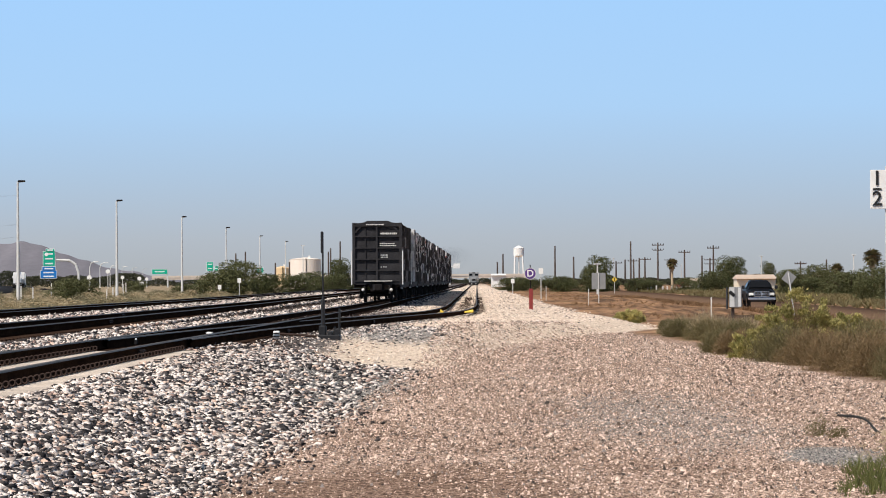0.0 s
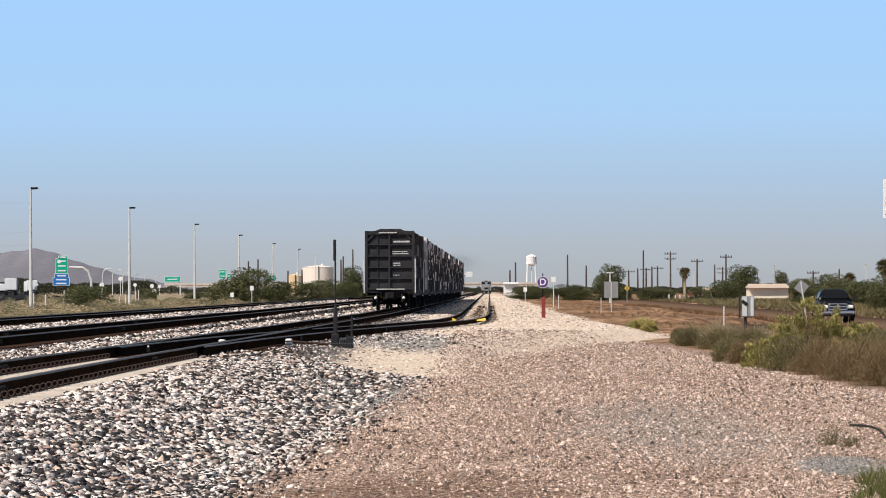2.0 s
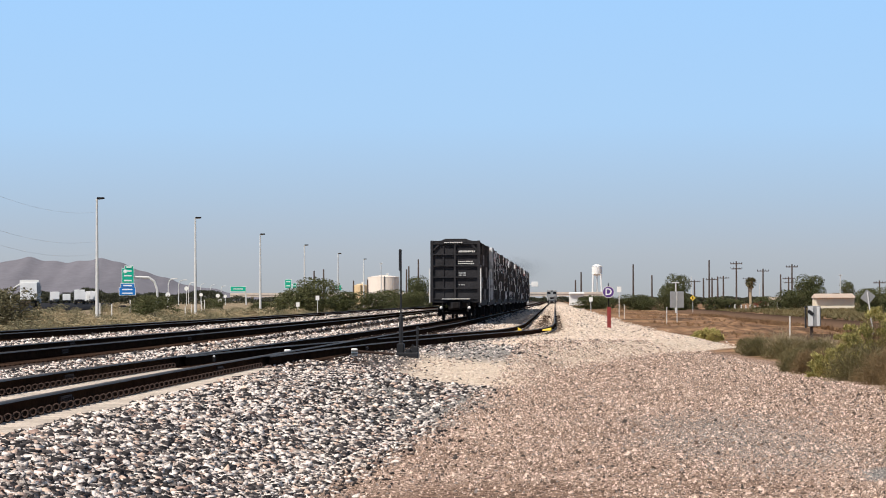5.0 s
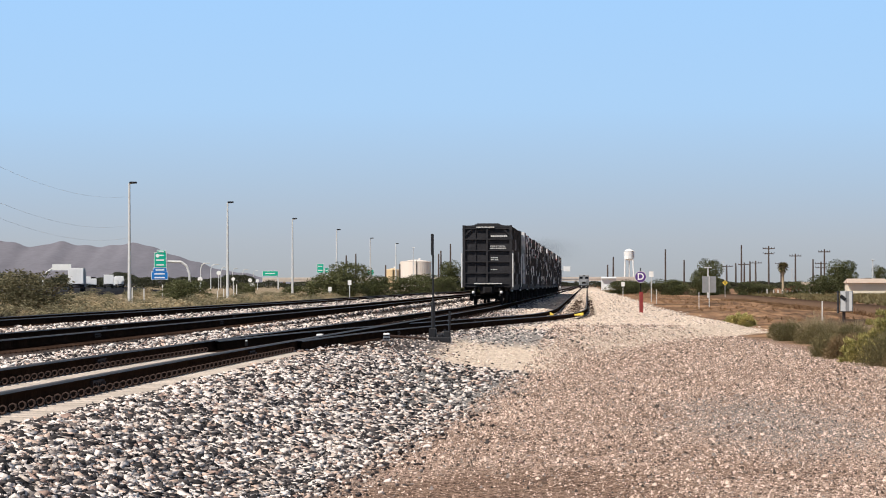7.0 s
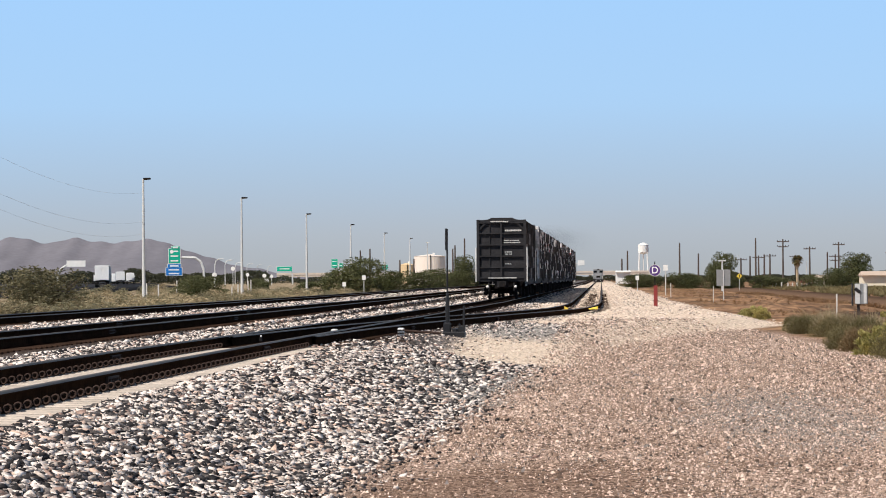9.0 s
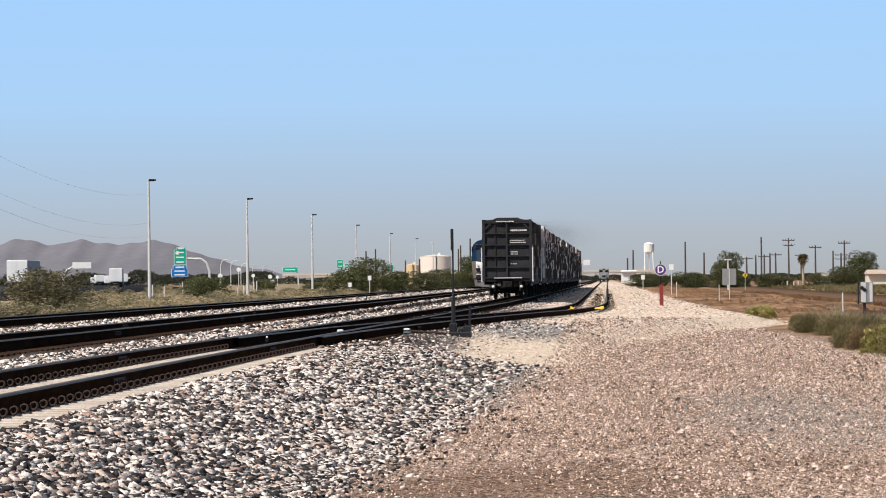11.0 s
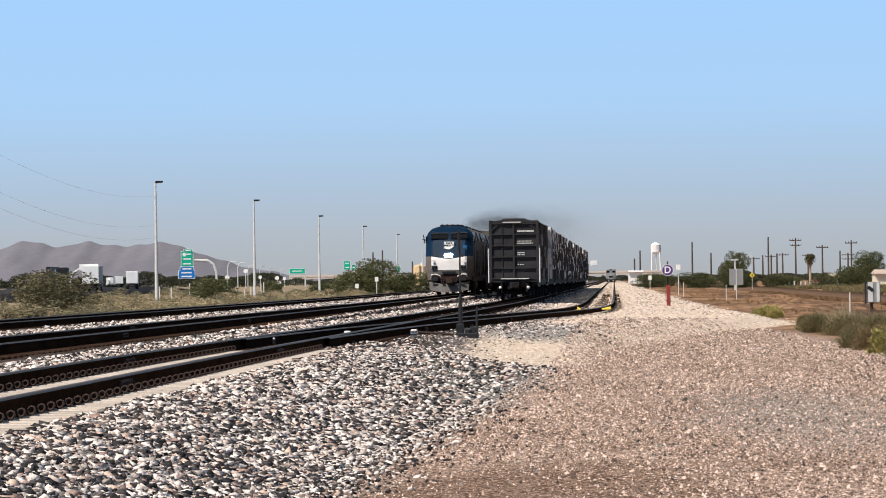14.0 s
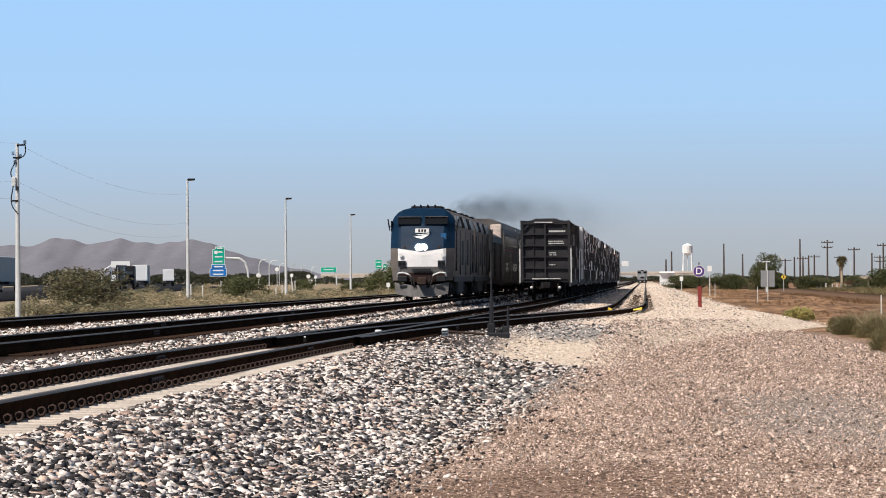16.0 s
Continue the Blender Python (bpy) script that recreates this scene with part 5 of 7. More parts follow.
def wood_pole(x, yt, z, arms=0):
    X, top = (x - 844) / 6500 * z, 1.75 + (496 - (x - 844) * 0.006 - yt) * z / 6500
    t = thing("power_pole", pose(X, z, -0.3), "dark wooden power pole" + (" with crossarms" if arms else " without crossarm, weathered"), "power pole", "power poles")
    bm = bmesh.new()
    rod(bm, (0, 0, 0), (0, 0, top + 0.3), 0.22 * z / 800, 0.15 * z / 800, 8)
    part("pole", bm, M_WOOD, t)
    for i in range(arms):
        bm = bmesh.new()
        box(bm, 0, 0, top - 0.25 - i * 1.1, (2.6 - i * 0.5) * z / 800, 0.14, 0.2)
        arm = part("crossarm", bm, M_WOOD, t)
        for s in (-1, -0.5, 0.5, 1):
            bm = bmesh.new()
            rod(bm, (s * 1.2 * z / 800, 0, top - 0.2 - i * 1.1), (s * 1.2 * z / 800, 0, top + 0.1 - i * 1.1), 0.07, n=6)
            part("insulator", bm, M_DARK, arm)


for spec in ((982, 436, 700, 0), (1015, 455, 800, 0), (1116, 428, 700, 0), (1164, 430, 800, 2), (1211, 443, 850, 1), (1242, 453, 850, 0), (1262, 435, 750, 1), (1256, 457, 1000, 2), (1090, 463, 1100, 1), (1106, 460, 1100, 0), (1121, 459, 1000, 1), (1131, 457, 1000, 0), (1141, 456, 950, 1), (880, 464, 1100, 0), (890, 450, 1200, 0), (1416, 463, 800, 1), (1462, 460, 900, 0), (602, 428, 800, 0), (434, 446, 900, 0), (417, 449, 900, 0), (581, 446, 1000, 0), (585, 440, 900, 0), (487, 466, 1000, 0), (512, 464, 1000, 0), (1070, 466, 1200, 0), (1186, 458, 1200, 1)):
    wood_pole(*spec)


def thin_lamp(x, yt, z, name="lamp_post"):
    X, top = (x - 844) / 6500 * z, 1.75 + (496 - (x - 844) * 0.006 - yt) * z / 6500
    t = thing(name, pose(X, z, -0.3), "distant pale steel lamp post with flat head", "lamp post", "distant lamp posts")
    bm = bmesh.new()
    rod(bm, (0, 0, 0), (0, 0, top + 0.3), 0.14, 0.1)
    part("pole", bm, M_GALV, t)
    bm = bmesh.new()
    box(bm, 0, 0, top + 0.3, 1.0, 0.4, 0.16)
    part("head", bm, M_GALV, t, bevel=0.04)


for spec in ((1347, 454, 900), (1510, 452, 800), (1085, 458, 1300), (1205, 470, 1300), (536, 435, 1000), (1057, 468, 500)):
    thin_lamp(*spec)


# ---- highway furniture ----
def arm_lamp(x, yt, z, reach):
    X, top = (x - 844) / 6500 * z, 1.75 + (499 - yt) * z / 6500
    t = thing("highway_lamp", pose(X, z, 0.3), "curved-arm steel highway lamp in the distance", "street lamp", "curved highway lamps")
    bm = bmesh.new()
    pts = [(0, 0, 0), (0, 0, top - 1.6), (reach * 0.15, 0, top - 0.7), (reach * 0.45, 0, top - 0.3), (reach, 0, top - 0.25)]
    for a, b in zip(pts, pts[1:]):
        rod(bm, a, b, 0.13, 0.1)
    part("pole", bm, M_GALV, t)
    bm = bmesh.new()
    box(bm, reach, 0, top - 0.25, 0.8, 0.4, 0.18)
    part("head", bm, M_GALV, t, bevel=0.04)


for x, yt, z, r in ((158, 463, 800, 1.6), (176, 465, 950, 1.9), (194, 470, 1100, 1.6), (215, 472, 1300, 1.6), (233, 474, 1500, 1.8), (252, 476, 1700, 1.8)):
    arm_lamp(x, yt, z, r)


def overhead_sign(z, boards, px, arm_to, arm_y, mast=True):
    """A cantilever: mast, bent arm and its boards; boards as left, right, top, bottom in a plane z metres away."""
    at = lambda x, y: ((x - 844) / 6500 * z, 1.75 + (496 - (x - 844) * 0.006 - y) * z / 6500)
    X, _ = at(px, 0)
    t = thing("highway_sign", pose(X, z, 0.2), "cantilevered highway sign with green and blue boards", "highway sign", "highway signs")
    _, za = at(px, arm_y)
    xa, _ = at(arm_to, 0)
    bm = bmesh.new()
    za -= 0.2
    d = xa - X
    pts = [(0, 0.3, 0), (0, 0.3, za - 2.2), (d * 0.12, 0.3, za - 0.8), (d * 0.35, 0.3, za - 0.1), (d, 0.3, za)]
    for a, b in zip(pts, pts[1:]):
        rod(bm, a, b, 0.22, 0.2)
    part("mast", bm, M_GALV, t)
    for l, r, tp, bt, m in boards:
        (xl, zt), (xr, zb) = at(l, tp), at(r, bt)
        bm = bmesh.new()
        box(bm, (xl + xr) / 2 - X, 0, (zt + zb) / 2 - 0.2, xr - xl, 0.08, zt - zb)
        b = part("board", bm, M_WHITE, t)
        bm = bmesh.new()
        box(bm, (xl + xr) / 2 - X, -0.05, (zt + zb) / 2 - 0.2, (xr - xl) - 0.16, 0.04, (zt - zb) - 0.16)
        part("face", bm, m, b)
        bm = bmesh.new()
        rows = max(1, int((bt - tp) / 7))
        for i in range(rows):
            zz = zt - (zt - zb) * (i + 0.6) / (rows + 0.2) - 0.2
            off = 0.25 * (xr - xl) if (i == 0 and rows > 2) else 0
            box(bm, (xl + xr) / 2 - X + off / 2, -0.08, zz, (xr - xl) * 0.62 - off, 0.02, 0.22)
        if rows > 2:
            disc(bm, (xl - X + 0.6, -0.08, zt - 0.75), 0.32, 0.02, 12)
        part("legend", bm, M_WHITE, b)


overhead_sign(620, [(75, 97, 445, 472, M_GREEN), (80, 96, 440.5, 446, M_GREEN), (73, 98, 472, 480, M_BLUE), (70, 100, 479, 493.5, M_BLUE)], 138, 96, 460.5)
overhead_sign(1000, [(268, 296, 477, 486, M_GREEN)], 296, 275, 480)
overhead_sign(1050, [(365, 377, 464, 480, M_GREEN), (379, 386, 471, 480, M_GREEN)], 384, 370, 474)
overhead_sign(1200, [(455, 466, 474, 483, M_GREEN)], 462, 458, 477)
overhead_sign(1100, [(802, 814, 467, 476, M_WHITE)], 796, 804, 472)
# the white back of another cantilevered board
zs = 560
t = thing("highway_sign", pose(-83.31, zs, 0.2), "cantilevered highway sign seen as a blank white board", "highway sign", "highway signs")
bm = bmesh.new()
zz = 4.32
pts = [(0, 0.2, 0), (0, 0.2, zz - 2.2), (0.5, 0.2, zz - 1.0), (1.6, 0.2, zz - 0.3), (4.0, 0.2, zz - 0.2)]
for a, b in zip(pts, pts[1:]):
    rod(bm, a, b, 0.17, 0.15)
part("mast", bm, M_GALV, t)
bm = bmesh.new()
box(bm, 2.85, 0, zz - 0.2, 2.9, 0.08, 0.95)
part("board", bm, M_WHITE, t)
for x, y, z, r in ((190, 480, 850, 0.5), (157, 491, 750, 0.5), (216, 491, 850, 0.42), (246, 493, 900, 0.5), (250, 502, 800, 0.48), (259, 494, 950, 0.42)):
    t = thing("round_sign", pose((x - 844) / 6500 * z, z, 0.2), "round white highway sign on a post", "sign", "round signs")
    zc2 = 1.75 + (499 - y) * z / 6500 - 0.2
    bm = bmesh.new()
    rod(bm, (0, 0.1, 0), (0, 0.1, zc2), 0.08)
    part("post", bm, M_GALV, t)
    bm = bmesh.new()
    disc(bm, (0, 0, zc2), r, 0.06)
    part("plate", bm, M_WHITE, t)
# ---- far structures ----
def bridge():
    z = 2000
    t = thing("overpass", pose(0, z, 0), "long pale concrete highway overpass across the tracks", "bridge")
    x0, x1 = -176.62, 28.0
    za = 3.51
    bm = bmesh.new()
    box(bm, (x0 + x1) / 2, 0, za - 0.1, x1 - x0, 14, 1.3)
    part("deck", bm, M_BRIDGE, t)
    bm = bmesh.new()
    box(bm, (x0 + x1) / 2, -7.1, za + 0.95, x1 - x0, 0.3, 1.1)
    part("parapet", bm, M_BRIDGE, t)
    for i in range(9):
        x = x0 + (x1 - x0) * (i + 0.5) / 9
        bm = bmesh.new()
        rod(bm, (x, 0, -0.5), (x, 0, za), 0.8, 0.8, 10)
        part("pier", bm, M_BRIDGE, t)


bridge()


def tank(x0, x1, yt, z, mat, label):
    X, r = ((x0 + x1) / 2 - 844) / 6500 * z, (x1 - x0) / 2 / 6500 * z
    top = 1.75 + (498 - yt) * z / 6500
    t = thing("storage_tank", pose(X, z, 0), label, "storage tank", "storage tanks")
    bm = bmesh.new()
    rod(bm, (0, 0, 0), (0, 0, top - 0.3), r, r, 40)
    part("shell", bm, mat, t)
    bm = bmesh.new()
    rod(bm, (0, 0, top - 0.3), (0, 0, top + 0.3), r * 1.01, r * 0.15, 40)
    part("roof", bm, mat, t)
    bm = bmesh.new()
    rod(bm, (r * 0.1, -r - 0.15, 0), (r * 0.1, -r - 0.15, top), 0.12, n=6)
    part("ladder", bm, M_DARK, t)
    bm = bmesh.new()
    box(bm, r * 0.25, 0, top + 0.5, 0.6, 0.6, 0.6)
    part("vent", bm, M_WHITE, t)


tank(512, 568, 458, 1150, M_TANK, "large white cylindrical storage tank")
tank(486, 513, 473, 1120, M_TANWALL, "smaller tan cylindrical storage tank")


def water_tower():
    z = 2000
    t = thing("water_tower", pose(22.77, z, 0), "white water tower with conical roof on legs", "water tower")
    r, zb, zt = 2.85, 14.84, 18.84
    bm = bmesh.new()
    rod(bm, (0, 0, zb - 1.0), (0, 0, zb), r * 0.4, r, 20)
    rod(bm, (0, 0, zb), (0, 0, zt), r, r, 20)
    part("tank", bm, M_WHITE, t)
    bm = bmesh.new()
    rod(bm, (0, 0, zt), (0, 0, zt + 0.9), r * 1.03, r * 0.6, 20)
    rod(bm, (0, 0, zt + 0.9), (0, 0, zt + 1.4), r * 0.6, 0.2, 20)
    part("roof", bm, M_WHITE, t)
    for sx in (-1, 1):
        for sy in (-1, 1):
            bm = bmesh.new()
            rod(bm, (sx * 2.6, sy * 2.6, 0), (sx * 2.1, sy * 1.7, zb), 0.42, 0.42)
            part("leg", bm, M_WHITE, t)
    bm = bmesh.new()
    rod(bm, (0, 0, 0), (0, 0, zb), 0.35, 0.35)
    part("riser", bm, M_WHITE, t)


water_tower()


def house(x0, x1, yr, ye, z, wall, roof, name="house", label="low pale stucco house with shallow tan roof", base=-0.3, panes=(-0.3, 0.05, 0.32)):
    f = z / 6500
    X, w = ((x0 + x1) / 2 - 844) * f, (x1 - x0) * f
    hor = 496 - ((x0 + x1) / 2 - 844) * 0.006
    zr, ze = 1.75 + (hor - yr) * f, 1.75 + (hor - ye) * f
    t = thing(name, pose(X, z, base), label, "building")
    bm = bmesh.new()
    box(bm, 0, 4, (ze - base) / 2, w * 0.94, 8, ze - base)
    part("wall", bm, wall, t)
    bm = bmesh.new()
    vs = [bm.verts.new(v) for v in ((-w / 2, -0.8, ze - base), (w / 2, -0.8, ze - base), (w / 2, 8.8, ze - base), (-w / 2, 8.8, ze - base), (-w * 0.46, 4, zr - base), (w * 0.46, 4, zr - base))]
    for q in ((0, 1, 5, 4), (1, 2, 5), (2, 3, 4, 5), (3, 0, 4), (3, 2, 1, 0)):
        bm.faces.new([vs[k] for k in q])
    part("roof", bm, roof, t)
    for k in panes:
        bm = bmesh.new()
        box(bm, k * w, -0.02, (ze - base) * 0.55, 0.9, 0.08, 0.9)
        part("window", bm, M_GLASS, t)
    return t


house(1301, 1374, 486.5, 494, 640, M_STUCCO, M_ROOF, panes=())
house(1222, 1258, 493, 498, 620, M_STUCCO, M_ROOF, "shed", "open-fronted pale carport shed with flat roof")
house(868, 896, 485, 488, 900, M_WHITE, M_WHITE, "warehouse", "long white metal warehouse beside the line", panes=())
house(1415, 1475, 486, 490, 1100, M_STUCCO, M_ROOF, label="low distant house half hidden by trees")


def far_engine():
    t = thing("distant_locomotive", pose(-1.0, 1080, -0.35), "distant pale diesel locomotive standing on the spur", "locomotive")
    bm = bmesh.new()
    box(bm, 0, 10.5, 2.65, 2.0, 13, 2.5)
    part("hood", bm, M_PILOT, t, bevel=0.1)
    bm = bmesh.new()
    box(bm, 0, 1.0, 2.05, 1.7, 2.4, 1.5)
    nose = part("nose", bm, M_ALU, t, bevel=0.15)
    bm = bmesh.new()
    box(bm, 0, -0.22, 2.1, 1.1, 0.06, 0.5)
    part("nose_stripe", bm, M_DARK, nose)
    bm = bmesh.new()
    box(bm, 0, 3.0, 2.95, 2.9, 2.4, 2.9)
    cab = part("cab", bm, M_ALU, t, bevel=0.15)
    for x in (-0.85, 0.85):
        bm = bmesh.new()
        box(bm, x, 1.78, 3.62, 0.95, 0.06, 0.6)
        part("window", bm, M_GLASS, cab)
        bm = bmesh.new()
        rod(bm, (x * 1.45, -0.6, 1.3), (x * 1.45, -0.6, 2.3), 0.05, n=6)
        rod(bm, (x * 1.45, -0.6, 2.3), (x * 1.45, 1.6, 2.3), 0.05, n=6)
        part("handrail", bm, M_DIRTYWHITE, t)
        bm = bmesh.new()
        disc(bm, (x * 0.75, -0.78, 0.95), 0.14, 0.06, 10)
        part("ditch_light", bm, M_DIRTYWHITE, t)
    bm = bmesh.new()
    box(bm, 0, 1.75, 4.2, 0.7, 0.1, 0.26)
    part("number_board", bm, M_DARK, cab)
    bm = bmesh.new()
    box(bm, 0, 8, 1.15, 2.9, 17.4, 0.4)
    part("frame", bm, M_BLACK, t)
    bm = bmesh.new()
    box(bm, 0, -0.72, 0.7, 2.7, 0.12, 0.75)
    part("pilot", bm, M_DARK, t, bevel=0.05)
    for y in (3, 14):
        share("bogie", TRUCK, t, pose(0, y, 0))


far_engine()


def mountains():
    """A long ridge of bare hills far behind the highway."""
    px = [-200, -110, -30, 0, 26, 49, 82, 122, 146, 174, 208, 240, 279, 300, 335, 369, 386, 440, 490, 540, 640]
    py = [425, 436, 428, 434, 430, 434, 421, 420, 429, 430, 419, 427, 432, 427, 423, 431, 436, 456, 470, 480, 497]
    y0 = 4100.0
    xs = np.arange(-850, -305, 2.5)
    crest = np.interp(xs, (np.array(px) - 1143) / 6500 * y0, 1.75 + (498 - np.array(py)) / 6500 * y0)
    crest = np.convolve(np.pad(crest, 2, mode="edge"), np.array([1, 2, 3, 2, 1]) / 9, "valid") + 0.8 * np.sin(xs / 9) + 0.6 * np.sin(xs / 4.1)
    rows = np.linspace(0, 1, 30)
    v = []
    for r in rows:
        spur = (22 * np.sin(xs / 29 + 3 * np.sin(xs / 61) + 2.5 * r) + 9 * np.sin(xs / 8 + 6 * r + 3 * np.sin(xs / 27)) + 7 * np.sin(xs / 4.3 - 9 * r + 2 * np.sin(xs / 15)) + 5 * np.sin(xs / 2.9 + 17 * r + 2 * np.sin(xs / 7))) * r * (1 - r) * 0.45
        v.append(np.stack([xs, y0 - 260 * (1 - r) + spur, np.maximum(crest * (r ** 1.15) + (2.2 * np.sin(xs / 11 + 9 * r) + 1.5 * np.sin(xs / 6.1 - 13 * r)) * r * (1 - r) * 1.2, 0) - 1], -1))
    for r in (0.6, 0.0):
        v.append(np.stack([xs, np.full(len(xs), y0 + 200 * (1 - r) + 20), crest * r - 1], -1))
    v = np.concatenate(v)
    n, k = len(rows) + 2, len(xs)
    idx = np.arange(n * k).reshape(n, k)
    q = np.stack([idx[:-1, :-1], idx[:-1, 1:], idx[1:, 1:], idx[1:, :-1]], -1).reshape(-1, 4)
    tagged(arrays("mountain_ridge", v, q, M_HAZEROCK), "hazy grey bare mountain ridge on the skyline", "mountain", kind="structure")


mountains()


# ---- plants ----
def leaf_cloud(n, sx, sy, sz, size, seed, lumps=9, base=0.0, flat=0.35):
    """Small leaves gathered in uneven clumps, as one array of quads."""
    r = np.random.default_rng(seed)
    c = r.normal(0, 1, (lumps, 3))
    c /= np.linalg.norm(c, axis=1)[:, None]
    c *= r.uniform(0.35, 0.75, (lumps, 1))
    c[: lumps // 3, 2] = -0.62 + 0.2 * c[: lumps // 3, 2]
    rad = r.uniform(0.28, 0.52, lumps)
    which = r.integers(0, lumps, n)
    d = r.normal(0, 1, (n, 3))
    d /= np.linalg.norm(d, axis=1)[:, None]
    p = c[which] + d * (rad[which] * r.uniform(0.55, 1.08, n) ** 0.6)[:, None]
    p[:, 2] = np.where(p[:, 2] < -0.2, -0.2 + (p[:, 2] + 0.2) * 1.25, p[:, 2])
    p[:, 2] = np.maximum(p[:, 2], -0.98 + r.uniform(0, 0.12, n))
    p = p * np.array([sx, sy, sz]) / 2 * 0.95
    p[:, 2] += sz / 2 + base
    u = r.normal(0, 1, (n, 3))
    u /= np.linalg.norm(u, axis=1)[:, None]
    w = np.cross(u, r.normal(0, 1, (n, 3)))
    w /= np.linalg.norm(w, axis=1)[:, None]
    s = size * r.uniform(0.6, 1.4, (n, 1))
    quad = np.stack([p - u * s - w * s * flat, p + u * s - w * s * flat, p + u * s * 0.8 + w * s * flat, p - u * s * 0.7 + w * s * flat], 1)
    return quad.reshape(-1, 3), np.arange(n * 4).reshape(-1, 4)


TREES = {}


def tree(x, y, w, h, mat=None, seed=0, name="mesquite_tree", label="bushy dark green desert tree", n=11000, leaf=0.0165):
    """A short forked trunk with limbs under an uneven crown of leaf clumps."""
    z = float(ground_z(x, y))
    t = thing(name, pose(x, y, z - 0.05, 0, 0, seed * 47), label, "tree", "desert trees")
    key = (seed % 4, mat or M_LEAF, n)
    if key not in TREES:
        v, f = leaf_cloud(n, 1.08, 1.08, 1.0, leaf, 100 + seed % 4, 18, 0.0)
        crown = arrays("crown", v, f, mat or M_LEAF)
        bm = bmesh.new()
        r = random.Random(seed)
        fork = Vector((0.02, 0, 0.16))
        rod(bm, (0, 0, 0), fork, 0.035, 0.026, 7)
        for i in range(5):
            e = Vector((r.uniform(-0.3, 0.3), r.uniform(-0.3, 0.3), r.uniform(0.4, 0.75)))
            mid = fork.lerp(e, 0.5) + Vector((r.uniform(-0.05, 0.05), r.uniform(-0.05, 0.05), 0))
            rod(bm, fork, mid, 0.018, 0.012, 6)
            rod(bm, mid, e, 0.012, 0.004, 6)
        trunk = part("trunk", bm, M_BARK)
        TREES[key] = (crown.data, trunk.data)
        bpy.data.objects.remove(crown)
        bpy.data.objects.remove(trunk)
    crown, trunk = TREES[key]
    s = Matrix.Diagonal((w, w, h, 1))
    share("crown", crown, t, s)
    share("trunk", trunk, t, s)
    return t


def tree_px(x, w, yt, z, **kw):
    f = z / 6500
    if 900 < x < 1230 and w == 60:
        w, yt, z = w * (0.75 + 0.5 * (x * 7 % 10) / 10), yt + (x * 3 % 7) - 2.5, z + (x * 13 % 80)
    X = (x - 844) * f
    top = 1.75 + (496 - (x - 844) * 0.006 - yt) * f
    tree(X, z, 1.3 * w * f, 1.06 * (top - float(ground_z(X, z))), **kw)


for i, (x, w, yt, z) in enumerate(((408, 105, 459, 440), (462, 70, 484, 450), (137, 84, 484, 350), (520, 75, 487, 460), (560, 80, 480, 470), (604, 46, 458, 470), (640, 60, 485, 480), (590, 50, 486, 455),
                                    (1056, 52, 451, 600), (1290, 60, 454, 720), (1262, 46, 473, 560), (1360, 30, 465, 1150), (1408, 62, 474, 520), (1450, 52, 468, 620), (1440, 70, 486, 480), (1500, 80, 481, 420), (1545, 66, 470, 330), (1590, 90, 462, 320), (1520, 50, 474, 420), (1480, 60, 480, 430), (1395, 40, 478, 470),
                                    (240, 40, 497, 520), (330, 60, 499, 520), (905, 60, 488, 560), (940, 60, 486, 560), (985, 60, 490, 560), (1020, 60, 489, 580), (1060, 60, 489, 590), (1100, 60, 491, 590), (1140, 60, 491, 600), (1180, 60, 490, 610), (1215, 50, 492, 610))):
    tree_px(x, w, yt, z, seed=i)
# olive bush beside the far track, seen late
f6 = 228 / 6500
tree((158 - 1143) * f6, 228, 205 * f6, 3.6, M_CREOSOTE, 2, "creosote_bush", "wide olive-grey bush in dry grass beside tracks", 6000)
tree((60 - 1143) * f6 * 1.02, 250, 3.5, 1.3, M_CREOSOTE, 1, "creosote_bush", "low olive-grey bush in dry grass", 6000)
tree((395 - 1143) * 260 / 6500, 262, 2.0, 0.9, M_CREOSOTE, 3, "creosote_bush", "low olive-grey bush in dry grass", 6000)


rng = random.Random(8)
for i in range(520):
    y = 190 * (520 / 190) ** rng.random()
    x = rng.uniform(-0.175, -0.06) * y
    if -23.5 < x or x < float(SHOULDER(y)) + 1.5:
        continue
    straw = rng.random() < 0.55
    tree(x, y, rng.uniform(1.2, 3.6), rng.uniform(0.5, 1.25), M_STRAW if straw else M_BRITTLE, rng.randrange(4), "brittlebush", "low dry straw-coloured desert bush" if straw else "low grey-green desert bush", 650, 0.036)


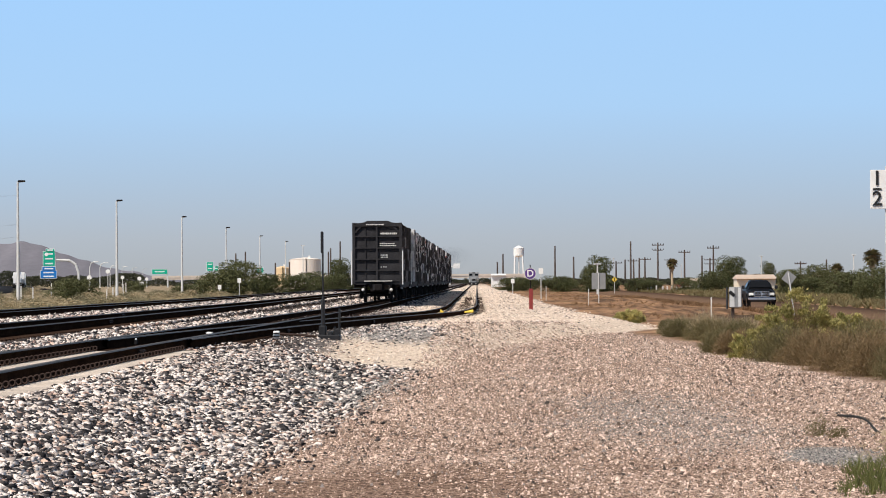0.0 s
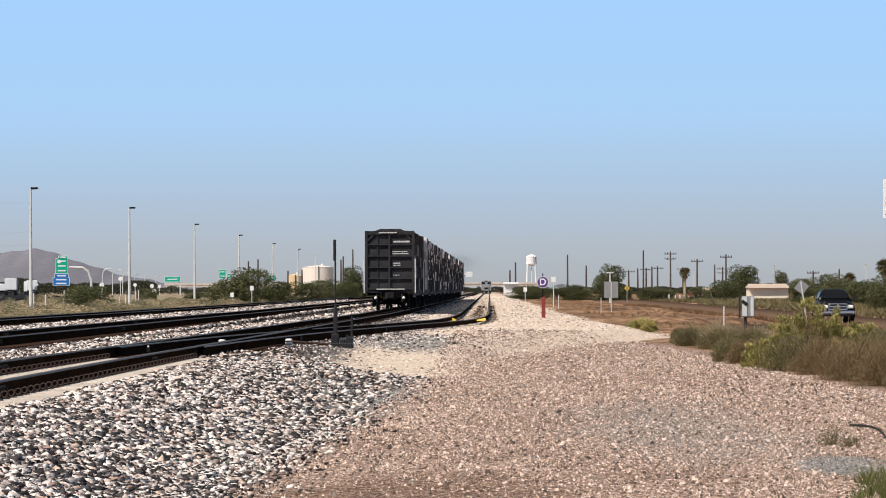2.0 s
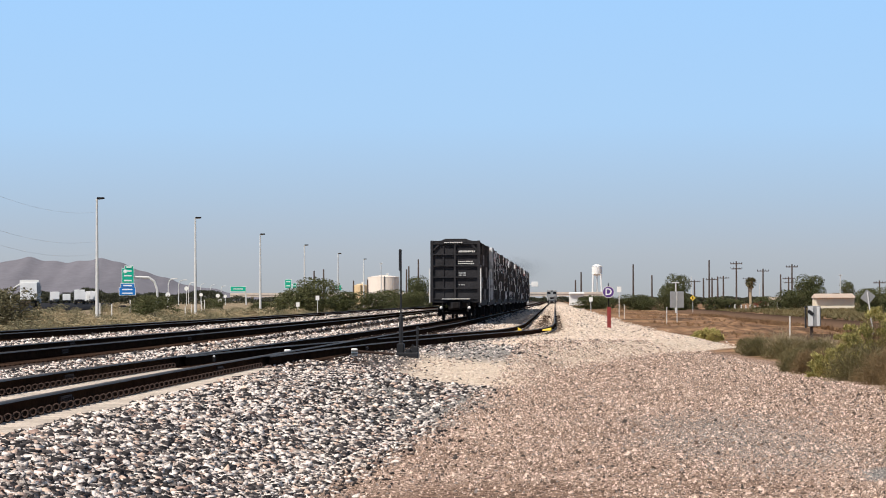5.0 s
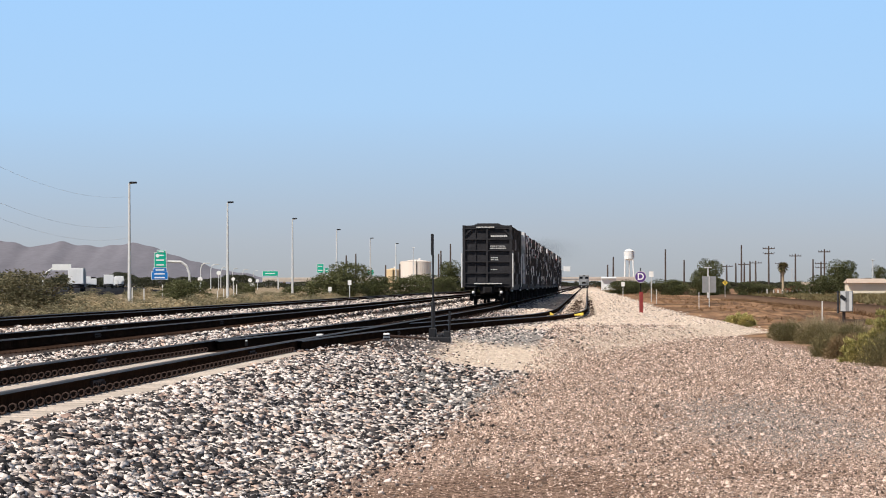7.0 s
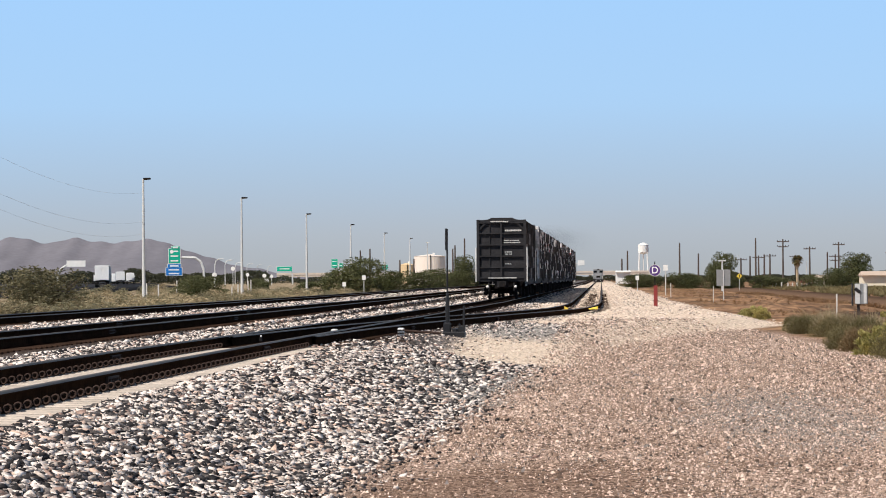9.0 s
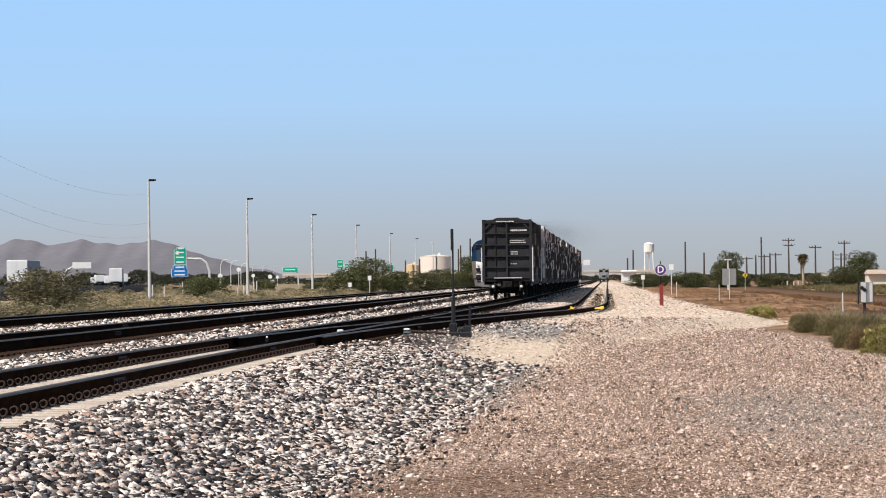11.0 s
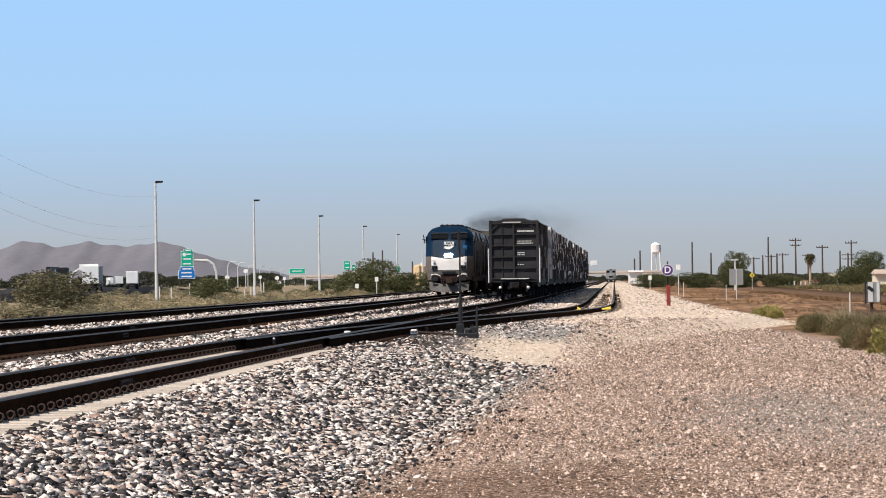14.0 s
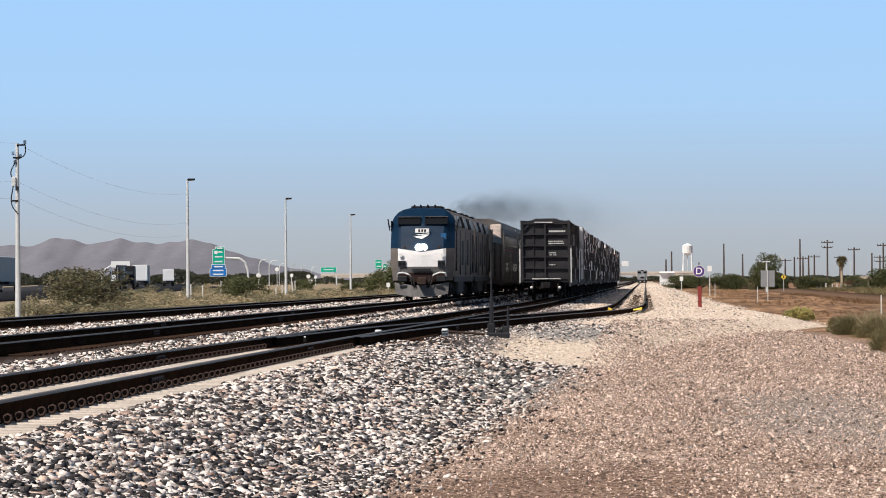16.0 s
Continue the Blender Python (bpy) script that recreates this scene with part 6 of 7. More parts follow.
def palm(x, yt, z, seed):
    f = z / 6500
    X, top = (x - 844) * f, 1.75 + (496 - (x - 844) * 0.006 - yt) * f
    t = thing("palm_tree", pose(X, z, -0.3), "tall fan palm with shaggy crown", "palm tree", "palm trees")
    bm = bmesh.new()
    rod(bm, (0, 0, 0), (0, 0, top - 1.6), 0.26, 0.22, 10)
    rod(bm, (0, 0, top - 2.4), (0, 0, top - 0.8), 0.36, 0.5, 10)
    part("trunk", bm, material("palm_skirt", (0.42, 0.33, 0.22), 0.9, 0, 0.3, 3.0), t)
    r = np.random.default_rng(seed)
    n = 420
    d = r.normal(0, 1, (n, 3))
    d /= np.linalg.norm(d, axis=1)[:, None]
    d[:, 2] = np.abs(d[:, 2]) * r.choice([1, 1, -0.8], n)
    L = 1.25 * r.uniform(0.7, 1.05, (n, 1))
    o = np.array([0, 0, top - 0.9])
    side = np.cross(d, [0.3, 0.2, 1.0])
    side /= np.linalg.norm(side, axis=1)[:, None]
    tip = o + d * L + np.array([0, 0, -0.25]) * L
    q = np.stack([o + d * 0.2 - side * 0.03, o + d * 0.2 + side * 0.03, tip + side * 0.09, tip - side * 0.09], 1).reshape(-1, 3)
    arrays("crown", q, np.arange(n * 4).reshape(-1, 4), M_LEAFGREY, t)


palm(1189, 455, 700, 1)
palm(1543, 436, 430, 2)
palm(1480, 463, 600, 3)


def tuft_field(name, count, area, height, mat, label, seed, blades=8, width=0.012, lean=0.45, test=None):
    """Grass in tufts over a stretch of ground, one object."""
    r = np.random.default_rng(seed)
    x, y = r.uniform(area[0], area[1], count), r.uniform(area[2], area[3], count)
    if test is not None:
        k = test(x, y)
        x, y = x[k], y[k]
    count = len(x)
    z = ground_z(x, y) - 0.02
    tall = height * r.uniform(0.5, 1.2, count)
    o = np.repeat(np.stack([x, y, z], -1), blades, 0)
    h = np.repeat(tall, blades) * r.uniform(0.6, 1.1, count * blades)
    o[:, :2] += r.normal(0, 0.10, (count * blades, 2)) * h[:, None]
    a = r.uniform(0, 2 * math.pi, count * blades)
    out = np.stack([np.cos(a), np.sin(a), np.zeros_like(a)], -1)
    b = r.uniform(0, 2 * math.pi, count * blades)
    wv = np.stack([np.cos(b), np.sin(b), np.zeros_like(b)], -1) * (width * r.uniform(0.6, 1.5, count * blades))[:, None]
    tip = o + out * (h * lean * r.uniform(0.2, 1.3, count * blades))[:, None] + np.stack([np.zeros_like(h), np.zeros_like(h), h], -1)
    v = np.stack([o - wv, o + wv, tip + wv * 0.3, tip - wv * 0.3], 1).reshape(-1, 3)
    return tagged(arrays(name, v, np.arange(len(v)).reshape(-1, 4), mat), label, "grass", kind="stuff")


tuft_field("dry_grass", 900, (-66, -22.5, 170, 480), 0.34, M_STRAW, "pale dry grass and brush beside the tracks", 11, 9, 0.05, 0.9, lambda x, y: (x > SHOULDER(y) + 7) & (wobble(x, y, 6.0, 2.0) > -0.25))
tuft_field("scrub_brush", 800, (-66, -22.5, 180, 520), 0.4, M_BRITTLE, "low grey-green brush beside the tracks", 12, 10, 0.06, 0.9, lambda x, y: (x > SHOULDER(y) + 5) & (wobble(x, y, 5.0, 4.0) > 0.05))
tuft_field("field_grass", 9000, (6.5, 70, 120, 620), 0.20, M_FIELD, "dry brown field grass beyond the gravel", 13, 14, 0.012, 1.3, lambda x, y: (x > pad_edge(y) + 1.2) & ((x < 17.2) | (x > 26.8)) & (wobble(x, y, 8.0, 1.0) > 0.15))
tuft_field("verge_weeds", 2600, (15.2, 17.7, 140, 420), 0.34, M_FIELD, "brown weeds along the near edge of the road", 15, 10, 0.03, 1.0, lambda x, y: wobble(x, y, 5.0, 3.0) > -0.3)
tuft_field("field_weeds", 7000, (26.8, 80, 200, 620), 0.5, M_LEAFGREY, "dull green weeds on the far side of the road", 14, 11, 0.05, 1.2)


def slivers(o, tip, width, r):
    """Thin blades from points to points, as quads."""
    b = r.uniform(0, 2 * math.pi, len(o))
    wv = np.stack([np.cos(b), np.sin(b), 0.3 * np.sin(b * 2)], -1) * (width * r.uniform(0.6, 1.4, len(o)))[:, None]
    return np.stack([o - wv, o + wv, tip + wv * 0.35, tip - wv * 0.35], 1).reshape(-1, 3)


def dome(n, r, low=0.1, lumps=9, depth=0.42):
    """Directions over a half ball and an uneven, lumpy reach in each of them."""
    a, u = r.uniform(0, 2 * math.pi, n), r.uniform(low, 1.0, n)
    q = np.sqrt(1 - u * u)
    d = np.stack([q * np.cos(a), q * np.sin(a), u], -1)
    c = r.normal(0, 1, (lumps, 3))
    c[:, 2] = np.abs(c[:, 2])
    c /= np.linalg.norm(c, axis=1)[:, None]
    near = (d @ c.T).max(1)
    return d, 1.0 - depth + depth * smoothstep(0.66, 0.97, near) + r.normal(0, 0.07, n)


def shrub(x, y, w, h, kind, seed, label, lean=0.0):
    """A weedy shrub: many thin stems from one root, twigs and small leaves towards their ends."""
    z = float(ground_z(x, y))
    t = thing("shrub", pose(x, y, z - 0.03), label, "shrub", "roadside shrubs")
    r = np.random.default_rng(seed)
    size = np.array([w / 2, w / 2, h])
    stem = {"rabbit": M_TWIG, "tumble": M_TWIG, "olive": M_LEAFGREY, "grass": M_STRAW, "weed": M_LEAFGREY}[kind]
    leaf = {"rabbit": M_RABBIT, "tumble": M_TWIG, "olive": M_LEAFGREY, "grass": M_STRAW, "weed": M_LEAFGREY}[kind]
    small = kind == "weed"
    # stems
    m = {"grass": 1100, "weed": 120}.get(kind, 500)
    d, reach = dome(m, r, 0.35 if kind == "grass" else 0.12)
    o = np.stack([r.normal(0, 0.10, m) * w, r.normal(0, 0.10, m) * w, np.zeros(m)], -1)
    tip = o * 0.5 + d * size * (reach * r.uniform(0.75, 1.05, m))[:, None]
    mid = o + (tip - o) * 0.5 + np.array([0, 0, 0.07 * h])
    v = np.concatenate([slivers(o, mid, 0.0022 if small else 0.006, r), slivers(mid, tip, 0.0016 if small else 0.0045, r)])
    tagged(arrays("stem_tangle", v, np.arange(len(v)).reshape(-1, 4), stem, t), kind="stuff")
    if kind == "grass":
        return t
    if kind == "rabbit":
        # flower heads in bunches on the ends of the branches, green leaves under them
        k = 64
        d, reach = dome(k, r, 0.05, 11, 0.4)
        c = d * size * (reach * r.uniform(0.72, 1.0, k))[:, None]
        n = 15000
        pick = r.integers(0, k, n)
        p = c[pick] + r.normal(0, 1, (n, 3)) * np.array([0.052, 0.052, 0.042]) * (w / 1.6) ** 0.5
        dirs = r.normal(0, 0.6, (n, 3)) + d[pick] + np.array([0, 0, 0.5])
        length, width = 0.045, 0.014
    else:
        n = 500 if small else 13000
        d, reach = dome(n, r, 0.0)
        p = d * size * (reach * r.uniform(0.12, 1.0, n) ** 0.42)[:, None]
        dirs = d * 0.8 + r.normal(0, 0.55, (n, 3)) + np.array([0, 0, 0.35])
        length, width = (0.022, 0.004) if small else (0.050, 0.0055)
    p[:, 2] = np.maximum(p[:, 2], 0.02)
    dirs /= np.linalg.norm(dirs, axis=1)[:, None]
    v = slivers(p, p + dirs * (length * r.uniform(0.6, 1.5, n))[:, None], width, r)
    tagged(arrays("foliage", v, np.arange(len(v)).reshape(-1, 4), leaf, t), kind="stuff")
    return t


L_R, L_T, L_O, L_G = "yellow-green flowering rabbitbrush beside gravel road", "rounded brownish tumbleweed at the gravel edge", "dull olive weed shrub at the gravel edge", "clump of tall dry bleached grass"
for x, z, w, h, k, L in ((1408, 92, 105, 62, "rabbit", L_R), (1362, 88, 56, 44, "rabbit", L_R), (1322, 80, 56, 30, "rabbit", L_R), (1444, 94, 84, 47, "rabbit", L_R), (1495, 95, 70, 36, "rabbit", L_R), (1560, 92, 110, 70, "olive", L_O), (1525, 98, 60, 60, "olive", L_O),
                       (1270, 87, 60, 50, "olive", L_O), (1302, 84, 60, 56, "tumble", L_T), (1390, 76, 110, 78, "olive", L_O), (1440, 73, 105, 80, "tumble", L_T), (1500, 69, 120, 92, "tumble", L_T), (1560, 65, 120, 100, "tumble", L_T), (1620, 62, 120, 100, "olive", L_O), (1690, 62, 130, 100, "tumble", L_T), (1530, 80, 130, 80, "olive", L_O), (1650, 80, 140, 90, "olive", L_O),
                       (1190, 112, 50, 34, "grass", L_G), (1220, 112, 70, 58, "grass", L_G), (1250, 108, 70, 66, "grass", L_G), (1285, 104, 80, 62, "grass", L_G), (1320, 102, 70, 60, "grass", L_G), (1205, 110, 60, 40, "olive", L_O), (1262, 104, 80, 44, "olive", L_O), (1300, 100, 70, 50, "olive", L_O), (1112, 140, 44, 13, "rabbit", L_R), (1180, 118, 40, 30, "olive", L_O)):
    shrub((x - 844) * z / 6500, z, (1.25 if k == "rabbit" else 1.45) * w * z / 6500, (1.72 if k == "rabbit" else 0.86) * h * z / 6500, k, int(x), L)
# weeds at the road's edge near the camera
shrub(3.72, 40.2, 0.34, 0.30, "weed", 5, "small grey-green weed growing in gravel")
shrub(3.88, 39.6, 0.30, 0.18, "weed", 6, "small grey-green weed growing in gravel")
tuft_field("green_grass", 420, (2.6, 4.6, 29.0, 33.5), 0.16, M_GRASS, "fresh green grass tufts on the gravel edge", 21, 12, 0.004, 0.6, lambda x, y: x > 2.72 + 0.17 * (y - 29) + 0.15 * wobble(x, y, 0.4))
tuft_field("straw_grass", 260, (2.7, 5.2, 32.0, 41.0), 0.10, M_STRAW, "short dry grass on the gravel edge", 22, 9, 0.003, 0.8, lambda x, y: x > 3.1 + 0.14 * (y - 32) + 0.2 * wobble(x, y, 0.5))


def far_woods(name, x0, x1, y, h, mat, seed, label, n=14000):
    r = np.random.default_rng(seed)
    x = r.uniform(x0, x1, n)
    top = h * (0.62 + 0.38 * np.abs(wobble(x, x * 0 + y, 7.0, seed))) * (0.8 + 0.2 * wobble(x, x * 0, 2.3, seed))
    p = np.stack([x, y + r.normal(0, 5, n), top * r.uniform(0, 1, n) ** 0.7], -1)
    u, w = r.normal(0, 1, (n, 3)), r.normal(0, 1, (n, 3))
    u /= np.linalg.norm(u, axis=1)[:, None]
    w /= np.linalg.norm(w, axis=1)[:, None]
    s = 0.26 * r.uniform(0.6, 1.4, (n, 1))
    q = np.stack([p - u * s, p - w * s, p + u * s, p + w * s], 1).reshape(-1, 3)
    tagged(arrays(name, q, np.arange(n * 4).reshape(-1, 4), mat), label, "woods", kind="stuff")


far_woods("far_woods", -330, -118, 1300, 6.2, M_WOODS, 31, "dark line of distant trees behind the highway", 60000)
far_woods("far_woods", -140, 10, 1500, 3.6, M_WOODS, 32, "dark line of distant trees behind the tracks", 20000)
far_woods("far_woods", 10, 260, 1100, 3.2, M_WOODS, 33, "dark line of distant trees beyond the field", 45000)


# ---- vehicles ----
def wheel(parent, x, y, r, w, name="wheel"):
    bm = bmesh.new()
    disc(bm, (x, y, r), r, w, 20, "x")
    tyre = part(name, bm, M_RUBBER, parent)
    bm = bmesh.new()
    disc(bm, (x, y, r), r * 0.58, w + 0.02, 16, "x")
    part("rim", bm, M_CHROME, tyre)


def pickup():
    t = thing("pickup_truck", Matrix(), "black pickup truck with chrome grille driving towards town", "pickup truck")
    # cross sections from the bumper to the tailgate: y, half-width, sill, shoulder, roof half-width, roof
    cuts = [(0.02, 0.80, 0.62, 0.98, 0.62, 1.08), (0.14, 0.93, 0.58, 1.06, 0.72, 1.19), (0.5, 0.99, 0.52, 1.12, 0.78, 1.25), (1.5, 1.0, 0.50, 1.18, 0.80, 1.31), (1.62, 1.0, 0.50, 1.22, 0.80, 1.36), (2.35, 0.99, 0.50, 1.28, 0.66, 1.90),
            (2.7, 0.99, 0.50, 1.28, 0.68, 1.95), (3.8, 0.99, 0.50, 1.28, 0.68, 1.95), (4.1, 0.99, 0.50, 1.28, 0.66, 1.90), (4.3, 0.99, 0.50, 1.28, 0.86, 1.36), (5.8, 0.98, 0.52, 1.28, 0.88, 1.34), (5.88, 0.96, 0.60, 1.24, 0.86, 1.30)]
    bm = bmesh.new()
    rows = []
    for y, hw, z0, zs, rw, zr in cuts:
        half = [(hw * 0.93, z0), (hw, z0 + 0.12), (hw, zs - 0.12), (hw * 0.97, zs), (rw, zr - 0.06), (rw - 0.12, zr)]
        rows.append([bm.verts.new((x, y, z)) for x, z in half] + [bm.verts.new((-x, y, z)) for x, z in half[::-1]])
    for a, b in zip(rows, rows[1:]):
        for i in range(12):
            bm.faces.new((a[i], a[(i + 1) % 12], b[(i + 1) % 12], b[i]))
    bm.faces.new(rows[0])
    bm.faces.new(rows[-1][::-1])
    bmesh.ops.recalc_face_normals(bm, faces=bm.faces[:])
    body = part("body", bm, M_TRUCKBODY, t)
    bm = bmesh.new()
    vs = [bm.verts.new(v) for v in ((-0.80, 1.66, 1.40), (0.80, 1.66, 1.40), (0.58, 2.32, 1.885), (-0.58, 2.32, 1.885))]
    vb = [bm.verts.new(v.co + Vector((0, -0.03, 0.03))) for v in vs]
    bm.faces.new(vb)
    bm.faces.new(vs[::-1])
    for i in range(4):
        bm.faces.new((vs[i], vs[(i + 1) % 4], vb[(i + 1) % 4], vb[i]))
    bmesh.ops.recalc_face_normals(bm, faces=bm.faces[:])
    part("windscreen", bm, M_GLASS, t)
    for s in (-1, 1):
        for y0, y1 in ((2.35, 3.1), (3.2, 3.95)):
            bm = bmesh.new()
            box(bm, 0, 0, 0, 0.03, y1 - y0, 0.42, pose(s * 0.84, (y0 + y1) / 2, 1.58, 0, -s * 25))
            part("side_window", bm, M_GLASS, t)
        bm = bmesh.new()
        box(bm, s * 1.18, 1.9, 1.43, 0.22, 0.12, 0.26)
        rod(bm, (s * 0.93, 1.9, 1.36), (s * 1.1, 1.9, 1.38), 0.03)
        part("mirror", bm, M_BLACK, t, bevel=0.03)
        bm = bmesh.new()
        box(bm, s * 0.73, 0.06, 0.94, 0.36, 0.12, 0.20)
        part("headlight", bm, M_WHITE, t, "clear bright headlight", bevel=0.04)
        for y in (1.0, 4.7):
            bm = bmesh.new()
            for i in range(9):
                a = math.pi * i / 8
                box(bm, 0, 0, 0, 0.09, 0.20, 0.06, pose(s * 1.0, y + 0.49 * math.cos(a), 0.44 + 0.47 * math.sin(a), math.degrees(a) - 90))
            part("wheel_arch", bm, M_TRUCKBODY, body)
            wheel(t, s * 0.88, y, 0.42, 0.28)
    bm = bmesh.new()
    box(bm, 0, 0.0, 0.95, 1.06, 0.1, 0.34)
    grille = part("grille", bm, M_BLACK, t, bevel=0.03)
    bm = bmesh.new()
    for z in (0.79, 1.11):
        box(bm, 0, -0.06, z, 1.1, 0.04, 0.05)
    for x in (-0.53, 0.53):
        box(bm, x, -0.06, 0.95, 0.05, 0.04, 0.36)
    box(bm, 0, -0.065, 0.95, 1.02, 0.04, 0.05)
    box(bm, 0, -0.07, 0.95, 0.06, 0.04, 0.30)
    disc(bm, (0, -0.09, 0.96), 0.10, 0.04, 12)
    part("chrome_bar", bm, M_CHROME, grille, "chrome grille surround and cross bars")
    bm = bmesh.new()
    box(bm, 0, -0.08, 0.62, 1.94, 0.2, 0.22)
    bumper = part("bumper", bm, M_CHROME, t, "bright chrome bumper", bevel=0.05)
    bm = bmesh.new()
    box(bm, 0, -0.10, 0.46, 1.7, 0.16, 0.12)
    part("air_dam", bm, M_DARK, bumper, bevel=0.03)
    return t


def lorry(body, side, label, length=15.0, w=2.55, h=2.75, z0=1.15, tank=False):
    t = thing("box_truck", Matrix(), label, "truck", "highway trucks")
    bm = bmesh.new()
    box(bm, 0, length / 2, z0 + h / 2, w, length, h)
    long_edges = [e for e in bm.edges if abs(e.verts[0].co.y - e.verts[1].co.y) > 1]
    bmesh.ops.bevel(bm, geom=long_edges if tank else bm.edges[:], offset=0.85 if tank else 0.05, segments=5 if tank else 1, affect="EDGES")
    # flanks get the side material, for several trucks a shade-grey version of white
    for f in bm.faces:
        f.material_index = 1 if abs(f.normal.x) > 0.9 else 0
    shell = part("cargo_box", bm, [body, side], t)
    for x in () if tank else (-w / 4, w / 4):
        bm = bmesh.new()
        box(bm, x, -0.02, z0 + h / 2, w / 2 - 0.12, 0.05, h - 0.2)
        part("rear_door", bm, body, shell)
    bm = bmesh.new()
    box(bm, 0, 0.1, 0.62, w * 0.95, 0.12, 0.14)
    for s in (-1, 1):
        box(bm, s * 0.5, 0.1, 0.9, 0.1, 0.1, 0.5)
    part("underride_bar", bm, M_DARK, t)
    bm = bmesh.new()
    box(bm, 0, length / 2, 1.0, 1.0, length, 0.3)
    part("frame", bm, M_DARK, t)
    for s in (-1, 1):
        for y in (1.6, 2.9):
            wheel(t, s * (w / 2 - 0.3), y, 0.5, 0.55)
    bm = bmesh.new()
    vs = box(bm, 0, length + 2.2, 1.95, 2.4, 3.0, 2.6)
    for v in bm.verts:
        if v.co.y > length + 3 and v.co.z > 2.5:
            v.co.y -= 0.7
    part("cab", bm, side, t, bevel=0.1)
    for s in (-1, 1):
        wheel(t, s * 0.95, length + 2.6, 0.5, 0.35)
    return t


def parked_car(x, y, a):
    t = thing("parked_car", pose(x, y, float(ground_z(x, y)), 0, 0, a), "small red car parked beside the shed", "car", "parked cars")
    side = [(0, 0.35), (0.02, 0.75), (0.9, 0.9), (1.5, 1.4), (3.0, 1.42), (3.7, 0.95), (4.3, 0.85), (4.35, 0.35)]
    bm = bmesh.new()
    a1, b1 = [bm.verts.new((-0.85, u, v)) for u, v in side], [bm.verts.new((0.85, u, v)) for u, v in side]
    bm.faces.new(a1)
    bm.faces.new(b1[::-1])
    for i in range(8):
        bm.faces.new((a1[i], b1[i], b1[(i + 1) % 8], a1[(i + 1) % 8]))
    bmesh.ops.recalc_face_normals(bm, faces=bm.faces[:])
    part("body", bm, material("car_red", (0.28, 0.03, 0.03), 0.35), t)
    bm = bmesh.new()
    box(bm, 0, 2.25, 1.15, 1.72, 1.5, 0.3)
    part("window_band", bm, M_GLASS, t)
    for s in (-1, 1):
        for u in (0.8, 3.5):
            wheel(t, s * 0.78, u, 0.32, 0.2)


parked_car(49.96, 880.0, 20)
parked_car(52.39, 860.0, 10)
truck_pick = pickup()
truck_a = lorry(M_TRAILER, M_TRAILERSHADE, "white-doored semi trailer on the highway")
truck_b = lorry(M_TRAILER, M_TRAILERSHADE, "smaller white box truck on the highway", 8.0, 2.4, 2.5, 1.1)
truck_c = lorry(M_BLACK, M_BLACK, "black tank truck with chrome trim on the highway", 11.0, 2.2, 2.1, 1.2, True)
for x in (-0.85, 0.0, 0.85):
    bm = bmesh.new()
    rod(bm, (x, -0.06, 1.4), (x, -0.06, 3.0), 0.06, n=8)
    part("chrome_trim", bm, M_CHROME, truck_c)
truck_d = lorry(M_TRAILER, M_DARK, "white pickup-sized delivery truck on the highway", 5.0, 2.3, 1.9, 0.9)
truck_e = lorry(M_TRAILER, M_TRAILERSHADE, "long white semi trailer with shade-grey sides on the highway")
truck_f = lorry(M_TRAILER, M_TRAILER, "white tractor and tank trailer on the highway", 9.0, 2.5, 2.0, 1.2)

truck_g = lorry(M_TRAILER, M_TRAILERSHADE, "white box truck far along the highway", 7.0, 2.4, 2.3, 1.1)
truck_h = lorry(M_TRAILER, M_TRAILER, "white tank truck far along the highway", 9.0, 2.5, 2.1, 1.2, True)
truck_i = lorry(M_TRAILER, M_TRAILER, "small white van far along the highway", 3.5, 2.0, 1.5, 0.7)


def motions():
    """Everything that moves, keyed from the first second to the last."""
    ts = [0.25 * i for i in range(65)]
    front = lambda t: 174.0 + 31.0 * (16 - t)
    walk(loco_1, [(t, pose(TRAIN_X, front(t), TRAIN_Z)) for t in ts])
    walk(loco_2, [(t, pose(TRAIN_X, front(t) + 42.7, TRAIN_Z, 0, 0, 180)) for t in ts])
    walk(baggage, [(t, pose(TRAIN_X, front(t) + 43.0, TRAIN_Z)) for t in ts])
    for i, c in enumerate(coaches):
        walk(c, [(t, pose(TRAIN_X, front(t) + 62.0 + 26.2 * i, TRAIN_Z)) for t in ts])
    for ob, (dx, dy, z, w, d, h) in puffs:
        walk(ob, [(t, pose(TRAIN_X + dx, front(t) + dy, TRAIN_Z + z)) for t in ts])
    walk(truck_pick, [(t, pose(20.2, 261.0 - 23.8 * t, -0.33)) for t in ts])

    def lane(z, off=0.0):
        return float(HIGHWAY(z)) + off

    def drive(ob, z16, speed, off):
        rows = []
        for t in ts:
            z = z16 - speed * (16 - t)
            a = math.degrees(math.atan2(lane(z, off) - lane(z + 10, off), 10))
            rows.append((t, pose(lane(z, off), z, 0.62, 0, 0, a)))
        walk(ob, rows)

    drive(truck_a, 628, 36.5, 1.5)
    drive(truck_b, 790, 25.0, 3.0)
    drive(truck_c, 495, 25.0, 4.5)
    drive(truck_d, 1350, 25.0, 3.0)
    drive(truck_e, 395, 26.0, -0.4)
    drive(truck_f, 1250, 25.0, -1.0)
    drive(truck_g, 1212, 34.0, 4.0)
    drive(truck_h, 1318, 36.0, 8.0)
    drive(truck_i, 1416, 35.0, 9.0)


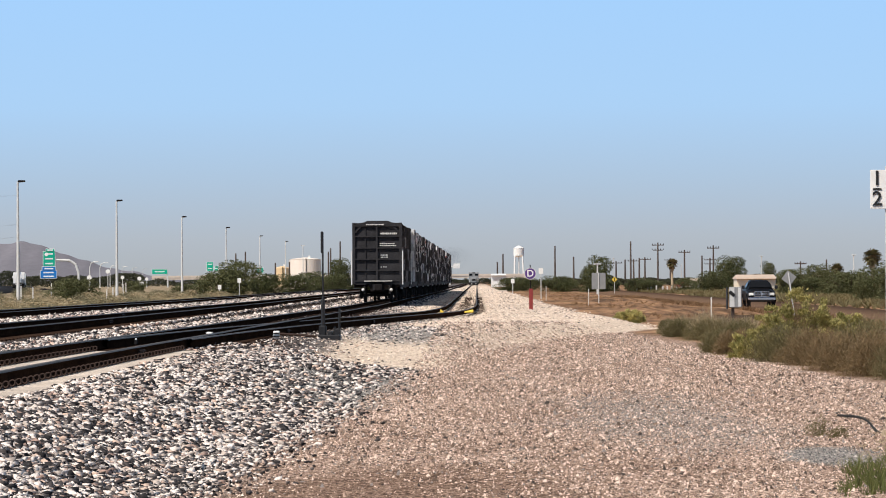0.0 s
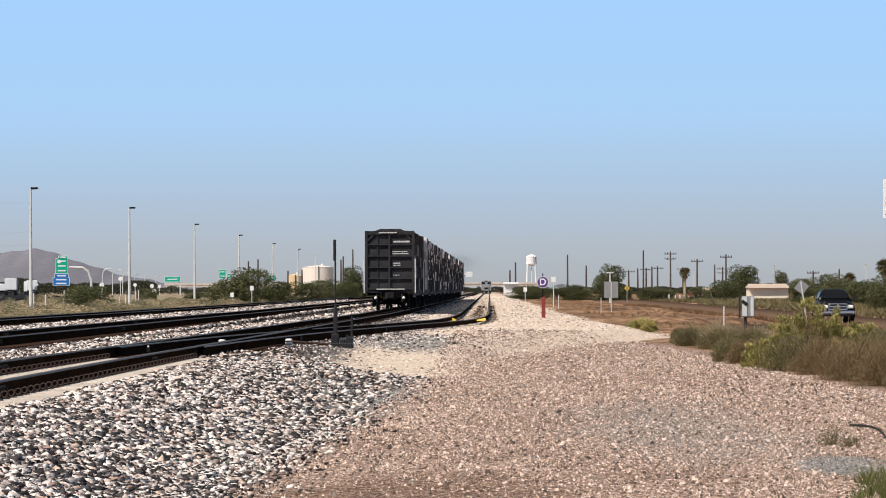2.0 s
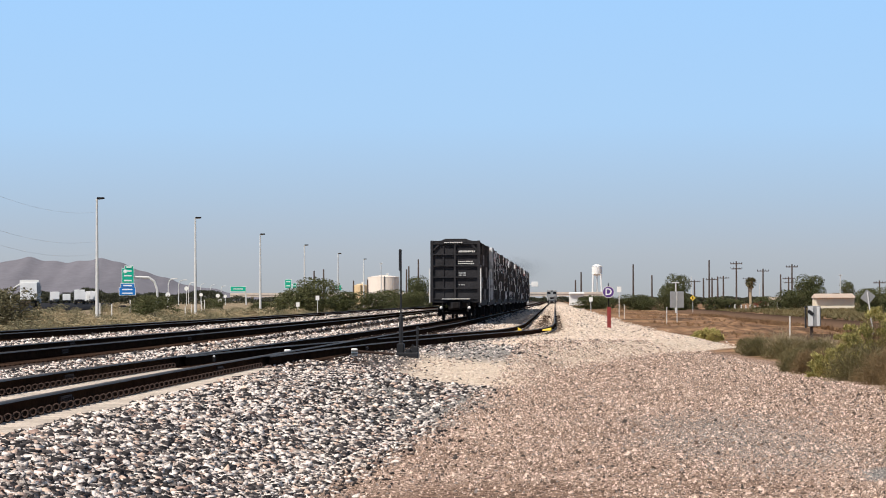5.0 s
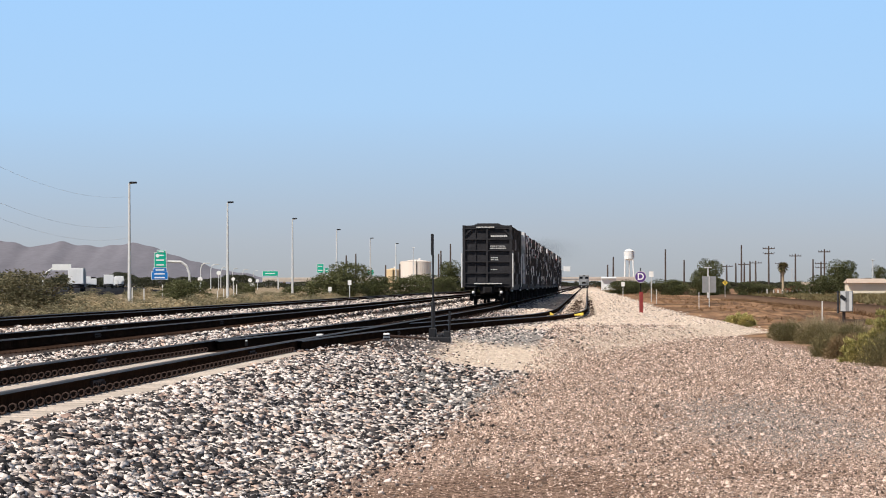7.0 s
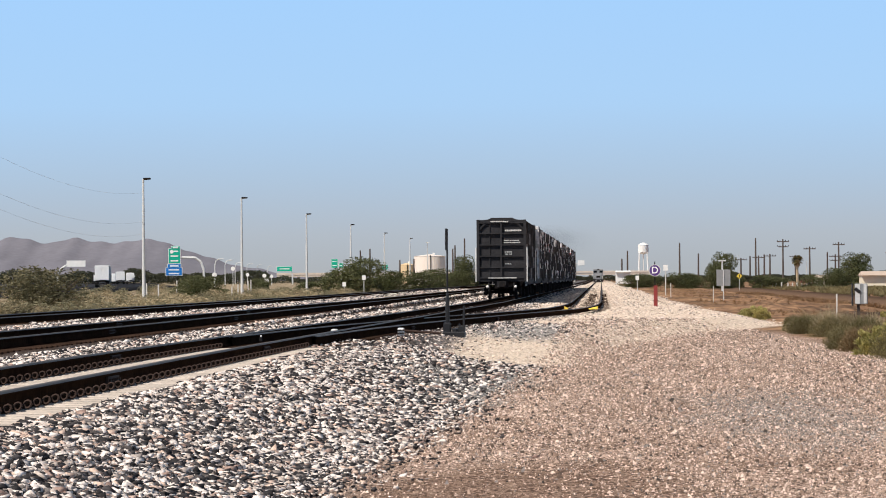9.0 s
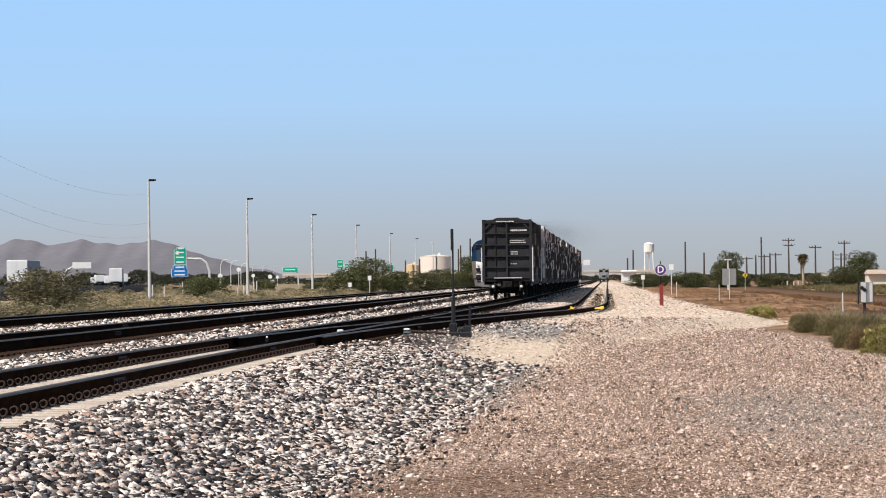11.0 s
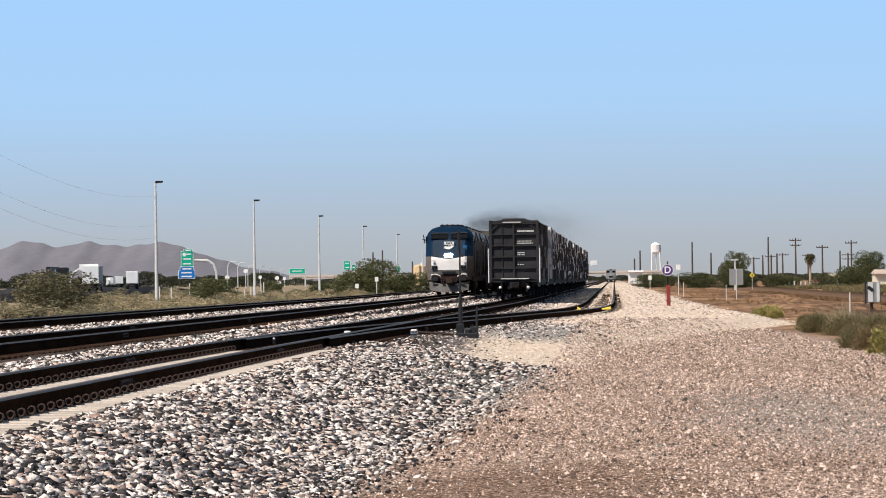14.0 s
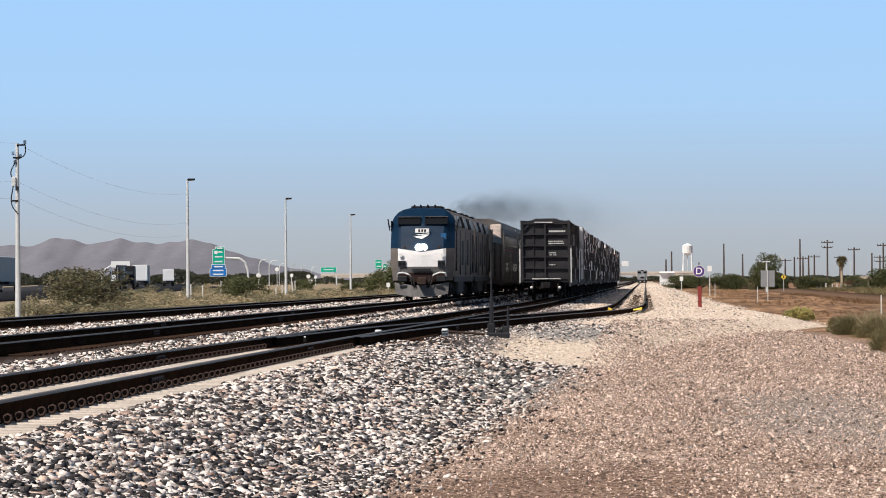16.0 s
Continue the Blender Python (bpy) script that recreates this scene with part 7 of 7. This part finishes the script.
# ---- broken stone, joined by kind ----
CUB = np.array([(a, b, c) for a in (-1, 1) for b in (-1, 1) for c in (-1, 1)], float)
CUB_F = np.array([(0, 1, 3), (0, 3, 2), (4, 6, 7), (4, 7, 5), (0, 4, 5), (0, 5, 1), (2, 3, 7), (2, 7, 6), (0, 2, 6), (0, 6, 4), (1, 5, 7), (1, 7, 3)])
OCT = np.array([(1, 0, 0), (0, 1, 0), (-1, 0, 0), (0, -1, 0), (0, 0, 1), (0, 0, -1)], float)
OCT_F = np.array([(0, 1, 4), (1, 2, 4), (2, 3, 4), (3, 0, 4), (1, 0, 5), (2, 1, 5), (3, 2, 5), (0, 3, 5)])


CAP = np.array([(1, 0.3, -0.6), (0.3, 1, -0.6), (-1, -0.3, -0.6), (-0.3, -1, -0.6), (0.42, 0.1, 0.62), (-0.40, -0.1, 0.55)], float)
CAP_F = np.array([(0, 1, 4), (1, 5, 4), (1, 2, 5), (2, 3, 5), (3, 4, 5), (3, 0, 4)])
SHAPES = {"block": (CUB, CUB_F), "chip": (OCT, OCT_F), "cap": (CAP, CAP_F)}


def stones(name, x, y, size, mat, label, seed, lift=0.25, shape="block", heap=0.0, z=None):
    """Broken stones of the given half-sizes lying on the ground at x, y; caps lie half sunk."""
    r = np.random.default_rng(seed)
    base, faces = SHAPES[shape]
    n, k = len(x), len(base)
    v = base[None] * r.uniform(0.40, 1.2, (n, k, 1)) + r.normal(0, 0.24, (n, k, 3))
    v = v * (size[:, None] * r.uniform(0.45, 1.5, (n, 3)))[:, None, :]
    q = r.normal(0, 1, (n, 4))
    q /= np.linalg.norm(q, axis=1)[:, None]
    w, a, b, c = q.T
    R = np.stack([1 - 2 * (b * b + c * c), 2 * (a * b - c * w), 2 * (a * c + b * w), 2 * (a * b + c * w), 1 - 2 * (a * a + c * c), 2 * (b * c - a * w), 2 * (a * c - b * w), 2 * (b * c + a * w), 1 - 2 * (a * a + b * b)], -1).reshape(n, 3, 3)
    if shape == "cap":
        a = r.uniform(0, 2 * math.pi, (n, 1))
        v = np.stack([v[..., 0] * np.cos(a) - v[..., 1] * np.sin(a), v[..., 0] * np.sin(a) + v[..., 1] * np.cos(a), v[..., 2]], -1)
    else:
        v = np.einsum("nij,nkj->nki", R, v) * np.array([1.15, 1.0, 0.66])
    zz = (ground_z(x, y) if z is None else z) + size * lift + heap * r.uniform(0, 1, n)
    v += np.stack([x, y, zz], -1)[:, None, :]
    f = (faces[None] + (np.arange(n) * k)[:, None, None]).reshape(-1, 3)
    return tagged(arrays(name, v.reshape(-1, 3), f, mat), label, "stones", kind="stuff")


def scatter(seed, n, x0, x1, y0, y1, fade=1.0):
    """Random places, thinning with distance along y."""
    r = np.random.default_rng(seed)
    u = r.uniform(0, 1, n)
    if fade == 1.0:
        y = y0 + (y1 - y0) * u
    else:
        y = y0 * (y1 / y0) ** u
    return r.uniform(x0, x1, n), y, r


def build_stones():
    # shoulder of the near track
    x, y, r = scatter(1, 150000, -5.2, -0.6, 22, 72, 2.0)
    t = toe(y)
    k = (x < t - 0.15 + r.exponential(0.16, len(x)) * (r.uniform(0, 1, len(x)) < 0.6)) & ~((x < -4.75) & (y < 64))
    grey = ((1.15 - ((x + 2.3) / 1.25) ** 2 - ((y - 61) / 15) ** 2) > r.uniform(-0.7, 0.75, len(x))) & (r.uniform(0, 1, len(x)) < 0.90)
    k &= ~((x < -4.05) & (y > 60) & (r.uniform(0, 1, len(x)) < 0.88)) & (x > -0.185 * y - 0.3)
    a, g = k & ~grey, k & grey
    size = r.uniform(0.013, 0.035, len(x)) * np.where(x > t - 0.3, 0.7, 1.0)
    stones("ballast", x[a], y[a], size[a], M_BALLAST, "coarse mixed pale and dark railway ballast", 2, 0.25, "block", 0.02)
    stones("grey_ballast", x[g], y[g], size[g] * 0.55, M_GREYSTONE, "fine grey gravel spread on the ballast shoulder", 3, 0.2, "chip")
    # cribs and the strips between the tracks
    x, y, r = scatter(4, 9000, -7.6, -4.7, 24, 200, 2.0)
    k = (np.abs(np.mod(y - 22.0, 0.555) - 0.2775) < 0.16) | (y > 64)
    stones("crib_ballast", x[k], y[k], r.uniform(0.025, 0.045, k.sum()), M_BALLAST, "ballast stones between the ties", 5, 0.1, "chip", 0.0, (TOP_C(y) - 0.24)[k])
    x, y, r = scatter(6, 44000, -9.25, -7.15, 36, 330, 2.0)
    stones("ballast", x, y, r.uniform(0.026, 0.050, len(x)) * (0.7 + y / 110), M_BALLAST, "mixed ballast between the siding and main line", 7, 0.3, "chip", 0.02)
    x, y, r = scatter(8, 34000, -15.5, -12.6, 60, 360, 2.0)
    stones("ballast", x, y, r.uniform(0.036, 0.068, len(x)) * (0.6 + y / 200), M_BALLAST, "mixed ballast between the two main lines", 9, 0.3, "chip", 0.02)
    # pale fill round the spur
    x, y, r = scatter(10, 52000, -4.6, 6.8, 64, 650, 2.0)
    odd0 = np.random.default_rng(77).uniform(0, 1, len(x))
    k = (x < pad_edge(y) + 0.3 * r.normal(0, 1, len(x))) & (((np.abs(x - LINE_D(y)) > 1.2 + 0.25 * r.normal(0, 1, len(x))) | (odd0 < 0.5)) | (y > 420))
    inner = np.interp(y, [66, 90, 105, 130, 156, 172], [-2.9, -3.3, -2.6, -1.6, -1.0, -3.4]) + r.normal(0, 0.35, len(x))
    odd = r.uniform(0, 1, len(x))
    grey = 1.2 - ((x + 2.1) / 1.8) ** 2 - ((y - 97) / 13) ** 2 > r.uniform(0, 0.8, len(x))
    bare = 1.0 - ((x - 0.1) / 1.05) ** 2 - ((y - 82) / 16) ** 2 > r.uniform(0, 1.0, len(x))
    k &= ~(bare & (odd0 < 0.15))
    streak = (y > 148) & (y < 420) & ((np.abs(x - LINE_D(y) - 0.1) < 0.30) | (np.abs(x - LINE_D(y) - 1.12) < 0.26)) & (odd0 > 0.08)
    k &= ~streak
    pale = k & (x > inner) & (odd < 0.85) & ~grey
    mixed = k & ~pale & ((x < inner) | (odd > 0.94) | grey)
    stones("pale_gravel", x[pale], y[pale], r.uniform(0.010, 0.032, pale.sum()) * (0.7 + y[pale] / 150), M_PALESTONE, "cream coloured crushed stone round the spur track", 11, 0.2, "chip")
    stones("mixed_gravel", x[mixed], y[mixed], r.uniform(0.014, 0.040, mixed.sum()) * (0.7 + y[mixed] / 200), M_BALLAST, "mixed ballast stones beside the spur track", 14, 0.2, "chip")
    # gravel road
    x, y, r = scatter(12, 210000, -2.6, 7.5, 27.5, 120, 2.0)
    k = (x > toe(y) - 0.1) & (x < np.interp(y, [0, 59, 75, 114], [9, 6.6, 6.0, 5.0]))
    k &= ~((1.0 - ((x + 0.9) / 1.7) ** 2 - ((y - 30) / 5.5) ** 2 > r.uniform(0, 1, len(x))) & (r.uniform(0, 1, len(x)) < 0.82))
    far = 1.0 - ((x - 2.3) / 1.6) ** 2 - ((y - 46) / 13) ** 2 > r.uniform(0.15, 2.2, len(x))
    grey = k & ((1.0 - ((x - 3.5) / 0.55) ** 2 - ((y - 35.5) / 2.4) ** 2 > r.uniform(0, 0.5, len(x))) | far)
    stones("grey_gravel", x[grey], y[grey], r.uniform(0.006, 0.014, grey.sum()) * (0.85 + y[grey] / 95), M_GREYSTONE, "blue-grey gravel spilled on the access road", 16, 0.1, "cap")
    k &= ~grey
    stones("road_gravel", x[k], y[k], (0.0065 + r.exponential(0.0042, k.sum()).clip(0, 0.018)) * (0.85 + y[k] / 95), M_PINKSTONE, "pinkish brown loose gravel on the access road", 13, 0.1, "cap")


build_stones()
motions()
